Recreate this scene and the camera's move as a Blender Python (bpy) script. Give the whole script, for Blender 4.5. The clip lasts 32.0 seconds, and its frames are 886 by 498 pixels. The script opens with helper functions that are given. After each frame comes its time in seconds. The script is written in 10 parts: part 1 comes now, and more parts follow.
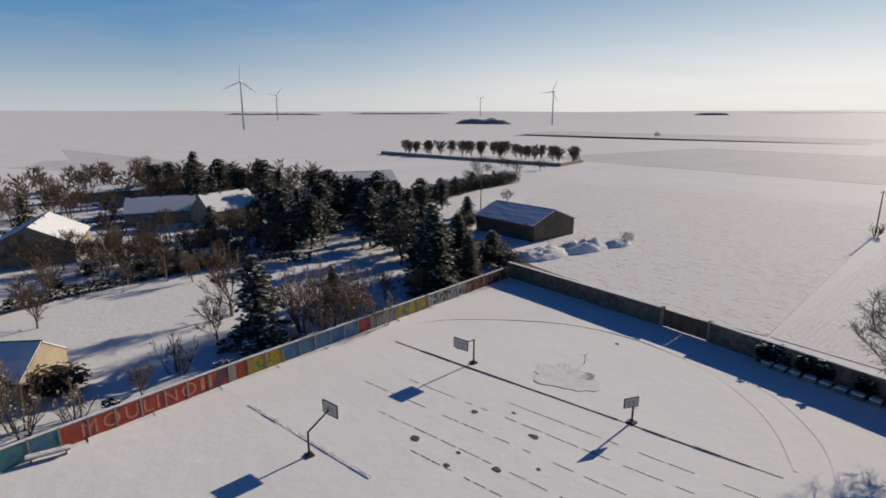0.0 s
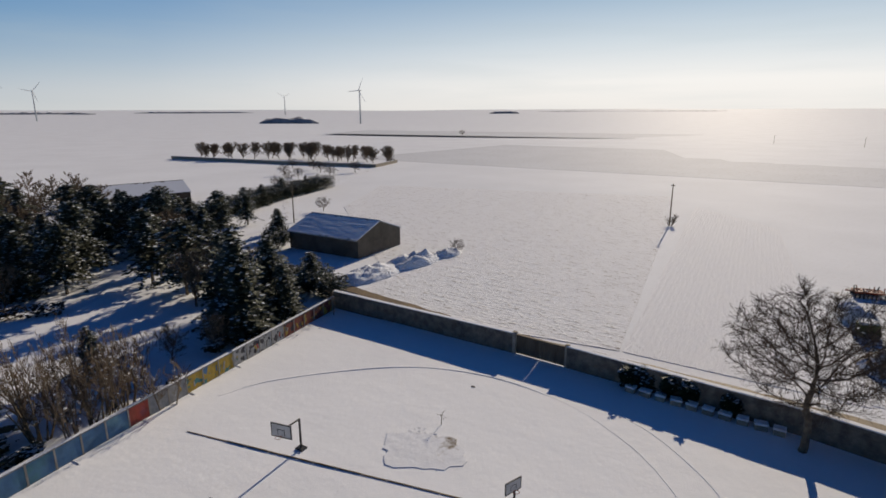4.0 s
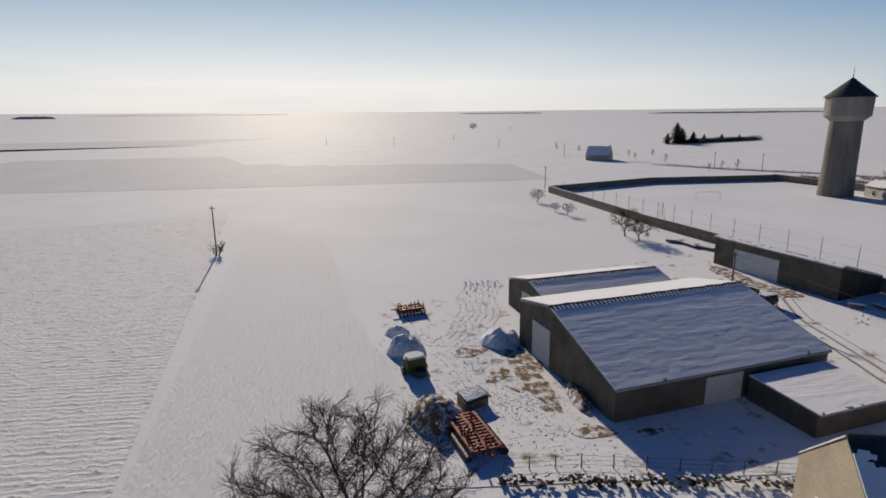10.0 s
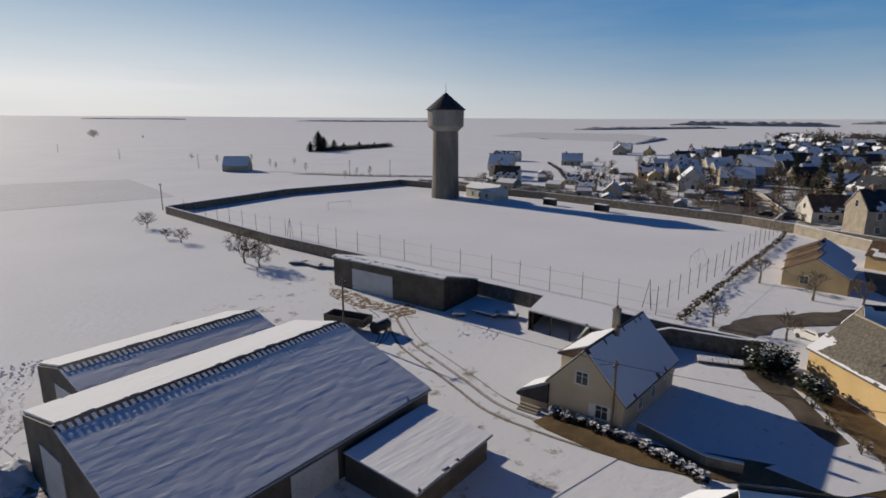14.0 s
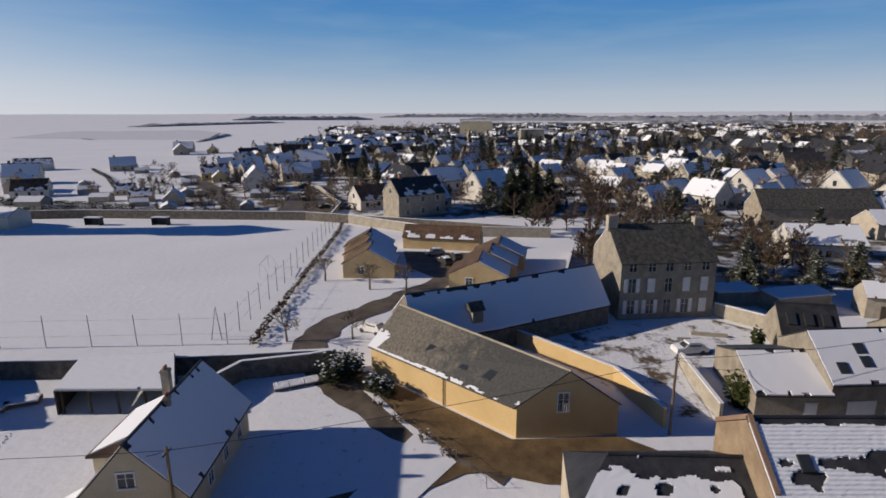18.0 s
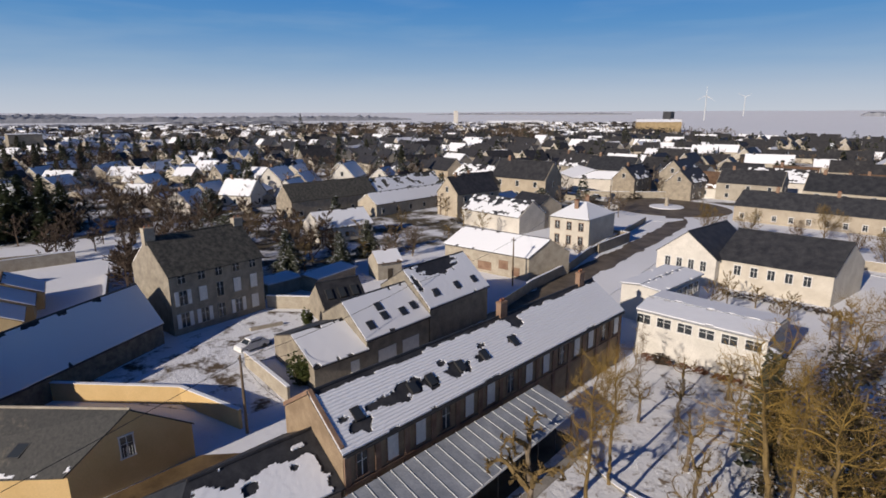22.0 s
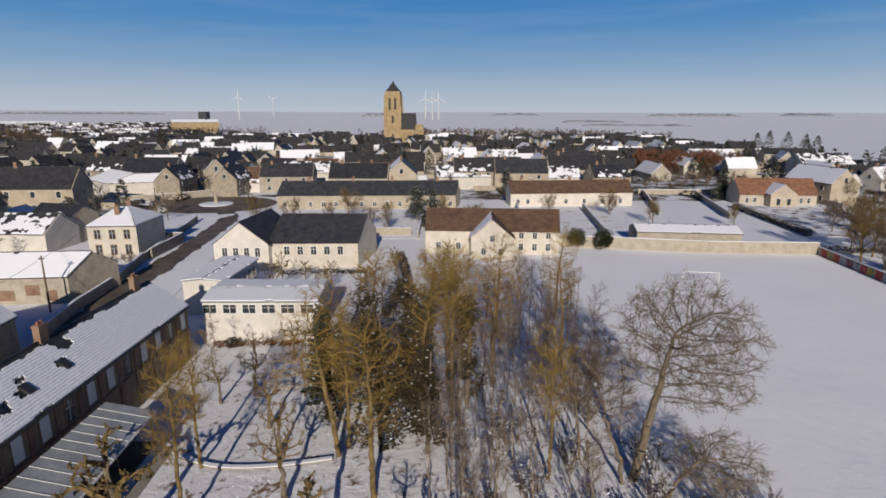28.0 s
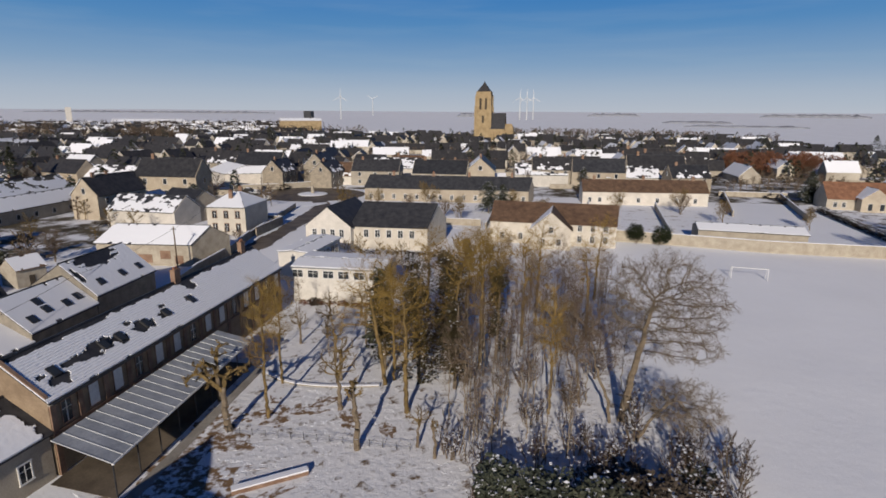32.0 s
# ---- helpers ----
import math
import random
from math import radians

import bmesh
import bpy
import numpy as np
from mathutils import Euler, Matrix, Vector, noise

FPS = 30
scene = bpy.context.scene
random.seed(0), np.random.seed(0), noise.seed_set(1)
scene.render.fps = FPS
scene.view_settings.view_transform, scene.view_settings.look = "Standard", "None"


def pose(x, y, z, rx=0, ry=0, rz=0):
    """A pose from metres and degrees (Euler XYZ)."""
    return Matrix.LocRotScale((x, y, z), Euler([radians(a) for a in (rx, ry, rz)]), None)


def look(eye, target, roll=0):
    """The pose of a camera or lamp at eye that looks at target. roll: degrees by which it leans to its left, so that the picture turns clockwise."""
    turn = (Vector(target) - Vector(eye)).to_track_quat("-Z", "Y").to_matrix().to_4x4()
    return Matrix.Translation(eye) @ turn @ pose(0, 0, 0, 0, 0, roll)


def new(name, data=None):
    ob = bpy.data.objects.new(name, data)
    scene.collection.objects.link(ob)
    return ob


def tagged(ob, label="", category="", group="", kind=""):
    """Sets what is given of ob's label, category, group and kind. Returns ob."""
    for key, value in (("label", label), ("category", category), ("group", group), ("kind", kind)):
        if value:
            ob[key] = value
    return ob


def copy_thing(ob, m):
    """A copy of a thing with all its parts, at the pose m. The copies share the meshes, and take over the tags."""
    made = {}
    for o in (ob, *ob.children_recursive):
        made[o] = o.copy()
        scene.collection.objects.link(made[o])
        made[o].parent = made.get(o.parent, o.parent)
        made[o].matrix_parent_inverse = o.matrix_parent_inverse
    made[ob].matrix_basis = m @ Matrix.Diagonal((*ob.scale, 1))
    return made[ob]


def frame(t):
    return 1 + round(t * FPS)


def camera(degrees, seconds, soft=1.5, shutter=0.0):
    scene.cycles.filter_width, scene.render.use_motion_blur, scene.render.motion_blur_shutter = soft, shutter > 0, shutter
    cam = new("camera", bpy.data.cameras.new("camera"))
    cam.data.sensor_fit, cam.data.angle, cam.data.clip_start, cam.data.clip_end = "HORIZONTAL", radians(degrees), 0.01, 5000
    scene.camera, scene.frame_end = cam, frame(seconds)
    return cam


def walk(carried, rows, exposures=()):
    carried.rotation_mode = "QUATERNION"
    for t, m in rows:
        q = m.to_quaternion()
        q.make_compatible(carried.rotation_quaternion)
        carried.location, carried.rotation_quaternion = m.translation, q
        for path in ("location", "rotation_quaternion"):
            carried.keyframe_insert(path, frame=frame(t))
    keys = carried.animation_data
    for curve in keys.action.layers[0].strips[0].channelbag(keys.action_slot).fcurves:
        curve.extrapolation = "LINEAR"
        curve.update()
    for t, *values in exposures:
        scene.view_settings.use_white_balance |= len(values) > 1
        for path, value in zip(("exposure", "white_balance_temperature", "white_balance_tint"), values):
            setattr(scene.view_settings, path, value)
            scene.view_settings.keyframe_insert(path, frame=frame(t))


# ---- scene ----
cam = camera(77.4, 32.0, soft=1.7)
PATH = [
    (0, (-8.86, -24.17, 25.00), (-46.29, 6.79, 13.17), -0.02),
    (0.5, (-10.43, -23.32, 24.93), (-46.58, 9.12, 13.07), -0.07),
    (1, (-11.89, -22.49, 24.94), (-45.66, 12.42, 13.07), 0.04),
    (1.5, (-13.22, -21.46, 25.01), (-45.08, 15.21, 13.18), 0.07),
    (2, (-14.40, -20.24, 25.07), (-45.71, 16.91, 13.26), -0.05),
    (2.5, (-15.57, -18.94, 25.05), (-46.32, 18.66, 13.19), -0.13),
    (4.5, (-19.19, -12.98, 25.34), (-41.96, 29.90, 13.37), -0.20),
    (5, (-19.71, -10.97, 25.41), (-40.25, 33.02, 13.43), -0.32),
    (5.5, (-19.95, -9.09, 25.42), (-38.25, 35.88, 13.44), -0.42),
    (6, (-20.10, -7.13, 25.44), (-36.09, 38.71, 13.50), -0.46),
    (6.5, (-20.08, -5.12, 25.45), (-33.61, 41.52, 13.56), -0.43),
    (7, (-19.78, -3.09, 25.48), (-30.66, 44.24, 13.59), -0.66),
    (7.5, (-19.24, -1.09, 25.62), (-27.30, 46.81, 13.72), -0.76),
    (8, (-18.56, 0.98, 25.70), (-23.55, 49.29, 13.83), -0.77),
    (8.5, (-17.83, 2.88, 25.90), (-19.58, 51.41, 14.00), -0.75),
    (9, (-16.86, 4.78, 26.07), (-15.20, 53.32, 14.20), -0.82),
    (9.5, (-15.57, 6.68, 26.14), (-10.44, 54.98, 14.28), -0.76),
    (10, (-14.08, 8.50, 26.17), (-5.37, 56.29, 14.32), -0.52),
    (10.5, (-12.31, 10.19, 26.06), (0.15, 57.15, 14.28), -0.50),
    (11, (-10.56, 11.66, 26.06), (5.60, 57.50, 14.34), -0.38),
    (11.5, (-8.67, 13.17, 26.03), (11.10, 57.59, 14.36), -0.29),
    (12, (-6.64, 14.47, 26.07), (16.49, 57.25, 14.45), -0.16),
    (12.5, (-4.69, 15.63, 26.12), (21.71, 56.51, 14.61), 0.03),
    (13, (-2.61, 16.66, 26.25), (26.83, 55.45, 14.91), 0.10),
    (13.5, (-0.56, 17.60, 26.35), (31.65, 54.16, 15.11), 0.31),
    (15.5, (8.00, 20.21, 26.80), (47.90, 48.18, 15.63), -0.10),
    (16, (9.79, 20.58, 26.94), (52.67, 43.94, 16.21), -0.10),
    (16.5, (11.38, 20.05, 27.44), (56.60, 38.31, 16.40), -0.42),
    (17, (11.60, 19.48, 27.89), (58.51, 32.36, 16.29), -0.19),
    (17.5, (11.06, 18.73, 28.16), (59.01, 26.80, 16.53), -0.24),
    (18, (10.99, 18.52, 28.14), (59.50, 21.52, 16.43), -0.24),
    (18.5, (10.94, 18.33, 28.11), (59.54, 16.50, 16.49), -0.35),
    (19, (10.93, 18.30, 28.20), (59.11, 11.72, 16.57), -0.39),
    (19.5, (10.82, 18.26, 28.41), (58.10, 6.91, 16.76), -0.39),
    (20, (10.72, 18.26, 28.57), (56.62, 2.23, 16.90), -0.31),
    (20.5, (10.74, 18.25, 28.60), (54.86, -2.14, 16.85), -0.35),
    (21, (10.76, 18.13, 28.64), (52.65, -6.49, 16.86), -0.33),
    (21.5, (10.73, 18.11, 28.63), (49.94, -10.60, 16.86), -0.25),
    (22, (10.67, 17.97, 28.61), (46.81, -14.50, 16.82), -0.23),
    (22.5, (10.54, 17.85, 28.58), (43.22, -18.09, 16.73), -0.26),
    (23, (10.40, 17.80, 28.59), (39.30, -21.25, 16.75), -0.07),
    (23.5, (10.36, 17.66, 28.49), (35.14, -24.13, 16.67), -0.26),
    (24, (10.29, 17.69, 28.45), (30.65, -26.44, 16.72), -0.21),
    (24.5, (10.23, 17.62, 28.08), (26.00, -28.36, 16.35), -0.09),
    (25, (10.07, 17.51, 27.65), (21.43, -29.75, 15.93), -0.10),
    (25.5, (9.92, 17.52, 27.43), (19.46, -30.16, 15.76), -0.27),
    (26, (9.86, 17.78, 27.45), (17.84, -30.17, 15.75), -0.04),
    (26.5, (9.58, 18.38, 27.47), (16.15, -29.79, 15.78), 0.03),
    (28.5, (7.61, 22.12, 28.21), (9.69, -26.43, 16.42), 0.15),
    (29, (6.91, 23.34, 28.19), (8.08, -25.25, 16.43), 0.18),
    (29.5, (6.33, 24.38, 28.15), (6.69, -24.21, 16.41), 0.28),
    (30, (5.58, 25.55, 28.16), (5.23, -23.04, 16.39), 0.34),
    (30.5, (4.74, 27.19, 28.16), (3.83, -21.42, 16.45), 0.42),
    (31, (3.70, 28.58, 28.19), (6.39, -19.93, 16.36), 0.31),
    (31.5, (2.50, 30.14, 28.25), (10.18, -17.82, 16.39), 0.39),
    (32, (1.32, 31.63, 28.24), (12.39, -15.67, 16.39), 0.33),
]
walk(cam, [(t, look(eye, target, roll)) for t, eye, target, roll in PATH],
     exposures=[(0, -0.15, 6800, 8), (6, -0.12, 6750, 8), (9, -0.16, 6750, 8), (13, -0.24, 6550, 8), (16, -0.36, 6450, 9), (17.2, -0.24, 6400, 11), (19, -0.07, 6350, 12), (22, -0.07, 6300, 12), (26, -0.17, 6200, 11), (29, -0.24, 6200, 11), (32, -0.28, 6200, 11)])

# ---------------------------------------------------------------- sky and sun
SUN_EL, SUN_AZ = radians(21.3), radians(-4.5)      # azimuth clockwise from +y
world = bpy.data.worlds.new("world")
scene.world = world
world.use_nodes = True
wn = world.node_tree
for n in list(wn.nodes):
    wn.nodes.remove(n)
sky = wn.nodes.new("ShaderNodeTexSky")
sky.sky_type = "NISHITA"
sky.sun_disc = False
sky.sun_elevation, sky.sun_rotation = SUN_EL, SUN_AZ
sky.altitude, sky.air_density, sky.dust_density, sky.ozone_density = 100, 1.0, 0.25, 3.0
bg = wn.nodes.new("ShaderNodeBackground")
bg.inputs["Strength"].default_value = 0.05
wo = wn.nodes.new("ShaderNodeOutputWorld")
# winter haze: the sky pales towards the horizon, most of all under the sun
wc = wn.nodes.new("ShaderNodeTexCoord")
ws = wn.nodes.new("ShaderNodeSeparateXYZ")
wn.links.new(wc.outputs["Generated"], ws.inputs[0])


def sky_ramp(src, stops):
    r = wn.nodes.new("ShaderNodeValToRGB")
    e = r.color_ramp.elements
    while len(e) < len(stops):
        e.new(0.5)
    for k, (p, c) in zip(e, stops):
        k.position, k.color = p, (c[0] / 20, c[1] / 20, c[2] / 20, 1)
    wn.links.new(src, r.inputs[0])
    return r.outputs[0]


def sky_mix(fac, a, b, kind="MIX"):
    m = wn.nodes.new("ShaderNodeMix")
    m.data_type, m.blend_type = "RGBA", kind
    for s, v in ((0, fac), (6, a), (7, b)):
        if isinstance(v, float):
            m.inputs[s].default_value = v
        elif isinstance(v, tuple):
            m.inputs[s].default_value = (*v, 1)
        else:
            wn.links.new(v, m.inputs[s])
    return m.outputs[2]


dot = wn.nodes.new("ShaderNodeVectorMath")
dot.operation = "DOT_PRODUCT"
wn.links.new(wc.outputs["Generated"], dot.inputs[0])
dot.inputs[1].default_value = (math.sin(SUN_AZ), math.cos(SUN_AZ), 0)
sunward = sky_ramp(dot.outputs["Value"], [(0.0, (0, 0, 0)), (0.32, (1.2, 1.2, 1.2)), (0.6, (6.5, 6.5, 6.5)), (0.86, (15, 15, 15)), (1.0, (20, 20, 20))])
clear = sky_ramp(ws.outputs["Z"], [(0.0, (11.6, 12.2, 13.0)), (0.035, (9.6, 11.1, 12.8)), (0.08, (5.8, 8.7, 12.1)), (0.14, (2.5, 6.2, 11.4)), (0.22, (0.6, 4.2, 11.0)), (0.4, (0.5, 1.6, 5))])
veil = sky_ramp(ws.outputs["Z"], [(0.0, (19.2, 18.6, 18.4)), (0.05, (20.4, 20.0, 20.0)), (0.11, (15.2, 16.6, 18)), (0.22, (5.8, 9.4, 13.4)), (0.4, (0.8, 1.8, 5))])
share = sky_ramp(ws.outputs["Z"], [(0.0, (20, 20, 20)), (0.2, (18, 18, 18)), (0.4, (0, 0, 0))])
wmap = wn.nodes.new("ShaderNodeMapping")
wmap.inputs["Scale"].default_value = (1.2, 2.2, 16.0)
wmap.inputs["Rotation"].default_value = (0.05, 0.08, 0.6)
wn.links.new(wc.outputs["Generated"], wmap.inputs[0])
wisp = wn.nodes.new("ShaderNodeTexNoise")
wisp.inputs["Scale"].default_value, wisp.inputs["Detail"].default_value = 2.6, 7.0
wn.links.new(wmap.outputs[0], wisp.inputs["Vector"])
cirrus = sky_ramp(wisp.outputs[0], [(0.45, (0, 0, 0)), (0.8, (3.4, 3.4, 3.4))])
haze = sky_mix(1.0, sky_mix(cirrus, sky_mix(sunward, clear, veil), (0.5, 0.6, 0.66)), (20.0, 20.0, 20.0), "MULTIPLY")
deep = sky_mix(1.0, sky.outputs[0], (0.19, 0.56, 1.12), "MULTIPLY")
wn.links.new(sky_mix(share, deep, haze), bg.inputs[0])
wn.links.new(bg.outputs[0], wo.inputs[0])
sun = new("sun", bpy.data.lights.new("sun", "SUN"))
sun.data.energy, sun.data.angle, sun.data.color = 5.0, radians(0.6), (1.0, 0.875, 0.72)
sd = Vector((math.sin(SUN_AZ) * math.cos(SUN_EL), math.cos(SUN_AZ) * math.cos(SUN_EL), math.sin(SUN_EL)))
sun.matrix_world = look(sd * 100, (0, 0, 0))


# ---------------------------------------------------------------- materials
def nodes(name):
    m = bpy.data.materials.new(name)
    m.use_nodes = True
    nt = m.node_tree
    return m, nt, nt.nodes["Principled BSDF"]


def nz(nt, scale, detail=4.0, rough=0.55, vec=None, stretch=None, kind="ShaderNodeTexNoise"):
    n = nt.nodes.new(kind)
    n.inputs["Scale"].default_value = scale
    if kind == "ShaderNodeTexNoise":
        n.inputs["Detail"].default_value, n.inputs["Roughness"].default_value = detail, rough
    geo = nt.nodes.new("ShaderNodeNewGeometry")
    src = vec or geo.outputs["Position"]
    if stretch:
        mp = nt.nodes.new("ShaderNodeMapping")
        mp.inputs["Scale"].default_value = stretch[:3]
        if len(stretch) > 3:
            mp.inputs["Rotation"].default_value = (0, 0, radians(stretch[3]))
        nt.links.new(src, mp.inputs["Vector"])
        src = mp.outputs[0]
    nt.links.new(src, n.inputs["Vector"])
    return n


def ramp(nt, fac, stops):
    r = nt.nodes.new("ShaderNodeValToRGB")
    e = r.color_ramp.elements
    while len(e) < len(stops):
        e.new(0.5)
    for k, (p, c) in zip(e, stops):
        k.position, k.color = p, (*c, 1) if len(c) == 3 else c
    nt.links.new(fac, r.inputs[0])
    return r


def mix(nt, fac, a, b, kind="MIX"):
    m = nt.nodes.new("ShaderNodeMix")
    m.data_type, m.blend_type = "RGBA", kind
    for s, v in ((0, fac), (6, a), (7, b)):
        if isinstance(v, (int, float)):
            m.inputs[s].default_value = v
        elif isinstance(v, tuple):
            m.inputs[s].default_value = (*v, 1)
        else:
            nt.links.new(v, m.inputs[s])
    return m.outputs[2]


def bump(nt, bsdf, height, strength=0.5, dist=0.05, prev=None):
    b = nt.nodes.new("ShaderNodeBump")
    b.inputs["Strength"].default_value, b.inputs["Distance"].default_value = strength, dist
    nt.links.new(height, b.inputs["Height"])
    if prev:
        nt.links.new(prev, b.inputs["Normal"])
    nt.links.new(b.outputs[0], bsdf.inputs["Normal"])
    return b.outputs[0]


def plain(name, c1, c2, scale=1.0, rough=0.8, bscale=8.0, bst=0.4, bdist=0.02, metal=0.0, rnd=0.0, stretch=None, fine=0.25):
    """Two tones at a large scale, a fine grain over them, relief, and an even spread of tone from object to object."""
    m, nt, b = nodes(name)
    big = nz(nt, scale, 5.0, 0.6, stretch=stretch)
    col = ramp(nt, big.outputs[0], [(0.35, c1), (0.65, c2)]).outputs[0]
    gr = nz(nt, bscale, 6.0, 0.65, stretch=stretch)
    g = ramp(nt, gr.outputs[0], [(0.3, (1 - fine,) * 3), (0.7, (1 + fine * 0.3,) * 3)]).outputs[0]
    col = mix(nt, 1.0, col, g, "MULTIPLY")
    if rnd:
        oi = nt.nodes.new("ShaderNodeObjectInfo")
        rr = ramp(nt, oi.outputs["Random"], [(0.0, (1 - rnd, 1 - rnd, 1 - rnd)), (0.5, (1.0, 1 - rnd * 0.35, 1 - rnd * 0.75)), (1.0, (1.0, 1.0, 1.0))]).outputs[0]
        col = mix(nt, 1.0, col, rr, "MULTIPLY")
    nt.links.new(col, b.inputs["Base Color"])
    b.inputs["Roughness"].default_value, b.inputs["Metallic"].default_value = rough, metal
    b.inputs["Specular IOR Level"].default_value = 0.3
    bump(nt, b, gr.outputs[0], bst, bdist)
    return m


def snow_mat(name, tone=(0.8, 0.81, 0.84), relief=0.5, dirt=None, dirt_scale=0.2, dirt_at=(0.62, 0.72), lumps=1.2, dist=0.12, stretch=None):
    m, nt, b = nodes(name)
    big = nz(nt, 0.035, 4.0)
    col = ramp(nt, big.outputs[0], [(0.35, tuple(c * 0.94 for c in tone)), (0.65, tone)]).outputs[0]
    mid = nz(nt, lumps, 7.0, 0.6, stretch=stretch)
    if dirt:
        dn = nz(nt, dirt_scale, 9.0, 0.68)
        f = ramp(nt, dn.outputs[0], [(dirt_at[0], (0, 0, 0)), (dirt_at[1], (1, 1, 1))]).outputs[0]
        col = mix(nt, f, col, dirt)
    nt.links.new(col, b.inputs["Base Color"])
    b.inputs["Roughness"].default_value = 0.8
    b.inputs["Specular IOR Level"].default_value = 0.045
    one = bump(nt, b, mid.outputs[0], relief, dist)
    fine = nz(nt, 9.0, 5.0, 0.7)
    bump(nt, b, fine.outputs[0], relief * 0.6, 0.03, one)
    return m


def patchy_roof(name, slate1, slate2, at, scale=0.35, stretch=(1, 1, 1)):
    """Slates from which part of the snow has slid: patches with ragged edges."""
    m, nt, b = nodes(name)
    sn = nz(nt, 1.3, 6.0)
    sl = ramp(nt, sn.outputs[0], [(0.35, slate1), (0.65, slate2)]).outputs[0]
    dn = nz(nt, scale, 8.0, 0.66, stretch=stretch)
    f = ramp(nt, dn.outputs[0], [(at, (0, 0, 0)), (at + 0.03, (1, 1, 1))])
    col = mix(nt, f.outputs[0], (0.8, 0.81, 0.84), sl)
    nt.links.new(col, b.inputs["Base Color"])
    b.inputs["Roughness"].default_value = 0.62
    inv = nt.nodes.new("ShaderNodeInvert")
    nt.links.new(f.outputs[0], inv.inputs["Color"])
    one = bump(nt, b, inv.outputs[0], 0.8, 0.08)
    gr = nz(nt, 7.0, 5.0, 0.7)
    bump(nt, b, gr.outputs[0], 0.4, 0.03, one)
    return m


def furrow_mat(name, angle, spacing, amount):
    """Snow lying in ploughed rows, with bare earth showing along the ridges."""
    m, nt, b = nodes(name)
    geo = nt.nodes.new("ShaderNodeNewGeometry")
    mp = nt.nodes.new("ShaderNodeMapping")
    mp.inputs["Rotation"].default_value = (0, 0, radians(angle))
    nt.links.new(geo.outputs["Position"], mp.inputs["Vector"])
    w = nt.nodes.new("ShaderNodeTexWave")
    w.wave_type, w.bands_direction = "BANDS", "Y"
    w.inputs["Scale"].default_value = 0.314 / spacing
    w.inputs["Distortion"].default_value, w.inputs["Detail"].default_value, w.inputs["Detail Scale"].default_value = 6.5, 7.0, 2.6
    nt.links.new(mp.outputs[0], w.inputs["Vector"])
    cl = nz(nt, 0.8, 9.0, 0.76, vec=mp.outputs[0], stretch=(0.45, 1.3, 1))
    add = nt.nodes.new("ShaderNodeMath")
    add.operation = "MULTIPLY"
    nt.links.new(w.outputs["Fac"], add.inputs[0])
    nt.links.new(cl.outputs[0], add.inputs[1])
    f = ramp(nt, add.outputs[0], [(0.55 - amount, (0, 0, 0)), (0.68 - amount, (1, 1, 1))])
    fine = nz(nt, 5.0, 5.0, 0.7)
    fl = mix(nt, 0.35, f.outputs[0], mix(nt, 1.0, f.outputs[0], fine.outputs[0], "MULTIPLY"))
    col = mix(nt, fl, (0.8, 0.8, 0.82), (0.23, 0.2, 0.17))
    nt.links.new(col, b.inputs["Base Color"])
    b.inputs["Roughness"].default_value = 0.8
    b.inputs["Specular IOR Level"].default_value = 0.045
    one = bump(nt, b, w.outputs["Fac"], 0.35, 0.1)
    bump(nt, b, cl.outputs[0], 0.8, 0.22, one)
    return m


M = {}
M["snow"] = snow_mat("snow_field", relief=0.6, dirt=(0.6, 0.58, 0.56), dirt_scale=1.6, dirt_at=(0.56, 0.8), lumps=0.8)
M["snow_court"] = snow_mat("snow_court", tone=(0.87, 0.875, 0.89), relief=0.5, lumps=0.45, dist=0.12)
M["snow_trod"] = snow_mat("snow_trodden", relief=0.55, dirt=(0.2, 0.155, 0.1), dirt_scale=0.35, dirt_at=(0.56, 0.68), lumps=0.9, dist=0.12)
M["yard_mud"] = snow_mat("muddy_yard_snow", relief=1.0, dirt=(0.13, 0.1, 0.07), dirt_scale=0.3, dirt_at=(0.5, 0.6), lumps=2.2, dist=0.15)
M["mud_snow"] = snow_mat("mud_through_snow", relief=0.8, dirt=(0.2, 0.13, 0.075), dirt_scale=1.1, dirt_at=(0.43, 0.53), lumps=2.0, dist=0.08)
M["stubble"] = snow_mat("snow_on_stubble", tone=(0.66, 0.67, 0.7), relief=0.8, dirt=(0.35, 0.32, 0.28), dirt_scale=0.5, dirt_at=(0.55, 0.75))
M["snow_grass"] = snow_mat("snow_on_grass", relief=0.5, dirt=(0.16, 0.15, 0.09), dirt_scale=0.9, dirt_at=(0.6, 0.8), lumps=1.0, dist=0.1)
# leaf litter and the shade of trees both go into this duller snow
M["park_snow"] = snow_mat("trodden_park_snow", tone=(0.76, 0.76, 0.77), relief=0.9, dirt=(0.15, 0.1, 0.055), dirt_scale=0.7, dirt_at=(0.55, 0.66), lumps=1.4, dist=0.14)
M["snow_roof"] = snow_mat("snow_on_roof", relief=0.22, lumps=1.6, dist=0.03)
cm = snow_mat("snow_over_slate_courses", relief=0.3, lumps=1.6, dist=0.03)
cnt = cm.node_tree
cw = cnt.nodes.new("ShaderNodeTexWave")
cw.wave_type, cw.bands_direction = "BANDS", "Z"
cw.inputs["Scale"].default_value, cw.inputs["Distortion"].default_value, cw.inputs["Detail"].default_value, cw.inputs["Detail Scale"].default_value = 2.1, 1.6, 4.0, 1.6
cnt.links.new(cnt.nodes.new("ShaderNodeNewGeometry").outputs["Position"], cw.inputs["Vector"])
cb = cnt.nodes.new("ShaderNodeBump")
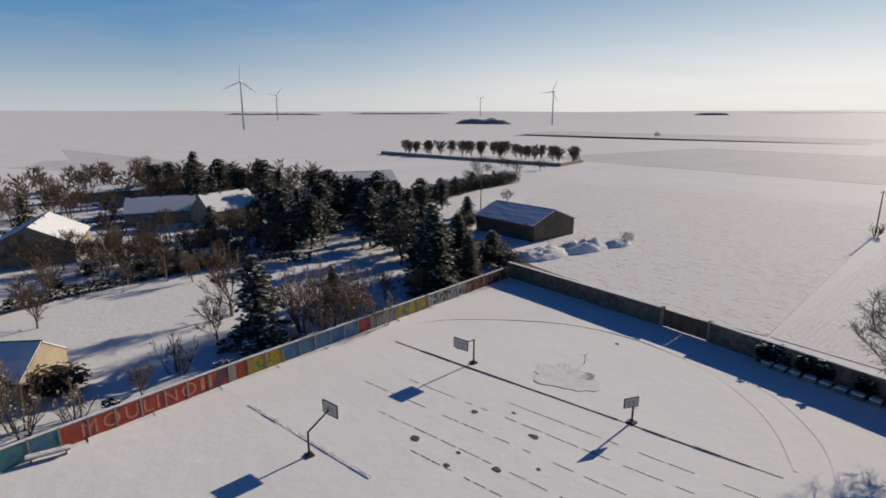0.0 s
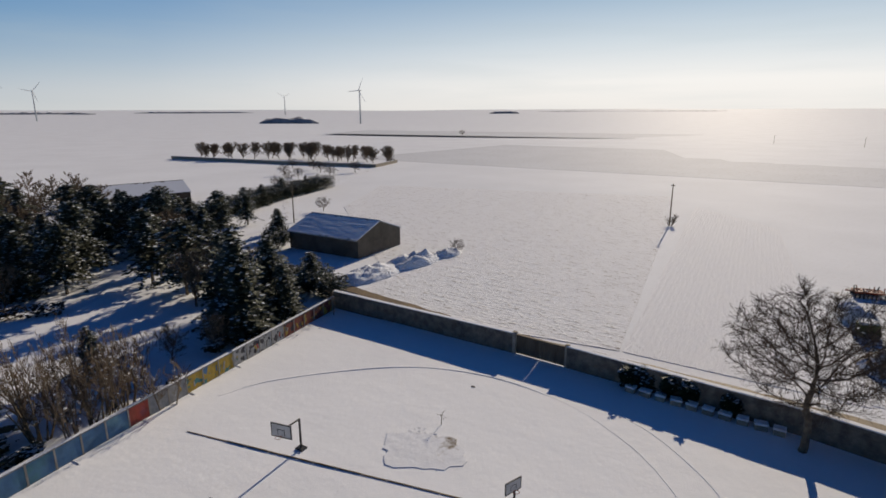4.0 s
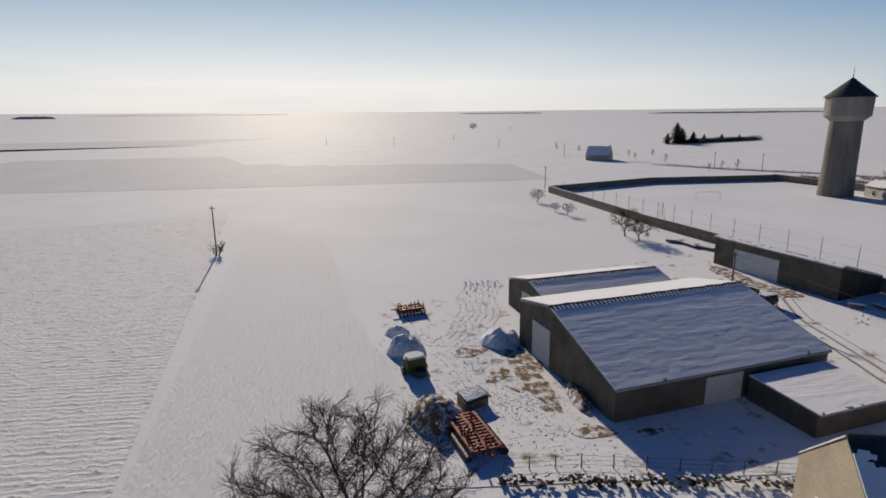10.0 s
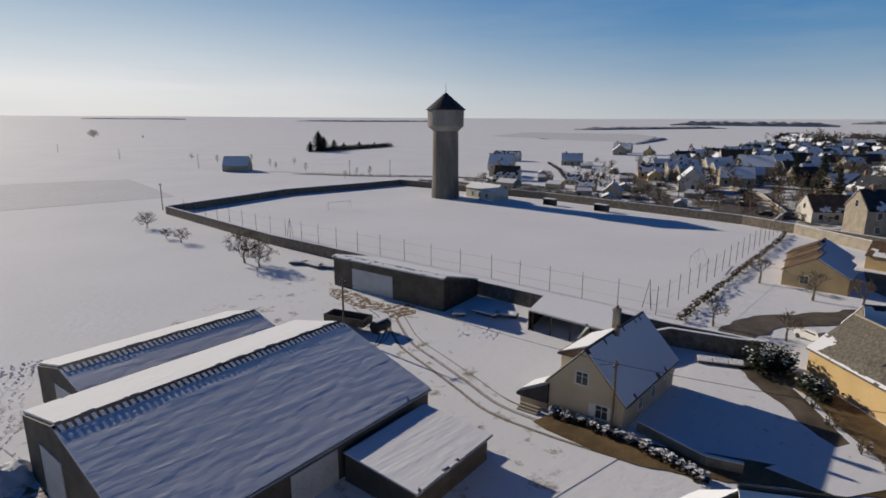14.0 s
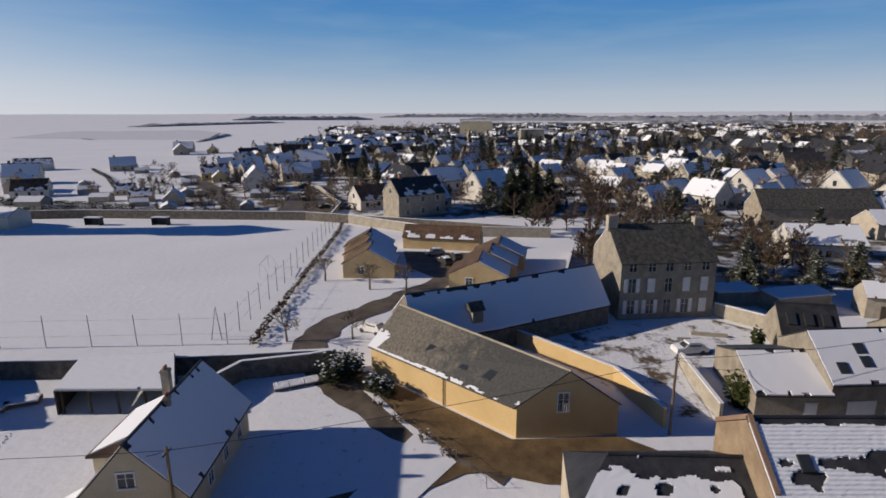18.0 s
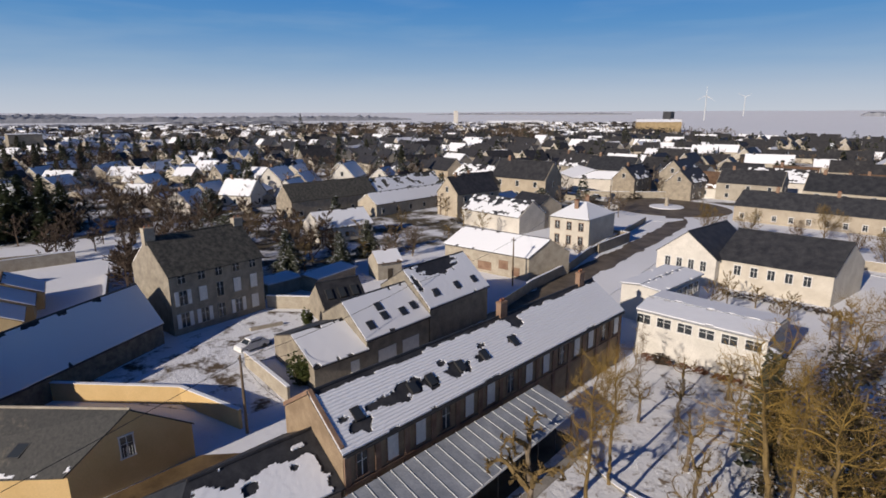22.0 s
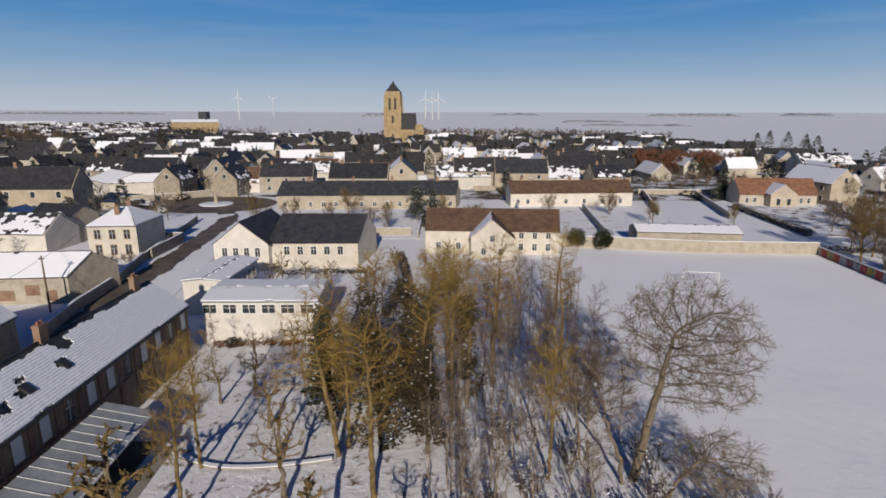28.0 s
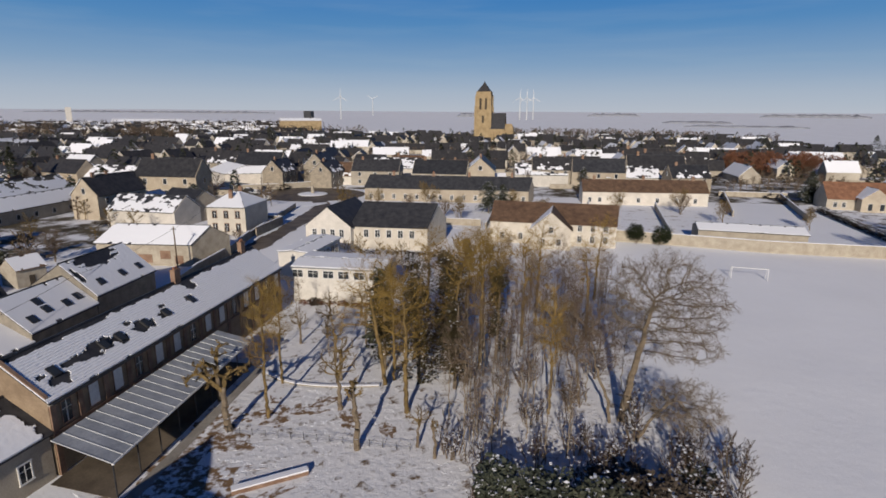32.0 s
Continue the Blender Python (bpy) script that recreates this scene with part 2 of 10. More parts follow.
cb.inputs["Strength"].default_value, cb.inputs["Distance"].default_value = 0.7, 0.06
cnt.links.new(cw.outputs["Fac"], cb.inputs["Height"])
cpb = cnt.nodes["Principled BSDF"]
cnt.links.new(cpb.inputs["Normal"].links[0].from_socket, cb.inputs["Normal"])
cnt.links.new(cb.outputs[0], cpb.inputs["Normal"])
M["snow_courses"] = cm
M["snow_barn"] = snow_mat("snow_on_sheeting", relief=0.5, lumps=1.0, dist=0.06, stretch=(0.04, 2.4, 2.4))
M["snow_lump"] = snow_mat("snow_heap", relief=1.0, lumps=2.0, dist=0.25)
M["plough"] = furrow_mat("ploughed_snow", 4.0, 0.8, 0.1)
M["plough_far"] = furrow_mat("sown_field_snow", 88.0, 0.7, -0.05)
M["town_ground"] = snow_mat("town_ground", relief=1.0, dirt=(0.1, 0.085, 0.06), dirt_scale=0.11, dirt_at=(0.42, 0.54), lumps=1.5, dist=0.2)
M["dirt"] = plain("wet_dirt", (0.09, 0.058, 0.028), (0.2, 0.135, 0.065), 0.35, 0.7, 5.0, 0.6, 0.05)
M["road"] = plain("damp_road", (0.075, 0.06, 0.045), (0.19, 0.155, 0.115), 0.25, 0.6, 6.0, 0.4, 0.02)
M["slate"] = plain("slate", (0.028, 0.03, 0.036), (0.06, 0.062, 0.068), 0.8, 0.5, 5.0, 0.5, 0.03, rnd=0.25)
M["slate_old"] = plain("old_slate", (0.04, 0.04, 0.037), (0.115, 0.108, 0.09), 1.6, 0.8, 4.0, 0.6, 0.03)
lm, lnt, lb = nodes("lichened_slate")
lgeo = lnt.nodes.new("ShaderNodeNewGeometry")
lmp = lnt.nodes.new("ShaderNodeMapping")
lmp.inputs["Location"].default_value, lmp.inputs["Rotation"].default_value, lmp.inputs["Scale"].default_value = (-4.6, 0, 0), (0, 0, radians(-50)), (0.075, 0.075, 0.075)
lnt.links.new(lgeo.outputs["Position"], lmp.inputs[0])
lsep = lnt.nodes.new("ShaderNodeSeparateXYZ")
lnt.links.new(lmp.outputs[0], lsep.inputs[0])
ln1 = nz(lnt, 0.9, 7.0, 0.7)
ladd = lnt.nodes.new("ShaderNodeMath")
ladd.operation = "MULTIPLY_ADD"
lnt.links.new(ln1.outputs[0], ladd.inputs[0])
ladd.inputs[1].default_value = 2.2
lnt.links.new(lsep.outputs["X"], ladd.inputs[2])
lf = ramp(lnt, ladd.outputs[0], [(0.5, (0, 0, 0)), (0.95, (1, 1, 1))])
ln2 = nz(lnt, 3.5, 6.0, 0.7)
lcol = mix(lnt, lf.outputs[0], ramp(lnt, ln2.outputs[0], [(0.3, (0.03, 0.031, 0.032)), (0.7, (0.07, 0.068, 0.062))]).outputs[0], ramp(lnt, ln2.outputs[0], [(0.35, (0.07, 0.062, 0.048)), (0.65, (0.2, 0.175, 0.135))]).outputs[0])
lnt.links.new(lcol, lb.inputs["Base Color"])
lb.inputs["Roughness"].default_value = 0.8
bump(lnt, lb, ln2.outputs[0], 0.6, 0.04)
M["slate_lichen"] = lm
M["cream"] = plain("warm_cream_render", (0.5, 0.42, 0.28), (0.6, 0.51, 0.35), 0.4, 0.9, 9.0, 0.25, 0.01, fine=0.12)
M["pale_render"] = plain("pale_cream_render", (0.5, 0.45, 0.37), (0.62, 0.57, 0.48), 0.4, 0.9, 9.0, 0.25, 0.01, fine=0.15)
M["home_wall"] = plain("ochre_render", (0.5, 0.37, 0.19), (0.6, 0.46, 0.26), 0.4, 0.9, 9.0, 0.25, 0.01, rnd=0.1, fine=0.12)
M["tile_rust"] = plain("rust_brown_tile", (0.17, 0.085, 0.05), (0.28, 0.14, 0.08), 0.7, 0.8, 5.0, 0.5, 0.03)
M["tile"] = plain("brown_tile", (0.09, 0.06, 0.045), (0.17, 0.115, 0.08), 0.7, 0.8, 5.0, 0.5, 0.03, rnd=0.3)
M["tile_red"] = plain("red_tile", (0.25, 0.1, 0.055), (0.38, 0.17, 0.09), 0.7, 0.8, 5.0, 0.5, 0.03)
M["slate_snow"] = patchy_roof("slate_with_snow", (0.025, 0.026, 0.03), (0.055, 0.055, 0.06), 0.57)
M["slate_bare"] = patchy_roof("slate_little_snow", (0.025, 0.026, 0.03), (0.06, 0.06, 0.062), 0.4)
M["render"] = plain("cream_render", (0.4, 0.355, 0.285), (0.51, 0.46, 0.37), 0.4, 0.9, 9.0, 0.3, 0.01, rnd=0.22)
M["town_wall"] = plain("town_render", (0.32, 0.28, 0.22), (0.56, 0.51, 0.42), 0.06, 0.9, 3.0, 0.3, 0.02)
M["yellow"] = plain("yellow_render", (0.6, 0.42, 0.19), (0.68, 0.49, 0.24), 0.3, 0.9, 9.0, 0.25, 0.01, fine=0.12)
M["white"] = plain("white_render", (0.58, 0.555, 0.5), (0.69, 0.66, 0.6), 0.4, 0.88, 9.0, 0.25, 0.01, rnd=0.12)
M["stone"] = plain("grey_stone", (0.26, 0.23, 0.185), (0.38, 0.34, 0.27), 0.9, 0.9, 6.0, 0.7, 0.04, rnd=0.15)
M["rubble"] = plain("dark_rubble", (0.13, 0.11, 0.085), (0.25, 0.215, 0.17), 1.3, 0.9, 5.0, 0.9, 0.06)
M["stone_pale"] = plain("pale_stone", (0.34, 0.295, 0.23), (0.45, 0.4, 0.315), 0.8, 0.9, 6.0, 0.6, 0.03)
M["church"] = plain("church_stone", (0.3, 0.22, 0.12), (0.42, 0.32, 0.18), 0.25, 0.9, 3.0, 0.7, 0.1)
M["brickwall"] = plain("brown_brick", (0.2, 0.12, 0.08), (0.31, 0.205, 0.14), 0.7, 0.9, 8.0, 0.6, 0.02)
M["ochre_brick"] = plain("ochre_brick", (0.23, 0.165, 0.105), (0.34, 0.255, 0.165), 0.7, 0.9, 8.0, 0.6, 0.02)
M["concrete"] = plain("grey_concrete", (0.23, 0.21, 0.185), (0.35, 0.325, 0.29), 0.35, 0.9, 5.0, 0.4, 0.02, stretch=(1, 1, 0.25))
M["tower_concrete"] = plain("weathered_tower_concrete", (0.14, 0.125, 0.105), (0.24, 0.22, 0.19), 0.35, 0.9, 5.0, 0.4, 0.02, stretch=(1, 1, 0.2))
M["barn"] = plain("brown_sheet", (0.09, 0.076, 0.058), (0.145, 0.122, 0.092), 0.5, 0.75, 6.0, 0.3, 0.02)
M["metal"] = plain("zinc_sheet", (0.3, 0.31, 0.33), (0.42, 0.43, 0.45), 0.6, 0.5, 6.0, 0.2, 0.01, metal=0.3)
M["dull_zinc"] = plain("dull_zinc", (0.15, 0.16, 0.18), (0.23, 0.24, 0.26), 0.6, 0.6, 6.0, 0.2, 0.01, metal=0.2)
M["zinc_roof"] = plain("frosted_zinc", (0.27, 0.29, 0.32), (0.4, 0.42, 0.45), 0.5, 0.6, 6.0, 0.2, 0.01, metal=0.1)
M["pale_door"] = plain("pale_metal_door", (0.5, 0.52, 0.52), (0.6, 0.61, 0.6), 0.6, 0.6, 6.0, 0.2, 0.01)
M["dark"] = plain("dark_metal", (0.03, 0.03, 0.032), (0.05, 0.05, 0.05), 2.0, 0.5, 9.0, 0.2, 0.01)
# dark timber; on the open shed and bay its colour holds the shade
M["inside"] = plain("shaded_timber", (0.05, 0.04, 0.03), (0.09, 0.07, 0.05), 1.0, 0.9, 6.0, 0.3, 0.02)
M["wood"] = plain("weathered_wood", (0.12, 0.085, 0.055), (0.22, 0.165, 0.11), 1.2, 0.85, 10.0, 0.5, 0.02, stretch=(1, 1, 0.2))
M["rust"] = plain("red_machine_paint", (0.16, 0.025, 0.012), (0.36, 0.06, 0.028), 2.0, 0.55, 10.0, 0.3, 0.01)
M["frame"] = plain("white_paint", (0.68, 0.67, 0.64), (0.78, 0.77, 0.74), 1.5, 0.6, 12.0, 0.1, 0.005)
M["bark"] = plain("bark", (0.13, 0.1, 0.07), (0.24, 0.19, 0.13), 2.0, 0.9, 12.0, 0.8, 0.03)
M["bark_gold"] = plain("lichened_bark", (0.1, 0.07, 0.03), (0.24, 0.165, 0.065), 1.2, 0.9, 10.0, 0.8, 0.03)
M["twig"] = plain("brown_twigs", (0.12, 0.085, 0.06), (0.2, 0.15, 0.1), 1.0, 0.9, 6.0, 0.4, 0.01)
# darker copy of the brown twigs, backlight put into the colour
M["dark_twig"] = plain("dark_twigs", (0.06, 0.042, 0.03), (0.12, 0.085, 0.06), 1.0, 0.9, 6.0, 0.4, 0.01)
M["rusty"] = plain("rust_brown_twigs", (0.16, 0.07, 0.04), (0.26, 0.12, 0.065), 1.0, 0.9, 6.0, 0.4, 0.01)
M["needle"] = plain("dark_needles", (0.06, 0.072, 0.05), (0.12, 0.13, 0.09), 1.5, 0.7, 6.0, 0.5, 0.03, rnd=0.2)
M["evergreen"] = plain("evergreen_leaves", (0.025, 0.035, 0.018), (0.06, 0.07, 0.03), 1.5, 0.6, 6.0, 0.5, 0.03)
M["ivy"] = plain("ivy_leaves", (0.05, 0.07, 0.02), (0.1, 0.11, 0.035), 1.5, 0.6, 6.0, 0.5, 0.03)
M["ivy_dark"] = plain("dull_ivy", (0.035, 0.03, 0.014), (0.085, 0.068, 0.03), 1.2, 0.65, 6.0, 0.5, 0.03)
M["pale_stem"] = plain("pale_stems", (0.17, 0.135, 0.095), (0.3, 0.25, 0.18), 1.5, 0.9, 10.0, 0.6, 0.02)
M["gold_twig"] = plain("golden_twigs", (0.14, 0.088, 0.02), (0.34, 0.225, 0.06), 0.8, 0.9, 8.0, 0.4, 0.01)
M["hedge"] = plain("bare_hedge", (0.07, 0.055, 0.04), (0.13, 0.1, 0.07), 1.0, 0.9, 4.0, 0.9, 0.15)
# paler and bluer than the near trees: distance haze put into the colour
M["wood_hazed"] = plain("far_wood", (0.2, 0.21, 0.24), (0.3, 0.31, 0.34), 0.05, 0.9, 0.4, 0.5, 0.5)
M["board"] = plain("backboard_paint", (0.55, 0.54, 0.52), (0.66, 0.65, 0.62), 2.0, 0.6, 12.0, 0.1, 0.005)
gm, gnt, gb = nodes("window_glass")
gb.inputs["Base Color"].default_value, gb.inputs["Roughness"].default_value = (0.035, 0.04, 0.045, 1), 0.08
M["glass"] = gm


# ---------------------------------------------------------------- mesh helpers
class Geo:
    """Collects vertices and faces of one mesh."""

    def __init__(self):
        self.v, self.f = [], []

    def add(self, verts, faces):
        n = len(self.v)
        self.v.extend([tuple(p) for p in verts])
        self.f.extend([tuple(i + n for i in f) for f in faces])
        return self

    def box(self, x0, y0, z0, x1, y1, z1, m=None):
        p = [Vector(q) for q in ((x0, y0, z0), (x1, y0, z0), (x1, y1, z0), (x0, y1, z0), (x0, y0, z1), (x1, y0, z1), (x1, y1, z1), (x0, y1, z1))]
        if m:
            p = [m @ q for q in p]
        return self.add(p, [(0, 3, 2, 1), (4, 5, 6, 7), (0, 1, 5, 4), (1, 2, 6, 5), (2, 3, 7, 6), (3, 0, 4, 7)])

    def prism(self, poly, z0, z1):
        n = len(poly)
        v = [(x, y, z0) for x, y in poly] + [(x, y, z1) for x, y in poly]
        f = [tuple(range(n - 1, -1, -1)), tuple(range(n, 2 * n))] + [(i, (i + 1) % n, n + (i + 1) % n, n + i) for i in range(n)]
        return self.add(v, f)

    def slab(self, quad, up):
        """A sheet of four corners, thickened upwards by up."""
        q = [Vector(p) for p in quad]
        t = [p + Vector((0, 0, up)) for p in q]
        return self.add(q + t, [(0, 3, 2, 1), (4, 5, 6, 7), (0, 1, 5, 4), (1, 2, 6, 5), (2, 3, 7, 6), (3, 0, 4, 7)])

    def tube(self, a, b, ra, rb, n=6):
        a, b = Vector(a), Vector(b)
        d = (b - a).normalized()
        s = d.cross(Vector((0, 0, 1)) if abs(d.z) < 0.9 else Vector((1, 0, 0))).normalized()
        u = d.cross(s)
        ring = [(math.cos(k * math.tau / n), math.sin(k * math.tau / n)) for k in range(n)]
        v = [a + (s * c + u * w) * ra for c, w in ring] + [b + (s * c + u * w) * rb for c, w in ring]
        f = [(i, (i + 1) % n, n + (i + 1) % n, n + i) for i in range(n)] + [tuple(range(n - 1, -1, -1)), tuple(range(n, 2 * n))]
        return self.add(v, f)

    def lathe(self, prof, n=24, cx=0.0, cy=0.0):
        v = [(cx + r * math.cos(k * math.tau / n), cy + r * math.sin(k * math.tau / n), z) for r, z in prof for k in range(n)]
        f = [(j * n + i, j * n + (i + 1) % n, (j + 1) * n + (i + 1) % n, (j + 1) * n + i) for j in range(len(prof) - 1) for i in range(n)]
        f += [tuple(range(n - 1, -1, -1)), tuple(range((len(prof) - 1) * n, len(prof) * n))]
        return self.add(v, f)

    def mesh(self, name, mat, smooth=False):
        me = bpy.data.meshes.new(name)
        me.from_pydata([tuple(p) for p in self.v], [], self.f)
        if smooth:
            me.polygons.foreach_set("use_smooth", [True] * len(me.polygons))
        me.materials.append(mat)
        me.update()
        return me


def part(name, geo, material, parent, label="", smooth=False):
    me = geo if isinstance(geo, bpy.types.Mesh) else geo.mesh(name, material, smooth)
    ob = new(name, me)
    ob.parent = parent
    if name in ("snow_load", "roof_snow"):
        return tagged(ob, label, kind="stuff")
    if label:
        ob["label"] = label
    return ob


def thing(name, label, category, at=(0, 0, 0), rz=0.0, group="", kind=""):
    e = new(name)
    e.empty_display_size = 0.5
    e.matrix_basis = pose(*at, 0, 0, rz)
    return tagged(e, label, category, group, kind)


def solid(name, geo, material, label, category="", kind="", group="", smooth=False):
    ob = new(name, geo if isinstance(geo, bpy.types.Mesh) else geo.mesh(name, material, smooth))
    return tagged(ob, label, category, group, kind)


# ---------------------------------------------------------------- ground
def grid_sheet(name, x0, y0, x1, y1, nx, ny, z, amp, scale, mat, label, kind="structure", inside=None):
    xs, ys = np.linspace(x0, x1, nx), np.linspace(y0, y1, ny)
    v = [(x, y, z + amp * noise.noise(Vector((x * scale, y * scale, 1.7)))) for y in ys for x in xs]
    f = []
    for j in range(ny - 1):
        for i in range(nx - 1):
            if inside is None or inside((xs[i] + xs[i + 1]) / 2, (ys[j] + ys[j + 1]) / 2):
                a = j * nx + i
                f.append((a, a + 1, a + nx + 1, a + nx))
    return solid(name, Geo().add(v, f), mat, label, "ground", kind, smooth=True)


def rise(x, y):
    """The plain climbs gently towards the horizon."""
    return 48.0 * max(0.0, math.hypot(x, y) - 1600.0) / 3100.0


g = Geo()
rings = [0, 60, 150, 300, 600, 1000, 1600, 2400, 3400, 4700]
v, f = [(0, 0, 0)], []
SEG = 96
for r in rings[1:]:
    for k in range(SEG):
        a = k * math.tau / SEG
        x, y = r * math.cos(a), r * math.sin(a)
        v.append((x, y, 0 if r < 500 else rise(x, y) + 7.0 * noise.noise(Vector((x * 0.0012, y * 0.0012, 3.1)))))
for k in range(SEG):
    f.append((0, 1 + k, 1 + (k + 1) % SEG))
for j in range(len(rings) - 2):
    for k in range(SEG):
        a, b = 1 + j * SEG + k, 1 + j * SEG + (k + 1) % SEG
        f.append((a, a + SEG, b + SEG, b))
solid("ground", Geo().add(v, f), M["snow"], "snow-covered flat farmland reaching to the horizon", "ground", "structure", smooth=True)


def strip(name, pts, width, z, mat, label, category="road", thick=0.05):
    """A way of even width along a line of points."""
    p = [Vector((x, y, 0)) for x, y in pts]
    if category == "road":
        fine = []
        for i in range(len(p) - 1):
            a, b, c, d = p[max(i - 1, 0)], p[i], p[i + 1], p[min(i + 2, len(p) - 1)]
            n = max(1, min(40, int((c - b).length / 1.2)))
            for k in range(n):
                t = k / n
                fine.append(0.5 * (2 * b + (c - a) * t + (2 * a - 5 * b + 4 * c - d) * t * t + (3 * b - a - 3 * c + d) * t ** 3))
        p = fine + [p[-1]]
    v, f = [], []
    for i, q in enumerate(p):
        d = (p[min(i + 1, len(p) - 1)] - p[max(i - 1, 0)]).normalized()
        s = Vector((-d.y, d.x, 0)) * width / 2
        for w, h in ((-1, z - thick), (1, z - thick), (1, z), (-1, z)):
            r = 1.0 if category != "road" else 1 + 0.35 * noise.noise(Vector((q.x * 0.35, q.y * 0.35, w * 3.0))) + 0.2 * noise.noise(Vector((q.x, q.y, w * 3.0)))
            v.append((q.x + s.x * w * r, q.y + s.y * w * r, h))
    for i in range(len(p) - 1):
        for k in range(4):
            a, b = 4 * i + k, 4 * i + (k + 1) % 4
            f.append((a, a + 4, b + 4, b))
    n = 4 * (len(p) - 1)
    f += [(0, 1, 2, 3), (n + 3, n + 2, n + 1, n)]
    return solid(name, Geo().add(v, f), mat, label, category, "structure")


def patch(name, poly, z, mat, label, category="ground"):
    return solid(name, Geo().prism(poly, z - 0.05, z), mat, label, category, "structure")


def wall_line(name, pts, h, thick, mat, label, cap=0.1, h2=None, piers=0.0):
    """A garden wall along a line, with a snow cap."""
    e = thing(name, label, "wall", kind="structure")
    for i in range(len(pts) - 1):
        a, b = Vector((*pts[i], 0)), Vector((*pts[i + 1], 0))
        d = (b - a)
        L = d.length
        m = Matrix.Translation(a) @ Matrix.Rotation(math.atan2(d.y, d.x), 4, "Z")
        part("wall_length", Geo().box(0, -thick / 2, -0.2, L, thick / 2, h, m), mat, e)
        if cap:
            c = Geo()
            n = max(2, int(L / 2.5))
            for k in range(n):
                hh = cap * random.uniform(0.7, 1.15)
                c.box(k * L / n, -thick / 2 - 0.05, h, (k + 1) * L / n, thick / 2 + 0.05, h + hh, m)
            part("snow_cap", c, M["snow_roof"], e)
    return e


# ---------------------------------------------------------------- buildings
def lerp(a, b, t):
    return a + (b - a) * t


UNIT = {}


def unit_box(mat):
    if mat not in UNIT:
        UNIT[mat] = Geo().box(-0.5, -0.5, 0, 0.5, 0.5, 1).mesh("unit", M[mat])
    return UNIT[mat]


def bit(name, parent, m, mat, label=""):
    """A box-shaped part on a shared mesh, set by the matrix m."""
    ob = new(name, unit_box(mat))
    ob.parent = parent
    ob.matrix_basis = m
    if label:
        ob["label"] = label
    return ob


def window(parent, p, n, w, h, shutters="", sky=False, bars=True, trim="frame", slope=None):
    """A window on a wall at the base point p, which faces along n (2D)."""
    a = math.atan2(n[1], n[0]) - math.pi / 2
    base = Matrix.Translation(p) @ Matrix.Rotation(a, 4, "Z")

    def box(x0, y0, z0, x1, y1, z1):
        return base @ Matrix.Translation(((x0 + x1) / 2, (y0 + y1) / 2, z0)) @ Matrix.Diagonal((x1 - x0, y1 - y0, z1 - z0, 1))

    fr = bit("window", parent, box(-w / 2, -0.12, 0, w / 2, 0.02, h), "glass")
    inv = fr.matrix_basis.inverted()

    def sub(name, m, mat):
        o = bit(name, fr, inv @ m, mat)
        return o

    for s in (-1, 1):
        sub("jamb", box(s * w / 2 - 0.05, -0.02, 0, s * w / 2 + 0.05, 0.07, h), trim)
    sub("lintel", box(-w / 2 - 0.08, -0.02, h - 0.03, w / 2 + 0.08, 0.08, h + 0.1), trim)
    sub("sill", box(-w / 2 - 0.1, -0.02, -0.08, w / 2 + 0.1, 0.13, 0.02), trim)
    if bars:
        sub("mullion", box(-0.03, 0, 0, 0.03, 0.05, h), "frame")
        sub("glazing_bar", box(-w / 2, 0, h * 0.62, w / 2, 0.045, h * 0.62 + 0.04), "frame")
    if shutters == "open":
        for s in (-1, 1):
            sub("shutter", box(s * (w * 0.78) - w * 0.24, 0, 0, s * (w * 0.78) + w * 0.24, 0.06, h), "frame")
    if shutters == "shut":
        for s in (-1, 1):
            sub("shutter", box(s * w * 0.25 - w * 0.245, 0.05, 0, s * w * 0.25 + w * 0.245, 0.1, h), "frame")
    return fr


def door(parent, p, n, w, h, mat="frame", name="door"):
    a = math.atan2(n[1], n[0]) - math.pi / 2
    base = Matrix.Translation(p) @ Matrix.Rotation(a, 4, "Z")
    d = bit(name, parent, base @ Matrix.Diagonal((w, 0.12, h, 1)), mat)
    return d


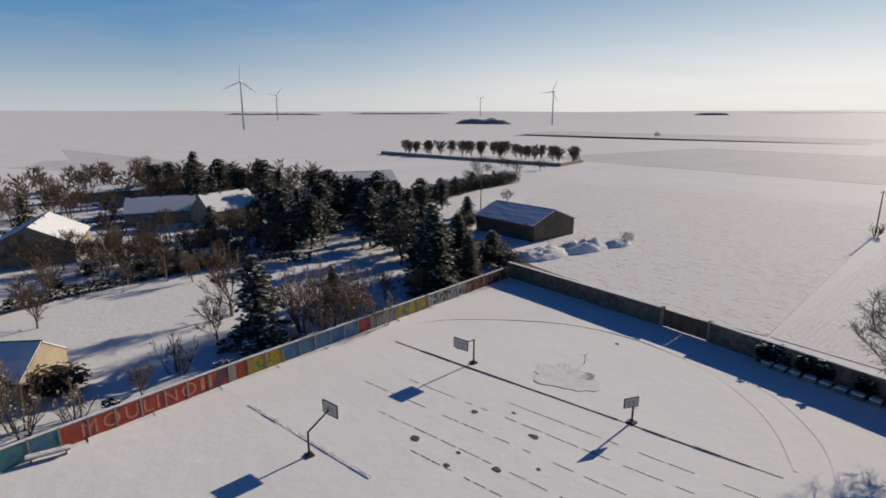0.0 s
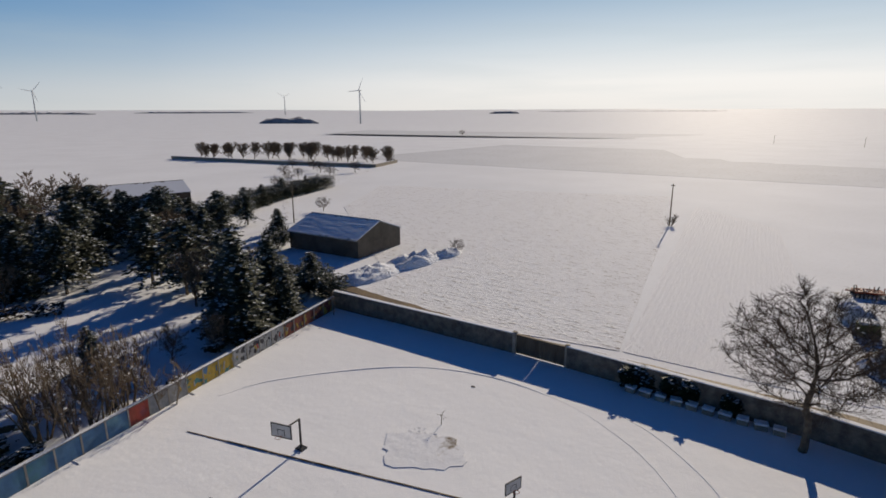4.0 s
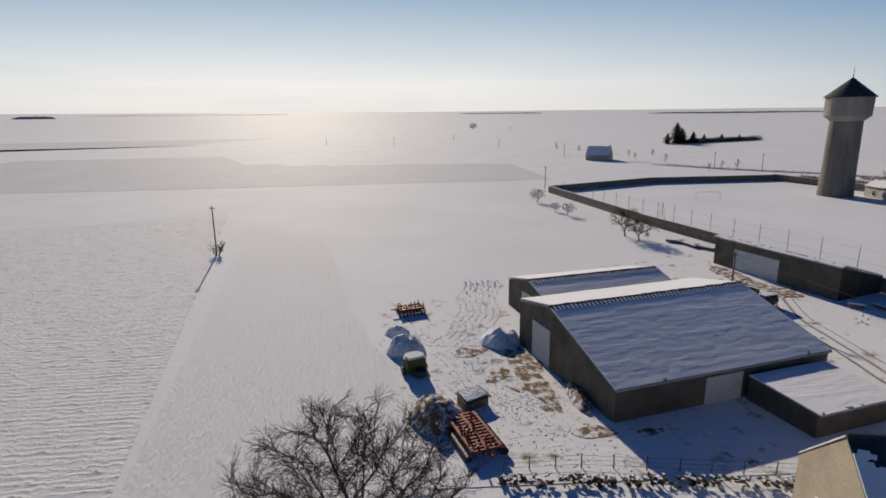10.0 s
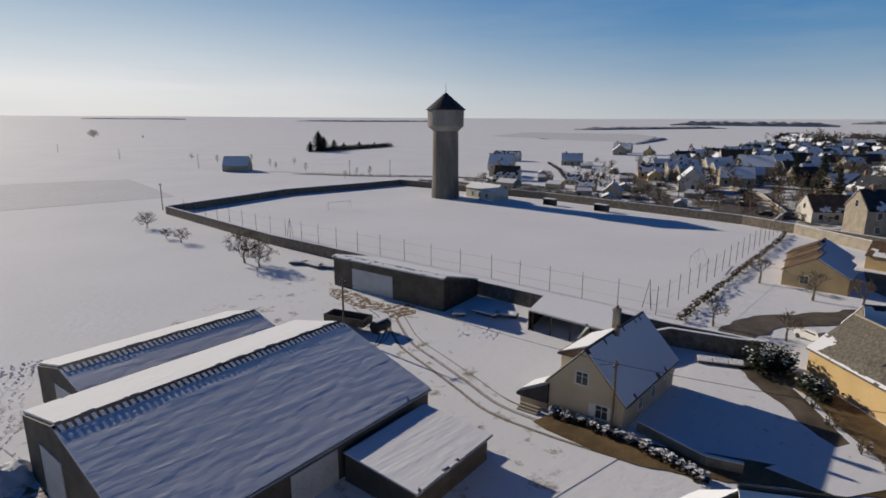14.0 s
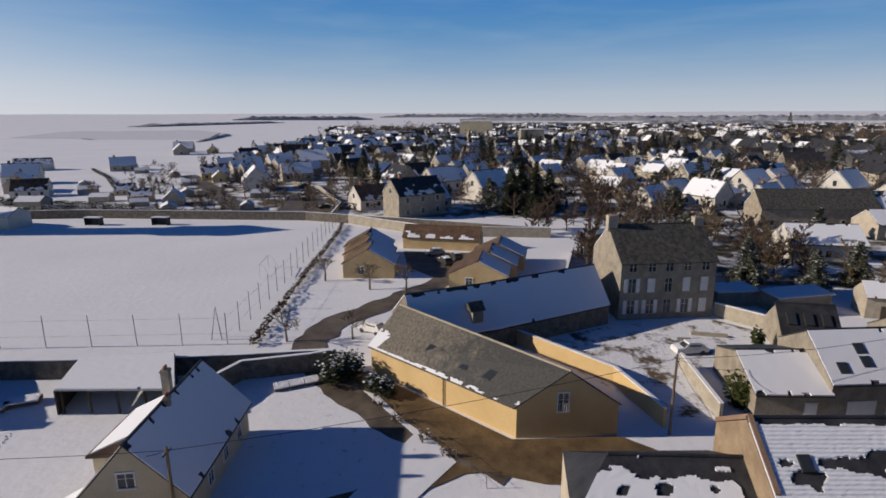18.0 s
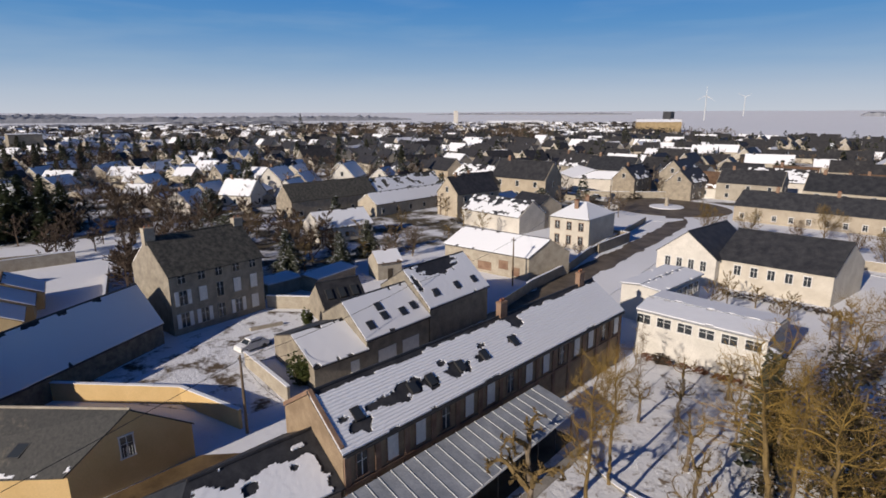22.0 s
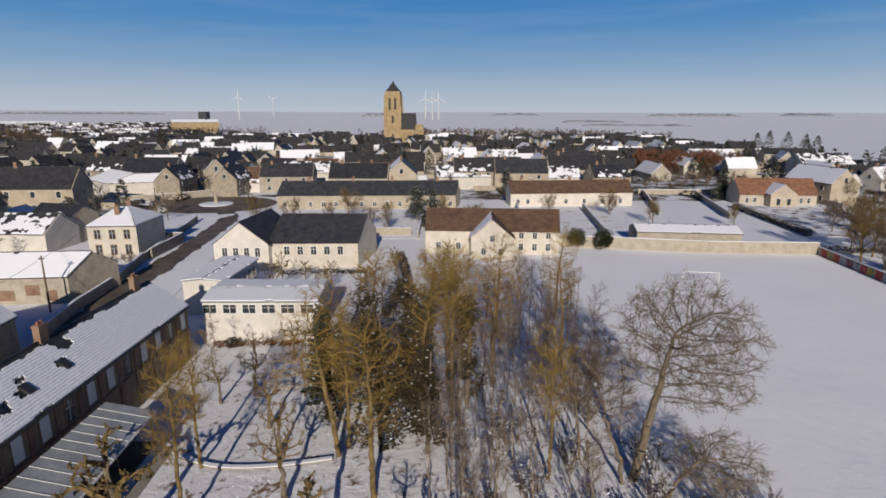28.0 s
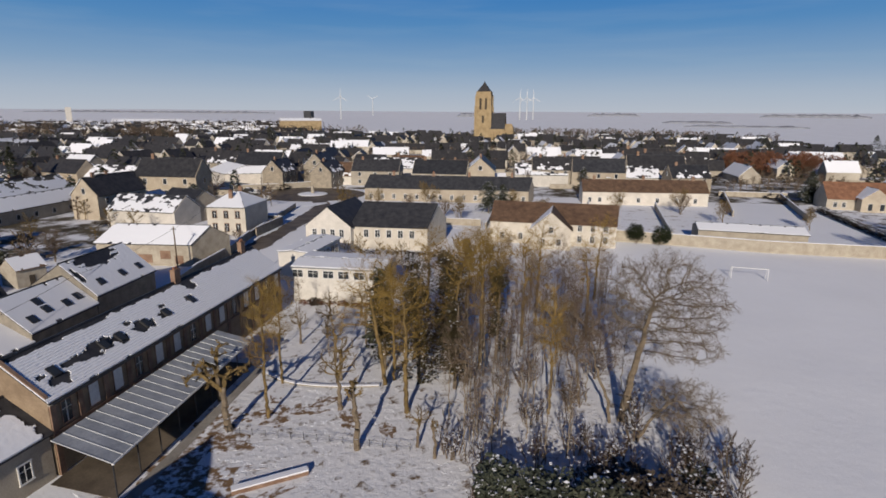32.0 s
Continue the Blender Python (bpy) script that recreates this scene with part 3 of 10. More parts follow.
def snow_sheet(quad, z0, depth, cover, holes, cell, seed, wave=0.0):
    """Snow on a slope, in small cells: it stops short of the verges with an uneven edge, and is gone where it slid or melted."""
    w, h = ((quad[1] - quad[0]).length + (quad[2] - quad[3]).length) / 2, ((quad[3] - quad[0]).length + (quad[2] - quad[1]).length) / 2
    nx, ny = max(4, int(w / cell)), max(3, int(h / cell))
    keep = {}
    for i in range(nx):
        for j in range(ny):
            u, v = (i + 0.5) / nx, (j + 0.5) / ny
            n1 = noise.noise(Vector((u * w * 0.45, v * h * 0.6, seed)))
            n2 = noise.noise(Vector((u * w * 1.0, v * h * 2.6, seed + 5)))
            ok = True
            if j == 0 and n2 > 0.42:
                ok = False
            if j == ny - 1 and cover != "full" and n2 > 0.25:
                ok = False
            if cover == "patch" and n1 + 0.45 * n2 + 0.5 * (v - 0.5) > 0.14:
                ok = False
            if cover == "little" and n1 + 0.6 * n2 + 1.6 * v > 0.16:
                ok = False
            if cover == "corner" and not (v < 0.42 - 0.9 * u + 0.35 * n1 + 0.25 * n2 or v < 0.05 + 0.16 * n2 and n1 > -0.1):
                ok = False
            for cu, cv, ru, rv in holes:
                if ((u - cu) * w / ru) ** 2 + ((v - cv) * h / rv) ** 2 < 1 + 1.1 * n2:
                    ok = False
            keep[i, j] = ok
    vid, vv, ff = {}, [], []

    def vert(i, j, top):
        key = (i, j, top)
        if key not in vid:
            a, b = quad[0].lerp(quad[1], i / nx), quad[3].lerp(quad[2], i / nx)
            lo, hi = 0.012, 0.965
            p = a.lerp(b, lo + (hi - lo) * j / ny)
            d = depth * (0.95 + 0.12 * noise.noise(Vector((i * 0.4, j * 0.4, seed))) + wave * max(-0.6, noise.noise(Vector((i * cell * 0.22, j * cell * 1.5, seed))) + 0.7 * noise.noise(Vector((i * cell * 0.8, j * cell * 2.6, seed + 4))))) if top else 0
            jig = 0.7 * cell
            p = p + (quad[1] - quad[0]).normalized() * (noise.noise(Vector((i * 1.3, j * 1.1, seed + 2))) * jig if 0 < i < nx else 0)
            p = p + (quad[3] - quad[0]).normalized() * (noise.noise(Vector((i * 1.2, j * 1.4, seed + 9))) * jig if 0 < j < ny else 0)
            vid[key] = len(vv)
            vv.append((p.x, p.y, p.z + z0 + d))
        return vid[key]

    for (i, j), ok in keep.items():
        if not ok:
            continue
        c = ((i, j), (i + 1, j), (i + 1, j + 1), (i, j + 1))
        ff.append(tuple(vert(*p, True) for p in c))
        for k, (di, dj) in enumerate(((0, -1), (1, 0), (0, 1), (-1, 0))):
            if not keep.get((i + di, j + dj), False):
                p, q = c[k], c[(k + 1) % 4]
                ff.append((vert(*p, False), vert(*q, False), vert(*q, True), vert(*p, True)))
    if not ff:
        return Geo().box(0, 0, z0, 0.1, 0.1, z0 + 0.05, Matrix.Translation(quad[0]))
    return Geo().add(vv, ff)


def building(name, label, A, B, C, D, eave, ridge, wall, roof, front="snow", back="snow", category="house", over=0.35,
             off=0.5, gable=0.15, snow=0.12, eave2=None, hip=(0.0, 0.0), group="", base=0.0, ridge_mat=None, wallname="wall", kind="", holes=(), holes2=(), cell=0.4, snow_on="snow_roof"):
    """A gabled building on the corners A-B (front eave) and D-C (back eave). The slopes are covered with snow, bare, or patchy."""
    A, B, C, D = (Vector((*p, base)) for p in (A, B, C, D))
    e2 = eave if eave2 is None else eave2
    o = (A + B + C + D) / 4
    o.z = base
    e = thing(name, label, category, o, 0, group, kind)
    A, B, C, D = A - o, B - o, C - o, D - o
    up = lambda p, z: Vector((p.x, p.y, z))
    R0, R1 = lerp(A, D, off), lerp(B, C, off)
    ax = (R1 - R0).normalized()
    w = Geo()
    low = [up(p, -0.3) for p in (A, B, C, D)]
    top = [up(A, eave), up(B, eave), up(C, e2), up(D, e2)]
    r0, r1 = up(R0 + ax * hip[0], ridge), up(R1 - ax * hip[1], ridge)
    vs = low + top + ([r0, r1])
    fs = [(0, 1, 5, 4), (2, 3, 7, 6), (3, 2, 1, 0), (1, 2, 6, 9, 5) if not hip[1] else (1, 2, 6, 5), (3, 0, 4, 8, 7) if not hip[0] else (3, 0, 4, 7)]
    fs += [(4, 5, 9, 8), (6, 7, 8, 9)]
    if hip[0]:
        fs.append((4, 8, 7))
    if hip[1]:
        fs.append((5, 6, 9))
    drop = Vector((0, 0, -0.06))
    part(wallname, w.add([p + (drop if i > 3 else Vector()) for i, p in enumerate(vs)], fs), M[wall], e)
    th = 0.12

    def slope(p, q, r, s, cover, nm, holes=()):
        """Eave p-q, ridge s-r."""
        out = (((p + q) - (r + s)) / 2)
        k = over / max(Vector((out.x, out.y, 0)).length, 0.1)
        ep, eq = p + (p - s) * k * (0 if hip[0] else 1) + (out * k if hip[0] else Vector()), q + (q - r) * k * (0 if hip[1] else 1) + (out * k if hip[1] else Vector())
        g0, g1 = ax * (0 if hip[0] else gable), ax * (0 if hip[1] else gable)
        quad = [ep - g0, eq + g1, r + g1, s - g0]
        ob = part(nm, Geo().slab(quad, th), M[roof], e)
        if cover != "bare" and snow:
            part("roof_snow", snow_sheet(quad, th + 0.004, snow, cover, holes, cell, o.x + o.y, 0.16 if snow_on == "snow_barn" else 0.0), M[snow_on], e, "layer of fresh snow on the slope")
        return ob

    slope(top[0], top[1], r1, r0, front, "roof_slope", holes)
    slope(top[2], top[3], r0, r1, back, "roof_slope", holes2)
    if hip[0]:
        part("hip_end", Geo().add([top[3], top[0], r0, top[3] + Vector((0, 0, th)), top[0] + Vector((0, 0, th)), r0 + Vector((0, 0, th))], [(3, 4, 5), (0, 1, 4, 3), (0, 2, 1)]), M["snow_roof" if front == "snow" else roof], e)
    if hip[1]:
        part("hip_end", Geo().add([top[1], top[2], r1, top[1] + Vector((0, 0, th)), top[2] + Vector((0, 0, th)), r1 + Vector((0, 0, th))], [(3, 4, 5), (0, 1, 4, 3), (0, 2, 1)]), M["snow_roof" if back == "snow" else roof], e)
    cap = Geo()
    cap.tube(r0 - ax * (0 if hip[0] else gable) + Vector((0, 0, th)), r1 + ax * (0 if hip[1] else gable) + Vector((0, 0, th)), 0.13, 0.13, 6)
    part("ridge_cap", cap, M[ridge_mat or roof], e)
    return e, dict(A=A, B=B, C=C, D=D, R0=r0, R1=r1, o=o, eave=eave, eave2=e2, ridge=ridge)


def face(info, side):
    """Two base corners of a side, and its outward direction."""
    p, q = {"front": ("A", "B"), "back": ("C", "D"), "end1": ("B", "C"), "end0": ("D", "A")}[side]
    p, q = info[p], info[q]
    d = (q - p).normalized()
    return p, q, Vector((d.y, -d.x, 0))


def windows(e, info, side, ts, z, w, h, shutters="", trim="frame", bars=True):
    p, q, n = face(info, side)
    for i, t in enumerate(ts):
        s = shutters[i % len(shutters)] if isinstance(shutters, (list, tuple)) else shutters
        pos = lerp(p, q, t) + n * 0.01
        window(e, Vector((pos.x, pos.y, z)), n, w, h, s, bars=bars, trim=trim)


def doors(e, info, side, ts, w, h, mat="frame", name="door", z=0.0):
    p, q, n = face(info, side)
    for t in ts:
        pos = lerp(p, q, t) + n * 0.01
        door(e, Vector((pos.x, pos.y, z)), n, w, h, mat, name)


def chimney(e, info, t, h=1.3, w=0.5, l=0.8, mat="brickwall", side=0.0, low=0.8):
    """A stack on the ridge at t along it, moved down the slope by side metres."""
    p = lerp(info["R0"], info["R1"], t)
    ax = (info["R1"] - info["R0"]).normalized()
    m = Matrix.Translation(p + Vector((ax.y, -ax.x, 0)) * side) @ Matrix.Rotation(math.atan2(ax.y, ax.x), 4, "Z")
    c = part("chimney", Geo().box(-l / 2, -w / 2, -low, l / 2, w / 2, h, m).box(-l / 2 - 0.06, -w / 2 - 0.06, h - 0.2, l / 2 + 0.06, w / 2 + 0.06, h - 0.1, m), M[mat], e)
    for s in (-0.22, 0.22):
        g = Geo()
        q = m @ Vector((s * l, 0, h))
        g.tube(q, q + Vector((0, 0, 0.3)), 0.11, 0.09, 8)
        part("chimney_pot", g, M["tile_red"], c)
    return c


def skylight(e, info, side, t, u, w=0.8, h=1.1):
    """A roof window at t along the eave and u up the slope."""
    p, q, n = face(info, side)
    r0, r1 = (info["R0"], info["R1"]) if side == "front" else (info["R1"], info["R0"])
    ez = info["eave"] if side == "front" else info["eave2"]
    a = lerp(lerp(Vector((p.x, p.y, ez)), Vector((q.x, q.y, ez)), t), lerp(r0, r1, t), u)
    ux = (q - p).normalized()
    uy = (lerp(r0, r1, t) - lerp(Vector((p.x, p.y, ez)), Vector((q.x, q.y, ez)), t)).normalized()
    uz = ux.cross(uy)
    m = Matrix((ux, uy, uz)).transposed().to_4x4()
    m.translation = a
    fr = part("roof_window", Geo().box(-w / 2 - 0.09, -h / 2 - 0.09, 0.05, w / 2 + 0.09, h / 2 + 0.09, 0.3, m), M["dark"], e)
    part("pane", Geo().box(-w / 2, -h / 2, 0.301, w / 2, h / 2, 0.31, m), M["glass"], fr)
    return fr


# ---------------------------------------------------------------- ground cover of the place
patch("ploughed_field", [(-66, 39.4), (-31, 42.8), (-36.5, 95), (-45, 166), (-140, 143), (-120, 100), (-72, 55)], 0.06, M["plough"], "ploughed field with snow lying between the rows")
patch("sown_field", [(-30.6, 42.8), (-9, 42.0), (-9.5, 60), (-14, 84), (-17, 126), (-37, 150)], 0.055, M["plough_far"], "sown field under thin snow")
grid_sheet("court_snow", -66, -98, -8, 37, 60, 136, 0.05, 0.05, 0.12, M["snow_court"], "smooth fresh snow over the walled sports ground",
           inside=lambda x, y: x < -8 and x > (-66.5 + (36.5 - y) * 0.17 if y > -26 else -56 - (-26 - y) * 0.1))
patch("farm_yard_snow", [(-12, 43), (22, 38.6), (41, 36.5), (40, 48), (52, 75), (50, 100), (40, 100), (5, 85), (-11, 84)], 0.045, M["snow_trod"], "trodden snow with mud patches in the farm yard")
strip("farm_track", [(-75, 45.5), (-49, 41.2), (-24, 39.6), (-7, 38.0), (13, 35.6), (22, 34.0)], 2.0, 0.09, M["dirt"], "muddy brown farm track behind the wall")
strip("house_lane", [(41.0, 44.5), (40.6, 41), (41.3, 36), (47, 26), (52, 19), (52.5, 10), (50, -2)], 3.2, 0.08, M["dirt"], "wet brown lane past the house")
strip("lane_to_homes", [(51, 15), (57, 24.5), (66, 34), (74, 39), (82, 38.5), (90, 33), (102, 25), (112, 21)], 4.6, 0.085, M["road"], "wet brown lane to the small homes")
strip("street", [(50.5, -2), (55, -16), (58, -28), (62, -44), (66, -64), (72, -100), (78, -128), (92, -150)], 5.0, 0.075, M["road"], "slushy brown village street")
strip("street_east", [(92, -150), (130, -150), (190, -165)], 6.0, 0.07, M["road"], "slushy village street past the roundabout")
patch("roundabout", [(92 + 19 * math.cos(a * math.tau / 24), -150 + 17 * math.sin(a * math.tau / 24)) for a in range(24)], 0.08, M["road"], "dark wet roundabout", "road")
strip("estate_road", [(172, 84), (186, 98), (216, 118), (254, 144), (326, 196), (465, 295), (600, 400), (745, 555)], 7.0, 0.08, M["road"], "dark road along the housing estate")
strip("field_road", [(60, 420), (150, 262), (165, 238), (185, 215), (200, 190)], 5.0, 0.06, M["road"], "country road with a thin line of tarmac showing")
strip("garden_path", [(-115, 77), (-150, 110), (-160, 136), (-190, 215)], 4.0, 0.05, M["snow_trod"], "snowy track along the gardens")

# ---------------------------------------------------------------- walls
wall_line("wall_north", [(-67.2, 37.6), (-40.6, 36.6)], 2.3, 0.4, M["rubble"], "long grey rubble wall with a snow cap")
wall_line("wall_north", [(-34.6, 36.1), (-14, 33.9), (-7.4, 32.4)], 2.3, 0.4, M["rubble"], "long grey rubble wall with a snow cap")
wall_line("wall_east", [(-7.4, 32.4), (-7.0, 26), (-5, 16)], 2.3, 0.35, M["rubble"], "grey rubble wall of the sports ground")
wall_line("wall_south", [(-62.4, -95.2), (-40, -94.8), (-22, -97.2), (-9, -98.6)], 2.6, 0.4, M["stone_pale"], "pale stone wall with a snow cap")
GW = [(-66.8, 37.0), (-59.7, -7.6), (-56.0, -26.5), (-56.3, -45.0), (-62.2, -64.0), (-62.4, -95.0)]
wall_line("wall_west", GW, 1.75, 0.2, M["concrete"], "concrete panel wall under graffiti", cap=0.06)
wall_line("pitch_wall_west", [(55, 186), (57.5, 128), (61, 100), (63.5, 75), (65.5, 55), (67.2, 44), (69.0, 34.5)], 2.2, 0.35, M["rubble"], "long rubble wall beside the football pitch")
wall_line("pitch_wall_north", [(55, 186), (100, 200), (151, 197)], 2.2, 0.35, M["rubble"], "dark rubble wall behind the pitch")
wall_line("pitch_wall_east", [(151, 197), (154, 181), (161, 130), (160, 66), (156, 53), (140, 1)], 2.4, 0.35, M["rubble"], "rubble wall between the pitch and the estate")
wall_line("yard_wall", [(78.5, 15.2), (66.5, 3.6), (58.0, 1.0)], 2.0, 0.3, M["yellow"], "yellow rendered yard wall with a snow cap")

# ---------------------------------------------------------------- farm
e, i = building("open_barn", "open-fronted brown barn with a snowy blue-shaded roof", (-97.5, 58.8), (-80.6, 58.8), (-80.6, 71.5), (-97.5, 71.5), 3.5, 5.8, "barn", "metal", category="barn", snow_on="snow_barn", over=0.6)
def shaded_ridge(e, info, wide, teeth):
    """A dark strip for the shadow of the ridge step, with tongues of snow left in the furrows."""
    r0, r1 = info["R0"], info["R1"]
    a, b = Vector((info["A"].x, info["A"].y, info["eave"])), Vector((info["B"].x, info["B"].y, info["eave"]))
    d0, d1 = (a - r0).normalized(), (b - r1).normalized()
    up = Vector((0, 0, 0.22))
    part("ridge_sheet", Geo().slab([r0 + d0 * wide + up, r1 + d1 * wide + up, r1 + up, r0 + up], 0.05), M["dark"], e, "dark strip for the shadow of the ridge step")
    g, rg = Geo(), random.Random(int(wide * 100))
    for k in range(teeth):
        t0, t1 = (k + 0.2) / teeth, (k + 0.72) / teeth
        s0 = wide * rg.uniform(0.3, 0.5)
        p, q = lerp(r0, r1, t0) + up, lerp(r0, r1, t1) + up
        g.slab([p + d0 * (wide + 0.05), q + d0 * (wide + 0.05), q + d0 * s0, p + d0 * s0], 0.09)
    part("furrow_snow", g, M["snow_barn"], e, "tongues of snow in the furrows")


e, i = building("big_barn", "large brown barn with a snow-covered corrugated roof", (8.0, 48.1), (32.3, 51.4), (29.9, 69.5), (5.4, 66.2), 3.2, 6.75, "barn", "metal", category="barn", snow_on="snow_barn", off=0.625, eave2=5.3, over=0.3, ridge_mat="dark", cell=0.3)
doors(e, i, "front", [0.48], 4.2, 2.7, "pale_door", "sliding_door")
shaded_ridge(e, i, 0.85, 50)
doors(e, i, "end0", [0.28], 3.8, 4.2, "pale_door", "sliding_door")
e, i = building("side_barn", "smaller brown barn with a snowy corrugated roof", (9.9, 69.6), (28.9, 72.2), (27.6, 81.5), (8.2, 79.6), 3.8, 5.05, "barn", "metal", category="barn", snow_on="snow_barn", off=0.45, ridge_mat="dark")
shaded_ridge(e, i, 1.2, 40)
doors(e, i, "end0", [0.55], 3.2, 3.2, "pale_door", "sliding_door")
an = thing("lean_to", "brown lean-to with a snowy single-pitch roof against the big barn", "shed", (27, 47, 0), 7.7)
part("wall", Geo().add([(-4.5, -3.7, -.2), (4.3, -3.7, -.2), (4.3, 3.2, -.2), (-4.5, 3.2, -.2), (-4.5, -3.7, 2.2), (4.3, -3.7, 2.2), (4.3, 3.2, 2.4), (-4.5, 3.2, 2.4)],
     [(3, 2, 1, 0), (4, 5, 6, 7), (0, 1, 5, 4), (1, 2, 6, 5), (2, 3, 7, 6), (3, 0, 4, 7)]), M["barn"], an)
part("roof_slope", Geo().slab([(-4.7, -4.1, 2.18), (4.5, -4.1, 2.18), (4.5, 3.2, 2.45), (-4.7, 3.2, 2.45)], 0.08), M["metal"], an)
part("roof_snow", snow_sheet([Vector(p) for p in ((-4.7, -4.1, 2.18), (4.5, -4.1, 2.18), (4.5, 3.2, 2.45), (-4.7, 3.2, 2.45))], 0.084, 0.1, "full", (), 0.3, 8.0, 0.2), M["snow_barn"], an)
e, i = building("farmhouse", "cream rendered house with a snowy roof and a rear dormer", (43.1, 38.3), (55.4, 39.2), (54.4, 46.6), (41.8, 45.4), 2.9, 6.9, "cream", "slate", ridge_mat="slate", gable=0.3)
windows(e, i, "end0", [0.74], 0.8, 1.15, 1.25, "open")
windows(e, i, "end0", [0.47], 3.6, 1.15, 1.15, "")
windows(e, i, "front", [0.3, 0.55, 0.8], 0.9, 0.9, 1.1, "")
chimney(e, i, 0.66, 1.5, 0.6, 0.6, "stone", side=-0.9)
chimney(e, i, 0.45, 0.5, 0.4, 0.4, "stone", side=0.3)
hx, hy = Vector((0.9973, 0.073, 0)), Vector((-0.1736, 0.985, 0))


def house_box(u0, v0, u1, v1, z0, z1a, z1b):
    """A block on the back slope: u along the ridge, v away from it, its top falling from z1a to z1b."""
    r = Vector((i["R0"].x, i["R0"].y, 0))
    q = [r + hx * u + hy * v for u, v in ((u0, v0), (u1, v0), (u1, v1), (u0, v1))]
    lo, hi = [p + Vector((0, 0, z0)) for p in q], [p + Vector((0, 0, z)) for p, z in zip(q, (z1a, z1a, z1b, z1b))]
    return Geo().add(lo + hi, [(0, 3, 2, 1), (4, 5, 6, 7), (0, 1, 5, 4), (1, 2, 6, 5), (2, 3, 7, 6), (3, 0, 4, 7)])


dm = part("dormer", house_box(1.2, 0.1, 7.0, 2.9, 3.0, 6.75, 5.5), M["cream"], e, "wide dormer with a shallow roof")
part("dormer_roof", house_box(0.95, 0.0, 7.25, 3.2, 5.4, 6.9, 5.58), M["tile"], dm)
part("dormer_snow", house_box(1.05, 0.2, 7.15, 2.9, 5.5, 6.96, 5.76), M["snow_roof"], dm)
part("wing_wall", house_box(-0.1, 3.4, 0.25, 6.2, -0.1, 2.4, 0.9), M["cream"], e)
part("porch_roof", house_box(-0.35, 3.3, 2.6, 6.5, 0.8, 2.75, 1.1), M["slate"], e)
part("porch_snow", house_box(0.2, 3.5, 2.5, 6.3, 0.9, 2.82, 1.32), M["snow_roof"], e)
for k in range(3):
    part("porch_step", house_box(-1.1 - 0.3 * k, 3.6, -0.8 - 0.3 * k, 5.6, -0.05, 0.51 - 0.17 * k, 0.51 - 0.17 * k), M["stone_pale"], e)

sh = building("machine_shed", "long brown shed with a snowy roof against the pitch wall", (50.2, 93.2), (54.0, 71.5), (63.2, 73.4), (60.2, 95.6), 4.8, 4.9, "barn", "metal", category="shed", off=0.08, eave2=2.5, snow_on="snow_barn")
ep, eq, en = face(sh[1], "end1")
em = Matrix.Translation(ep) @ Matrix.Rotation(math.atan2((eq - ep).y, (eq - ep).x), 4, "Z")
# dark boards stand for the shaded inside of the open end bay
for k in range(9):
    w_ = (eq - ep).length / 9
    bit("tarred_board", sh[0], em @ Matrix.Translation((w_ * (k + 0.5), -0.05 - 0.012 * (k % 2), 0)) @ Matrix.Diagonal((w_ - 0.02, 0.06, 4.55 - 0.24 * k, 1)), "inside")
doors(sh[0], sh[1], "front", [0.38], 8.4, 3.5, "pale_door", "sliding_door")
osh = thing("open_shed", "low open-fronted shed with a thin snowy roof by the wall", "shed", (61.5, 54.5, 0))
OS = [Vector(p) for p in ((-4.4, 4.4, 2.55), (-3.7, -7.2, 2.55), (4.6, -2.6, 2.75), (2.4, 6.6, 2.75))]
part("roof_sheet", Geo().slab(OS, 0.1), M["metal"], osh)
part("roof_snow", snow_sheet(OS, 0.105, 0.12, "full", (), 0.3, 3.0), M["snow_roof"], osh, "layer of fresh snow on the sheeting")
for k in range(5):
    p = OS[0].lerp(OS[1], (k + 0.15) / 4.3) + Vector((0.3, 0, 0))
    part("post", Geo().box(p.x - 0.08, p.y - 0.08, -0.1, p.x + 0.08, p.y + 0.08, 2.56), M["inside"], osh)
for a, b in ((OS[3], OS[2]), (OS[2], OS[1]), (OS[0], OS[3])):
    d = (b - a).normalized()
    nrm = Vector((-d.y, d.x, 0)) * 0.07
    part("back_wall", Geo().prism([((a + nrm).x, (a + nrm).y), ((b + nrm).x, (b + nrm).y), ((b - nrm).x, (b - nrm).y), ((a - nrm).x, (a - nrm).y)], -0.1, 2.54), M["inside"], osh)

# ---------------------------------------------------------------- village, near
e, i = building("school_annex", "tall cream building with a dark slate roof and slid snow", (9.7, 25.7), (28.8, 19.6), (31.4, 27.6), (12.3, 33.7), 6.0, 9.8, "render", "slate", "most", "snow", hip=(0, 3), cell=0.22, holes=((0.5, 1.02, 14.0, 1.9), (0.95, 0.6, 2.0, 3.0)))
windows(e, i, "end0", [0.35, 0.65], 3.4, 0.9, 1.4)
windows(e, i, "end0", [0.35, 0.65], 0.9, 0.9, 1.4)
windows(e, i, "front", [0.1, 0.3, 0.5, 0.7, 0.9], 3.4, 1.0, 1.6)
e, i = building("annex_wing", "tall gabled wing with a dark slate roof", (22.8, 22.0), (25.6, 17.8), (33.0, 22.8), (30.2, 27.0), 6.2, 10.4, "render", "slate", "most", "snow", cell=0.25)
windows(e, i, "end1", [0.3, 0.7], 3.4, 1.0, 1.6)
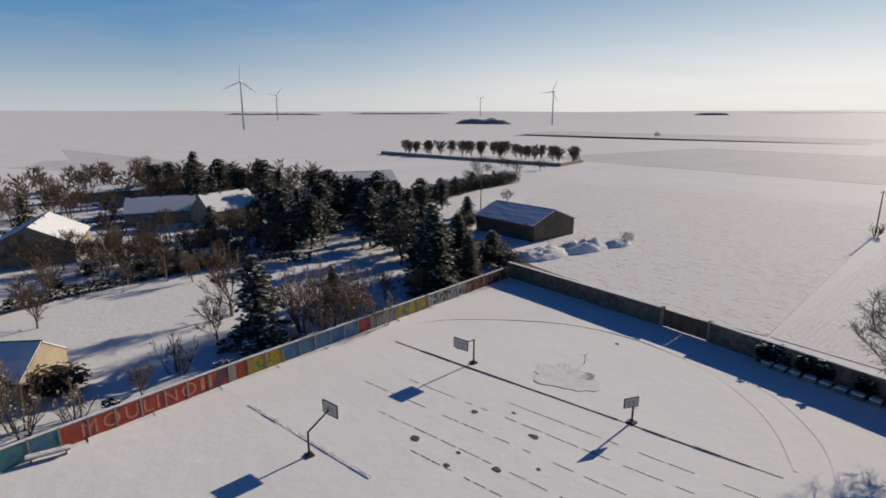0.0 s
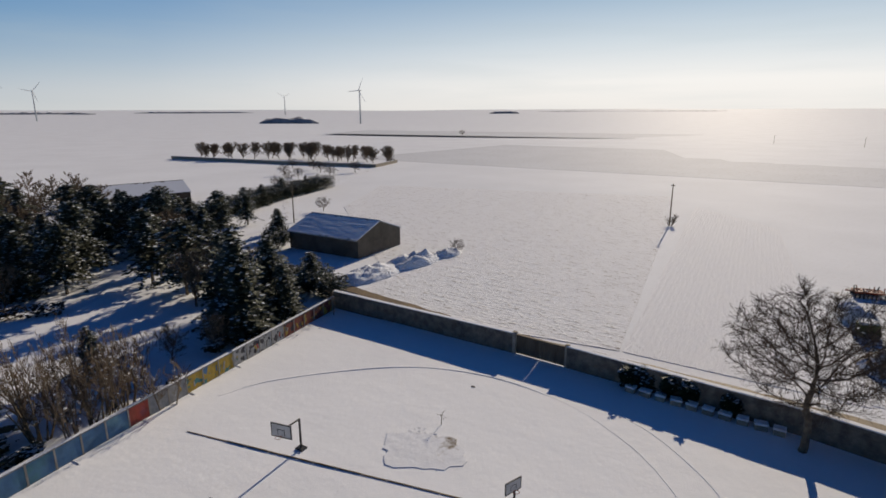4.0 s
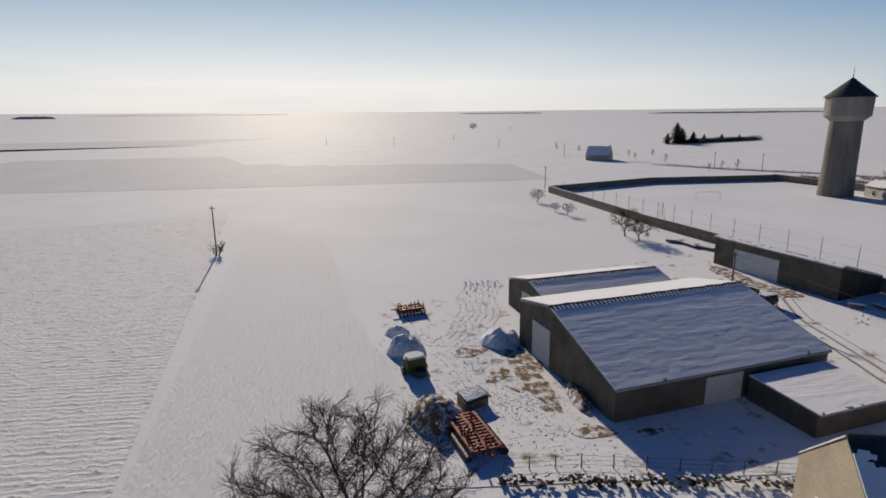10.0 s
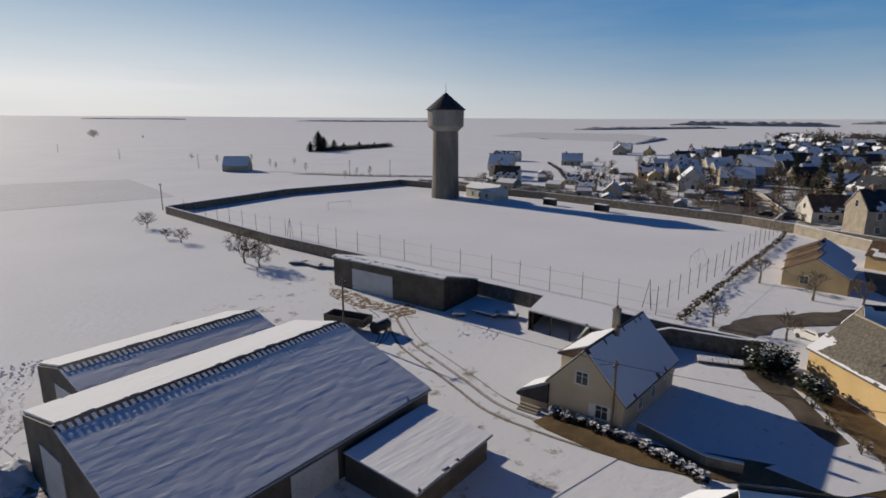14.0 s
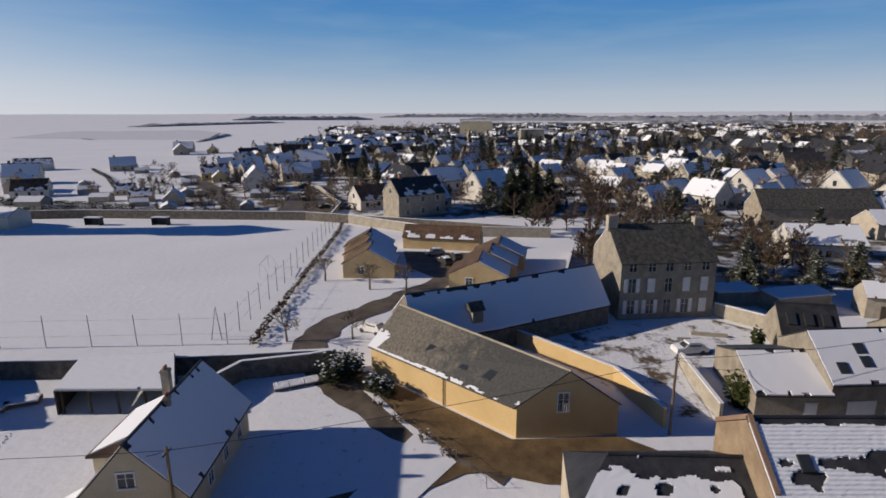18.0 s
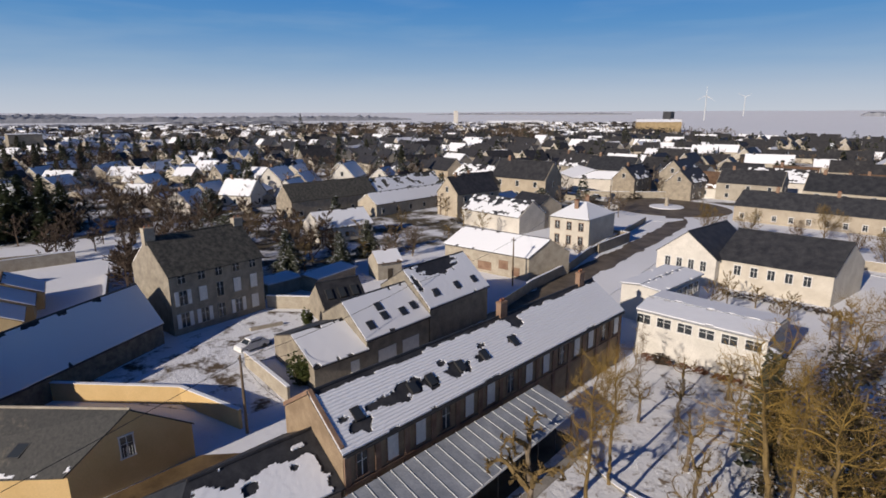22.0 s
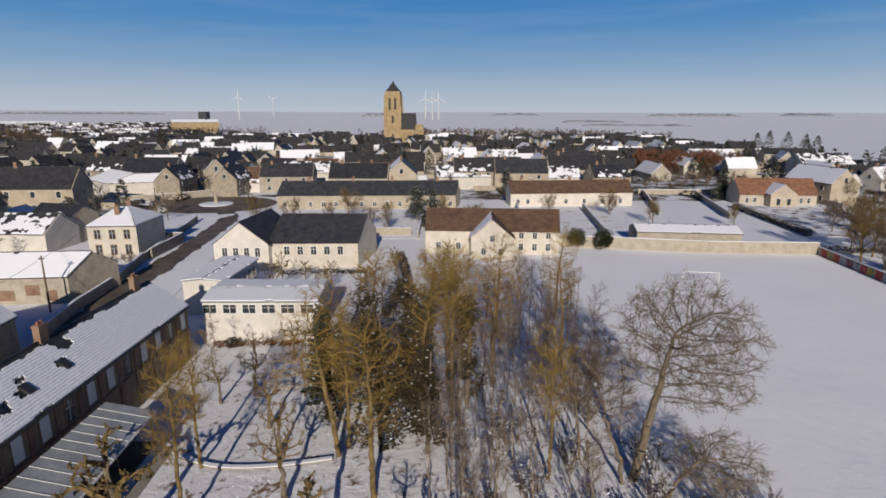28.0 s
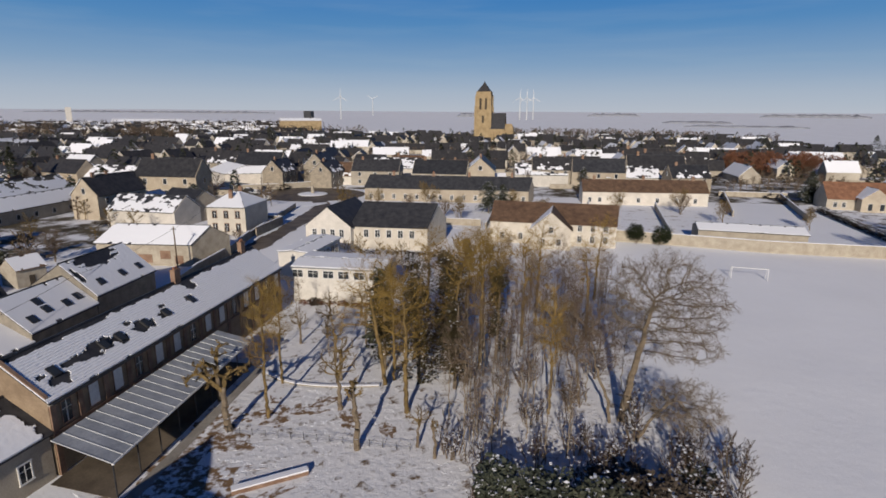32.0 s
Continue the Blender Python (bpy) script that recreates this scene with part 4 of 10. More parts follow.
e, i = building("school_lodge", "low building with a dark slate roof and slid snow", (40.2, 12.5), (39.9, 1.2), (48.2, 1.0), (47.5, 12.0), 4.0, 6.3, "render", "slate", "most", "bare", hip=(2.5, 0), cell=0.14, holes=((0.5, 1.02, 9.0, 1.7), (0.98, 0.5, 0.7, 6.0), (0.45, 0.55, 0.6, 0.5), (0.2, 0.5, 0.4, 0.5), (0.75, 0.55, 0.5, 0.4)))
windows(e, i, "front", [0.2, 0.5, 0.8], 1.2, 1.0, 1.5)
e, i = building("brick_school", "long brown brick school under a partly snowy slate roof", (39.8, 1.0), (42.0, -38), (50.4, -38), (48.2, 1.0), 6.5, 9.2, "ochre_brick", "slate", "snow", "bare", category="school", cell=0.14, snow_on="snow_courses", holes=((0.5, 1.02, 60, 0.55), (0.06, 0.28, 0.9, 0.8), (0.035, 0.45, 0.5, 0.3), (0.14, 0.42, 2.2, 0.5), (0.19, 0.45, 1.9, 0.8), (0.25, 0.42, 0.9, 0.7), (0.33, 0.42, 1.4, 0.8), (0.3, 0.62, 0.5, 0.3), (0.41, 0.42, 0.8, 0.6), (0.43, 0.62, 0.5, 0.3), (0.53, 0.5, 0.8, 0.5), (0.58, 0.8, 0.9, 0.8)))
for t in (0.06, 0.2, 0.25, 0.34, 0.42, 0.53):
    skylight(e, i, "front", t, 0.4, 0.6, 0.9)
windows(e, i, "front", [k / 14 + 0.04 for k in range(14)], 4.0, 1.0, 1.9, ["", "shut", "shut"], "brickwall")
chimney(e, i, 0.56, 1.6, 0.6, 1.0)
chimney(e, i, 0.93, 1.6, 0.6, 1.0)
fp, fq, fn = face(i, "front")
fa = math.atan2((fq - fp).y, (fq - fp).x)
FL = (fq - fp).length
fm = Matrix.Translation(fp) @ Matrix.Rotation(fa, 4, "Z")
for k in range(15):
    bit("pilaster", e, fm @ Matrix.Translation((max(0.3, min(FL - 0.3, FL * (k / 14 + 0.004))), -0.05, 0)) @ Matrix.Diagonal((0.5, 0.16, 6.2, 1)), "brickwall")
bit("cornice", e, fm @ Matrix.Translation((FL / 2, -0.1, 6.1)) @ Matrix.Diagonal((FL, 0.26, 0.3, 1)), "stone_pale", "pale stone cornice under the eave")
bit("string_course", e, fm @ Matrix.Translation((FL / 2, -0.06, 3.5)) @ Matrix.Diagonal((FL, 0.2, 0.22, 1)), "brickwall")
part("gutter", Geo().tube(fm @ Vector((0, -0.42, 6.28)), fm @ Vector((FL, -0.42, 6.28)), 0.08, 0.08, 6), M["dark"], e)
for a_, b_ in ((Vector((*i["A"][:2], 6.5)), i["R0"]), (Vector((*i["D"][:2], 6.5)), i["R0"])):
    o_ = Vector((0, 0.12, 0))
    part("verge_coping", Geo().slab([a_ + o_, a_ - o_ * 1.6, b_ - o_ * 1.6, b_ + o_], 0.36), M["brickwall"], e, "brick coping along the gable")
e, i = building("yellow_barn", "converted barn with yellow render and a mossy slate roof", (68.2, 30.2), (55.5, 14.8), (56.4, 5.7), (76.5, 24.5), 3.2, 6.4, "yellow", "slate_lichen", "corner", "bare", category="barn", snow=0.07, cell=0.2, ridge_mat="stone_pale")
windows(e, i, "end0", [], 3, 1, 1)
windows(e, i, "end1", [0.45], 2.6, 1.0, 1.8)
for k in range(6):
    part("balcony_rail", Geo().tube((i["B"].lerp(i["C"], 0.45) + Vector((-0.16, -0.5 + 0.2 * k, 2.6))).to_tuple(), (i["B"].lerp(i["C"], 0.45) + Vector((-0.16, -0.5 + 0.2 * k, 3.5))).to_tuple(), 0.02, 0.02, 5), M["frame"], e)
part("downpipe", Geo().tube((i["A"].lerp(i["B"], 0.56) + Vector((-0.1, 0.08, 0))).to_tuple(), (i["A"].lerp(i["B"], 0.56) + Vector((-0.1, 0.08, 3.1))).to_tuple(), 0.06, 0.06, 6), M["dark"], e)
for t in (0.38, 0.46, 0.62, 0.76):
    skylight(e, i, "front", t, 0.35)
e, i = building("manor_house", "tall grey stone manor with a dark mossy roof", (85.8, -1.5), (88.0, -15.2), (98.5, -13.5), (96.3, 0.2), 8.4, 12.6, "stone", "slate_old", "bare", "snow")
windows(e, i, "front", [0.12, 0.32, 0.5, 0.69, 0.88], 0.9, 1.1, 2.0, ["open", "open", "", "open", "shut"], "stone_pale")
windows(e, i, "front", [0.12, 0.32, 0.5, 0.69, 0.88], 4.0, 1.1, 2.0, ["open", "shut", "", "shut", "shut"], "stone_pale")
windows(e, i, "front", [0.12, 0.32, 0.5, 0.69, 0.88], 7.0, 1.1, 1.15, "", "stone_pale")
chimney(e, i, 0.03, 1.5, 1.0, 1.4, "stone_pale")
chimney(e, i, 0.97, 1.0, 1.0, 1.4, "stone_pale")
e, i = building("coach_barn", "low curved barn with a long snowy roof", (75.2, 15.2), (84.4, 0.2), (96, 4.5), (86, 19.5), 3.0, 7.3, "rubble", "slate", category="barn", off=0.35, gable=0.0)
e, i = building("coach_barn", "low barn with a long snowy roof", (70.2, 25.6), (75.2, 15.2), (85.5, 19.5), (79.5, 29.5), 3.0, 7.3, "rubble", "slate", category="barn", off=0.35, gable=0.0)
lc = part("lucarne", Geo().box(-0.7, -0.9, 0, 0.7, 0.9, 2.2, Matrix.Translation((i["A"].lerp(i["B"], 0.72) + Vector((1.2, 0.5, 3.1))).to_tuple()) @ Matrix.Rotation(-1.1, 4, "Z")), M["stone"], e, "small stone dormer on the snowy slope")
part("lucarne_roof", Geo().add([(-1.0, -1.0, 2.1), (1.0, -1.0, 2.1), (1.0, 1.0, 2.1), (-1.0, 1.0, 2.1), (-1.0, 0, 3.1), (1.0, 0, 3.1)], [(0, 1, 5, 4), (2, 3, 4, 5), (1, 2, 5), (3, 0, 4), (3, 2, 1, 0)]), M["slate_old"], lc).matrix_basis = Matrix.Translation((i["A"].lerp(i["B"], 0.72) + Vector((1.2, 0.5, 3.1))).to_tuple()) @ Matrix.Rotation(-1.1, 4, "Z")
e, i = building("ivy_cottage", "small cottage with ivy and a snowy roof", (59.4, -7.6), (59.6, -14.4), (71, -15.2), (70.5, -8.4), 2.9, 4.8, "stone", "slate", "snow", "bare")
windows(e, i, "front", [0.75], 0.7, 1.0, 1.3, "shut")
e, i = building("row_house", "stone house with roof windows in snowy slates", (59.6, -14.4), (60.8, -24.6), (72, -25.4), (70.8, -15.2), 4.0, 7.0, "stone", "slate", "snow", "bare")
doors(e, i, "front", [0.3, 0.68], 2.8, 2.2, "frame", "garage_door")
for t, u in ((0.15, 0.25), (0.4, 0.35), (0.4, 0.6), (0.68, 0.3), (0.88, 0.35)):
    skylight(e, i, "front", t, u)
e, i = building("row_house", "stone house with a half-snowy slate roof", (60.8, -24.8), (62.4, -37), (74.5, -38.5), (73, -26), 5.0, 8.6, "stone", "slate", "snow", "bare", cell=0.22, holes=((0.46, 0.9, 4.0, 1.9), (0.2, 0.25, 0.6, 0.6), (0.55, 0.25, 0.6, 0.6), (0.85, 0.25, 0.6, 0.6), (0.05, 0.6, 0.5, 1.5)))
for t in (0.2, 0.55, 0.85):
    skylight(e, i, "front", t, 0.25)

cp = thing("covered_walk", "long zinc-roofed covered walk along the school", "canopy", (0, 0, 0))
CW = [Vector(p) for p in ((33.0, 2.4, 3.1), (35.8, -20.6, 3.1), (39.9, -20.2, 4.0), (38.6, 2.2, 4.0))]
for k in range(20):
    a, b = k / 20, (k + 1) / 20
    pn = part("roof_panel", Geo().slab([CW[0].lerp(CW[1], a), CW[0].lerp(CW[1], b), CW[3].lerp(CW[2], b), CW[3].lerp(CW[2], a)], 0.06), M["zinc_roof"], cp)
    part("seam", Geo().tube(CW[0].lerp(CW[1], a) + Vector((0, 0, 0.08)), CW[3].lerp(CW[2], a) + Vector((0, 0, 0.08)), 0.035, 0.035, 5), M["pale_door"], pn)
part("gutter", Geo().tube(CW[0], CW[1], 0.09, 0.09, 8), M["frame"], cp)
for k in range(9):
    p = CW[0].lerp(CW[1], (k + 0.1) / 8.3) + Vector((0.25, 0, 0))
    part("post", Geo().tube((p.x, p.y, -0.1), (p.x, p.y, 3.1), 0.06, 0.06, 8), M["dark"], cp)
# dark floor colour carries the shade under the roof
patch("walk_floor", [(33.2, 2.4), (36.0, -20.6), (41.0, -20.4), (39.4, 2.2)], 0.14, M["road"], "floor under the covered walk, darkened for its shade", "pavement")

e, i = building("school_hall", "white school hall with a snowy low roof", (42.1, -42.1), (28.0, -43.2), (28.6, -51.6), (43.6, -50.6), 5.6, 5.9, "white", "metal", category="school")
windows(e, i, "front", [0.057, 0.23, 0.4, 0.57, 0.74, 0.91], 4.0, 1.7, 1.15)
part("gutter", Geo().tube((i["A"] + Vector((0, 0.3, 5.55))).to_tuple(), (i["B"] + Vector((0, 0.3, 5.55))).to_tuple(), 0.08, 0.08, 6), M["dull_zinc"], e)
e, i = building("school_house", "pale school building with a dark slate roof", (47, -77), (30.5, -78.5), (29.5, -92), (46, -91), 5.0, 9.0, "pale_render", "slate", "bare", "bare", category="school")
windows(e, i, "front", [0.2, 0.35, 0.5, 0.65, 0.8], 2.6, 1.1, 1.6)
e, i = building("school_wing", "pale gabled school wing with a dark slate roof", (46.5, -75.5), (46, -90), (56, -90), (56.5, -74.8), 5.0, 9.0, "white", "slate", "bare", "bare", category="school")
windows(e, i, "end0", [0.2, 0.4, 0.6, 0.8], 2.6, 1.0, 1.7)
e, i = building("cream_house", "cream house with a brown slate roof", (19, -91), (-8.5, -90.8), (-9.5, -103), (19, -103), 5.0, 8.4, "pale_render", "tile", "bare", "bare")
windows(e, i, "front", [0.1, 0.25, 0.72, 0.82, 0.92], 0.9, 1.0, 1.5)
windows(e, i, "front", [0.72, 0.82, 0.92], 3.4, 1.0, 1.3)
e, i = building("cream_wing", "cream gabled wing with snow on one slope", (1.0, -86.5), (1.0, -97), (9.5, -97), (9.5, -86.5), 4.4, 8.0, "pale_render", "tile", "bare", "snow")
windows(e, i, "end0", [0.3, 0.7], 0.9, 1.0, 1.4)
windows(e, i, "end0", [0.5], 3.6, 1.0, 1.3)
e, i = building("school_link", "low flat-roofed classroom wing under snow", (44.3, -52.2), (44.3, -64.8), (50.2, -65.6), (50.0, -51.8), 5.0, 5.3, "white", "metal", "snow", "snow", category="school")
windows(e, i, "front", [0.12, 0.27, 0.42, 0.57, 0.72, 0.87], 2.6, 1.4, 1.7)
e, i = building("hip_villa", "square brick-trimmed villa with a snowy hipped roof", (84.7, -80.6), (75.5, -82), (76.8, -94), (87, -92.5), 6.8, 9.6, "pale_render", "slate", "snow", "snow", hip=(4, 4))
windows(e, i, "front", [0.2, 0.5, 0.8], 1.0, 1.1, 1.9, "", "brickwall")
windows(e, i, "front", [0.2, 0.5, 0.8], 4.2, 1.1, 1.7, "", "brickwall")
windows(e, i, "end0", [0.3, 0.7], 4.2, 1.1, 1.7, "", "brickwall")
chimney(e, i, 0.5, 0.9, 0.6, 0.9, side=-2.6, low=3.0)
chimney(e, i, 0.5, 0.6, 0.6, 0.9, side=2.8, low=3.0)
e, i = building("workshop", "old brick workshop with a snowy roof", (88.5, -52.5), (70, -55.5), (68, -64.5), (87, -62), 4.3, 7.0, "stone_pale", "slate", "snow", "bare", category="workshop")
for t, w_, z_ in ((0.25, 2.4, 1.0), (0.5, 3.0, 0.6), (0.72, 2.0, 1.4), (0.86, 1.6, 0.5)):
    doors(e, i, "front", [t], w_, 1.6, "brickwall", "brick_infill", z_)
e, i = building("terrace", "long terrace with a dark slate roof", (69, -142), (15, -148), (14, -157), (68, -151), 4.4, 8.0, "render", "slate", "bare", "snow")
windows(e, i, "front", [k / 14 + 0.04 for k in range(14)], 0.8, 1.1, 1.5)
for t in (0.15, 0.4, 0.62, 0.88):
    chimney(e, i, t, 1.3)
e, i = building("terrace", "long terrace with brown and slate roofs", (-2, -152), (-41, -158), (-40, -167), (-1, -161), 4.4, 7.6, "white", "tile", "bare", "snow")
windows(e, i, "front", [0.06, 0.14, 0.3, 0.45, 0.6, 0.75, 0.9], 0.9, 1.1, 1.5)
for t in (0.1, 0.5, 0.9):
    chimney(e, i, t, 1.2)
e, i = building("red_roof_house", "cream house with red tiled roofs", (-76, -162), (-100, -162), (-101, -172), (-76, -172), 3.6, 8.0, "render", "tile_rust", "bare", "bare")
windows(e, i, "front", [0.1, 0.2, 0.8, 0.9], 0.8, 1.1, 1.6)
e, i = building("red_roof_wing", "cream gabled front with a small snowy slope", (-84, -158.5), (-84, -167), (-92, -167), (-92, -158.5), 4.0, 7.0, "render", "tile_rust", "snow", "bare")
windows(e, i, "end0", [0.3, 0.7], 0.6, 1.1, 2.0)
e, i = building("long_shed", "low shed with a snowy roof behind the wall", (-27, -101), (-49, -100), (-49, -107), (-27, -108), 3.2, 4.2, "stone_pale", "slate", "snow", "bare", category="shed")

# ---------------------------------------------------------------- water tower
wt = thing("water_tower", "tall concrete water tower with a slate cone roof", "tower", (139.4, 157.5, 0))
part("shaft", Geo().lathe([(5.0, -0.3), (4.6, 8), (4.4, 23)], 28), M["tower_concrete"], wt)
part("tank", Geo().lathe([(4.4, 23), (6.2, 24.6), (6.3, 30.0), (6.0, 30.2)], 28), M["concrete"], wt)
part("cone_roof", Geo().lathe([(6.9, 30.0), (6.9, 30.2), (0.2, 35.8)], 28), M["slate"], wt)
part("antenna", Geo().tube((0, 0, 35.5), (0, 0, 39), 0.12, 0.05), M["dark"], wt)
e, i = building("pavilion", "small white pavilion by the pitch", (146.5, 154), (143.6, 138.5), (150, 137.5), (153, 153), 3.4, 5.2, "white", "slate", "snow", "snow")
windows(e, i, "front", [0.25, 0.5, 0.75], 0.8, 1.2, 1.5)

# ---------------------------------------------------------------- church
ct = thing("church", "tall stone church tower with a small slate spire", "church", (94, -546, 0))
tg = Geo().box(-7.3, -7.3, 0, 7.3, 7.3, 50.5)
for sx in (-1, 1):
    for sy in (-1, 1):
        tg.box(sx * 7.4 - 1.3, sy * 7.4 - 1.3, 0, sx * 7.4 + 1.3, sy * 7.4 + 1.3, 36).box(sx * 7.3 - 0.9, sy * 7.3 - 0.9, 36, sx * 7.3 + 0.9, sy * 7.3 + 0.9, 47)
for zz in (17, 31, 47):
    tg.box(-7.6, -7.6, zz, 7.6, 7.6, zz + 0.7)
part("tower", tg, M["church"], ct)
for s_ in (-1, 1):
    part("louvre", Geo().box(s_ * 2.8 - 1.1, 7.2, 33, s_ * 2.8 + 1.1, 7.5, 44), M["inside"], ct)
part("tower_window", Geo().box(-1.1, 7.2, 20, 1.1, 7.5, 27), M["inside"], ct)
part("spire", Geo().add([(-6.8, -6.8, 50.4), (6.8, -6.8, 50.4), (6.8, 6.8, 50.4), (-6.8, 6.8, 50.4), (-1.7, -1.7, 57.5), (1.7, -1.7, 57.5), (1.7, 1.7, 57.5), (-1.7, 1.7, 57.5), (0, 0, 61)], [(0, 1, 5, 4), (1, 2, 6, 5), (2, 3, 7, 6), (3, 0, 4, 7), (4, 5, 8), (5, 6, 8), (6, 7, 8), (7, 4, 8), (3, 2, 1, 0)]), M["slate"], ct)
part("nave", Geo().add([(-22, -8, 0), (-7.3, -8, 0), (-7.3, 8, 0), (-22, 8, 0), (-22, -8, 15), (-7.3, -8, 15), (-7.3, 8, 15), (-22, 8, 15), (-22, 0, 29), (-7.3, 0, 29)], [(0, 1, 5, 4), (1, 2, 6, 9, 5), (2, 3, 7, 6), (3, 0, 4, 8, 7)]), M["church"], ct)
part("nave_roof", Geo().slab([(-22.5, 8.8, 14), (-7.2, 8.8, 14), (-7.2, 0, 29.2), (-22.5, 0, 29.2)], 0.5).slab([(-7.2, -8.8, 14), (-22.5, -8.8, 14), (-22.5, 0, 29.2), (-7.2, 0, 29.2)], 0.5), M["slate"], ct)
part("chancel", Geo().box(-31, -6, 0, -22, 6, 12).add([(-31, -6.5, 12), (-22, -6.5, 12), (-22, 6.5, 12), (-31, 6.5, 12), (-29, 0, 19), (-22, 0, 19)], [(0, 1, 5, 4), (2, 3, 4, 5), (3, 0, 4), (1, 2, 5)]), M["church"], ct)
for k in range(4):
    part("buttress", Geo().box(-30 + 6 * k, 7.9, 0, -28.6 + 6 * k, 10.5, 12), M["church"], ct)


# ---------------------------------------------------------------- plants
def sticks(name, segs, mat, n=3):
    """One mesh of tapered sticks from rows of p0, p1, r0, r1."""
    s = np.array(segs, float)
    a, b, ra, rb = s[:, 0:3], s[:, 3:6], s[:, 6:7], s[:, 7:8]
    d = b - a
    d /= np.maximum(np.linalg.norm(d, axis=1, keepdims=True), 1e-6)
    ref = np.where(np.abs(d[:, 2:3]) < 0.9, np.array([[0, 0, 1.0]]), np.array([[1.0, 0, 0]]))
    u = np.cross(d, ref)
    u /= np.maximum(np.linalg.norm(u, axis=1, keepdims=True), 1e-6)
    w = np.cross(d, u)
    rings = []
    for p, r in ((a, ra), (b, rb)):
        for k in range(n):
            c, t = math.cos(k * math.tau / n), math.sin(k * math.tau / n)
            rings.append(p + (u * c + w * t) * r)
    v = np.stack(rings, 1).reshape(-1, 3)
    m = len(s)
    base = (np.arange(m) * 2 * n)[:, None]
    f = np.concatenate([base + np.array([[k, (k + 1) % n, n + (k + 1) % n, n + k]]) for k in range(n)])
    me = bpy.data.meshes.new(name)
    me.from_pydata(v.tolist(), [], f.tolist())
    me.materials.append(mat)
    return me


def grow(seed, h, r0, fork=0.35, counts=(9, 5, 4, 4), spread=0.75, up=0.15, lean=(0, 0), droop=0.0, bend=0.12, ratio=0.55, rmin=0.012, ball=0.45, stem=0.72, pieces=(7, 5, 3, 2, 1)):
    """Trunk and branches of a bare tree: rows for sticks(), trunk apart from crown."""
    rg = random.Random(seed)
    trunk, crown = [], []
    heart = Vector((lean[0] * h * 0.5, lean[1] * h * 0.5, h * (0.35 + fork * 0.5)))
    stack = [(Vector((0, 0, -0.1)), Vector((lean[0], lean[1], 1)).normalized(), h * stem, r0, 0)]
    while stack:
        p, d, L, r, lev = stack.pop()
        ns = pieces[lev]
        pts = [p]
        for k in range(ns):
            j = bend * (0.5 if lev == 0 else 1.7)
            d = (d + Vector((rg.uniform(-j, j), rg.uniform(-j, j), rg.uniform(-j, j) + (up * 0.2 if lev else 0) - droop * (lev > 1)))).normalized()
            q = pts[-1] + d * L / ns
            t0, t1 = k / ns, (k + 1) / ns
            taper = 0.78 if lev == 0 else 0.7
            seg = (*pts[-1], *q, max(rmin, r * (1 - taper * t0)), max(rmin, r * (1 - taper * t1)))
            (trunk if lev == 0 else crown).append(seg)
            pts.append(q)
        if lev >= len(counts):
            continue
        n = counts[lev]
        for k in range(n):
            f0 = fork if lev == 0 else 0.22
            t = f0 + (1 - f0) * (k + rg.random() * 0.8) / n
            x = min(t, 0.999) * ns
            q = pts[int(x)].lerp(pts[int(x) + 1], x - int(x))
            az = rg.uniform(0, math.tau) if lev else (k * 2.4 + rg.uniform(-0.5, 0.5))
            side = Vector((math.cos(az), math.sin(az), rg.uniform(-0.25, 0.45)))
            out = (q - heart).normalized() if lev else side
            nd = (d * (1 - spread) + side * spread + out * ball + Vector((0, 0, up))).normalized()
            far = L * ratio * rg.uniform(0.75, 1.15) * (1.12 - 0.55 * t if lev == 0 else 1.05 - 0.4 * t)
            stack.append((q, nd, far, max(rmin, r * (0.4 if lev == 0 else 0.44) * (1.1 - 0.55 * t)), lev + 1))
    return trunk, crown


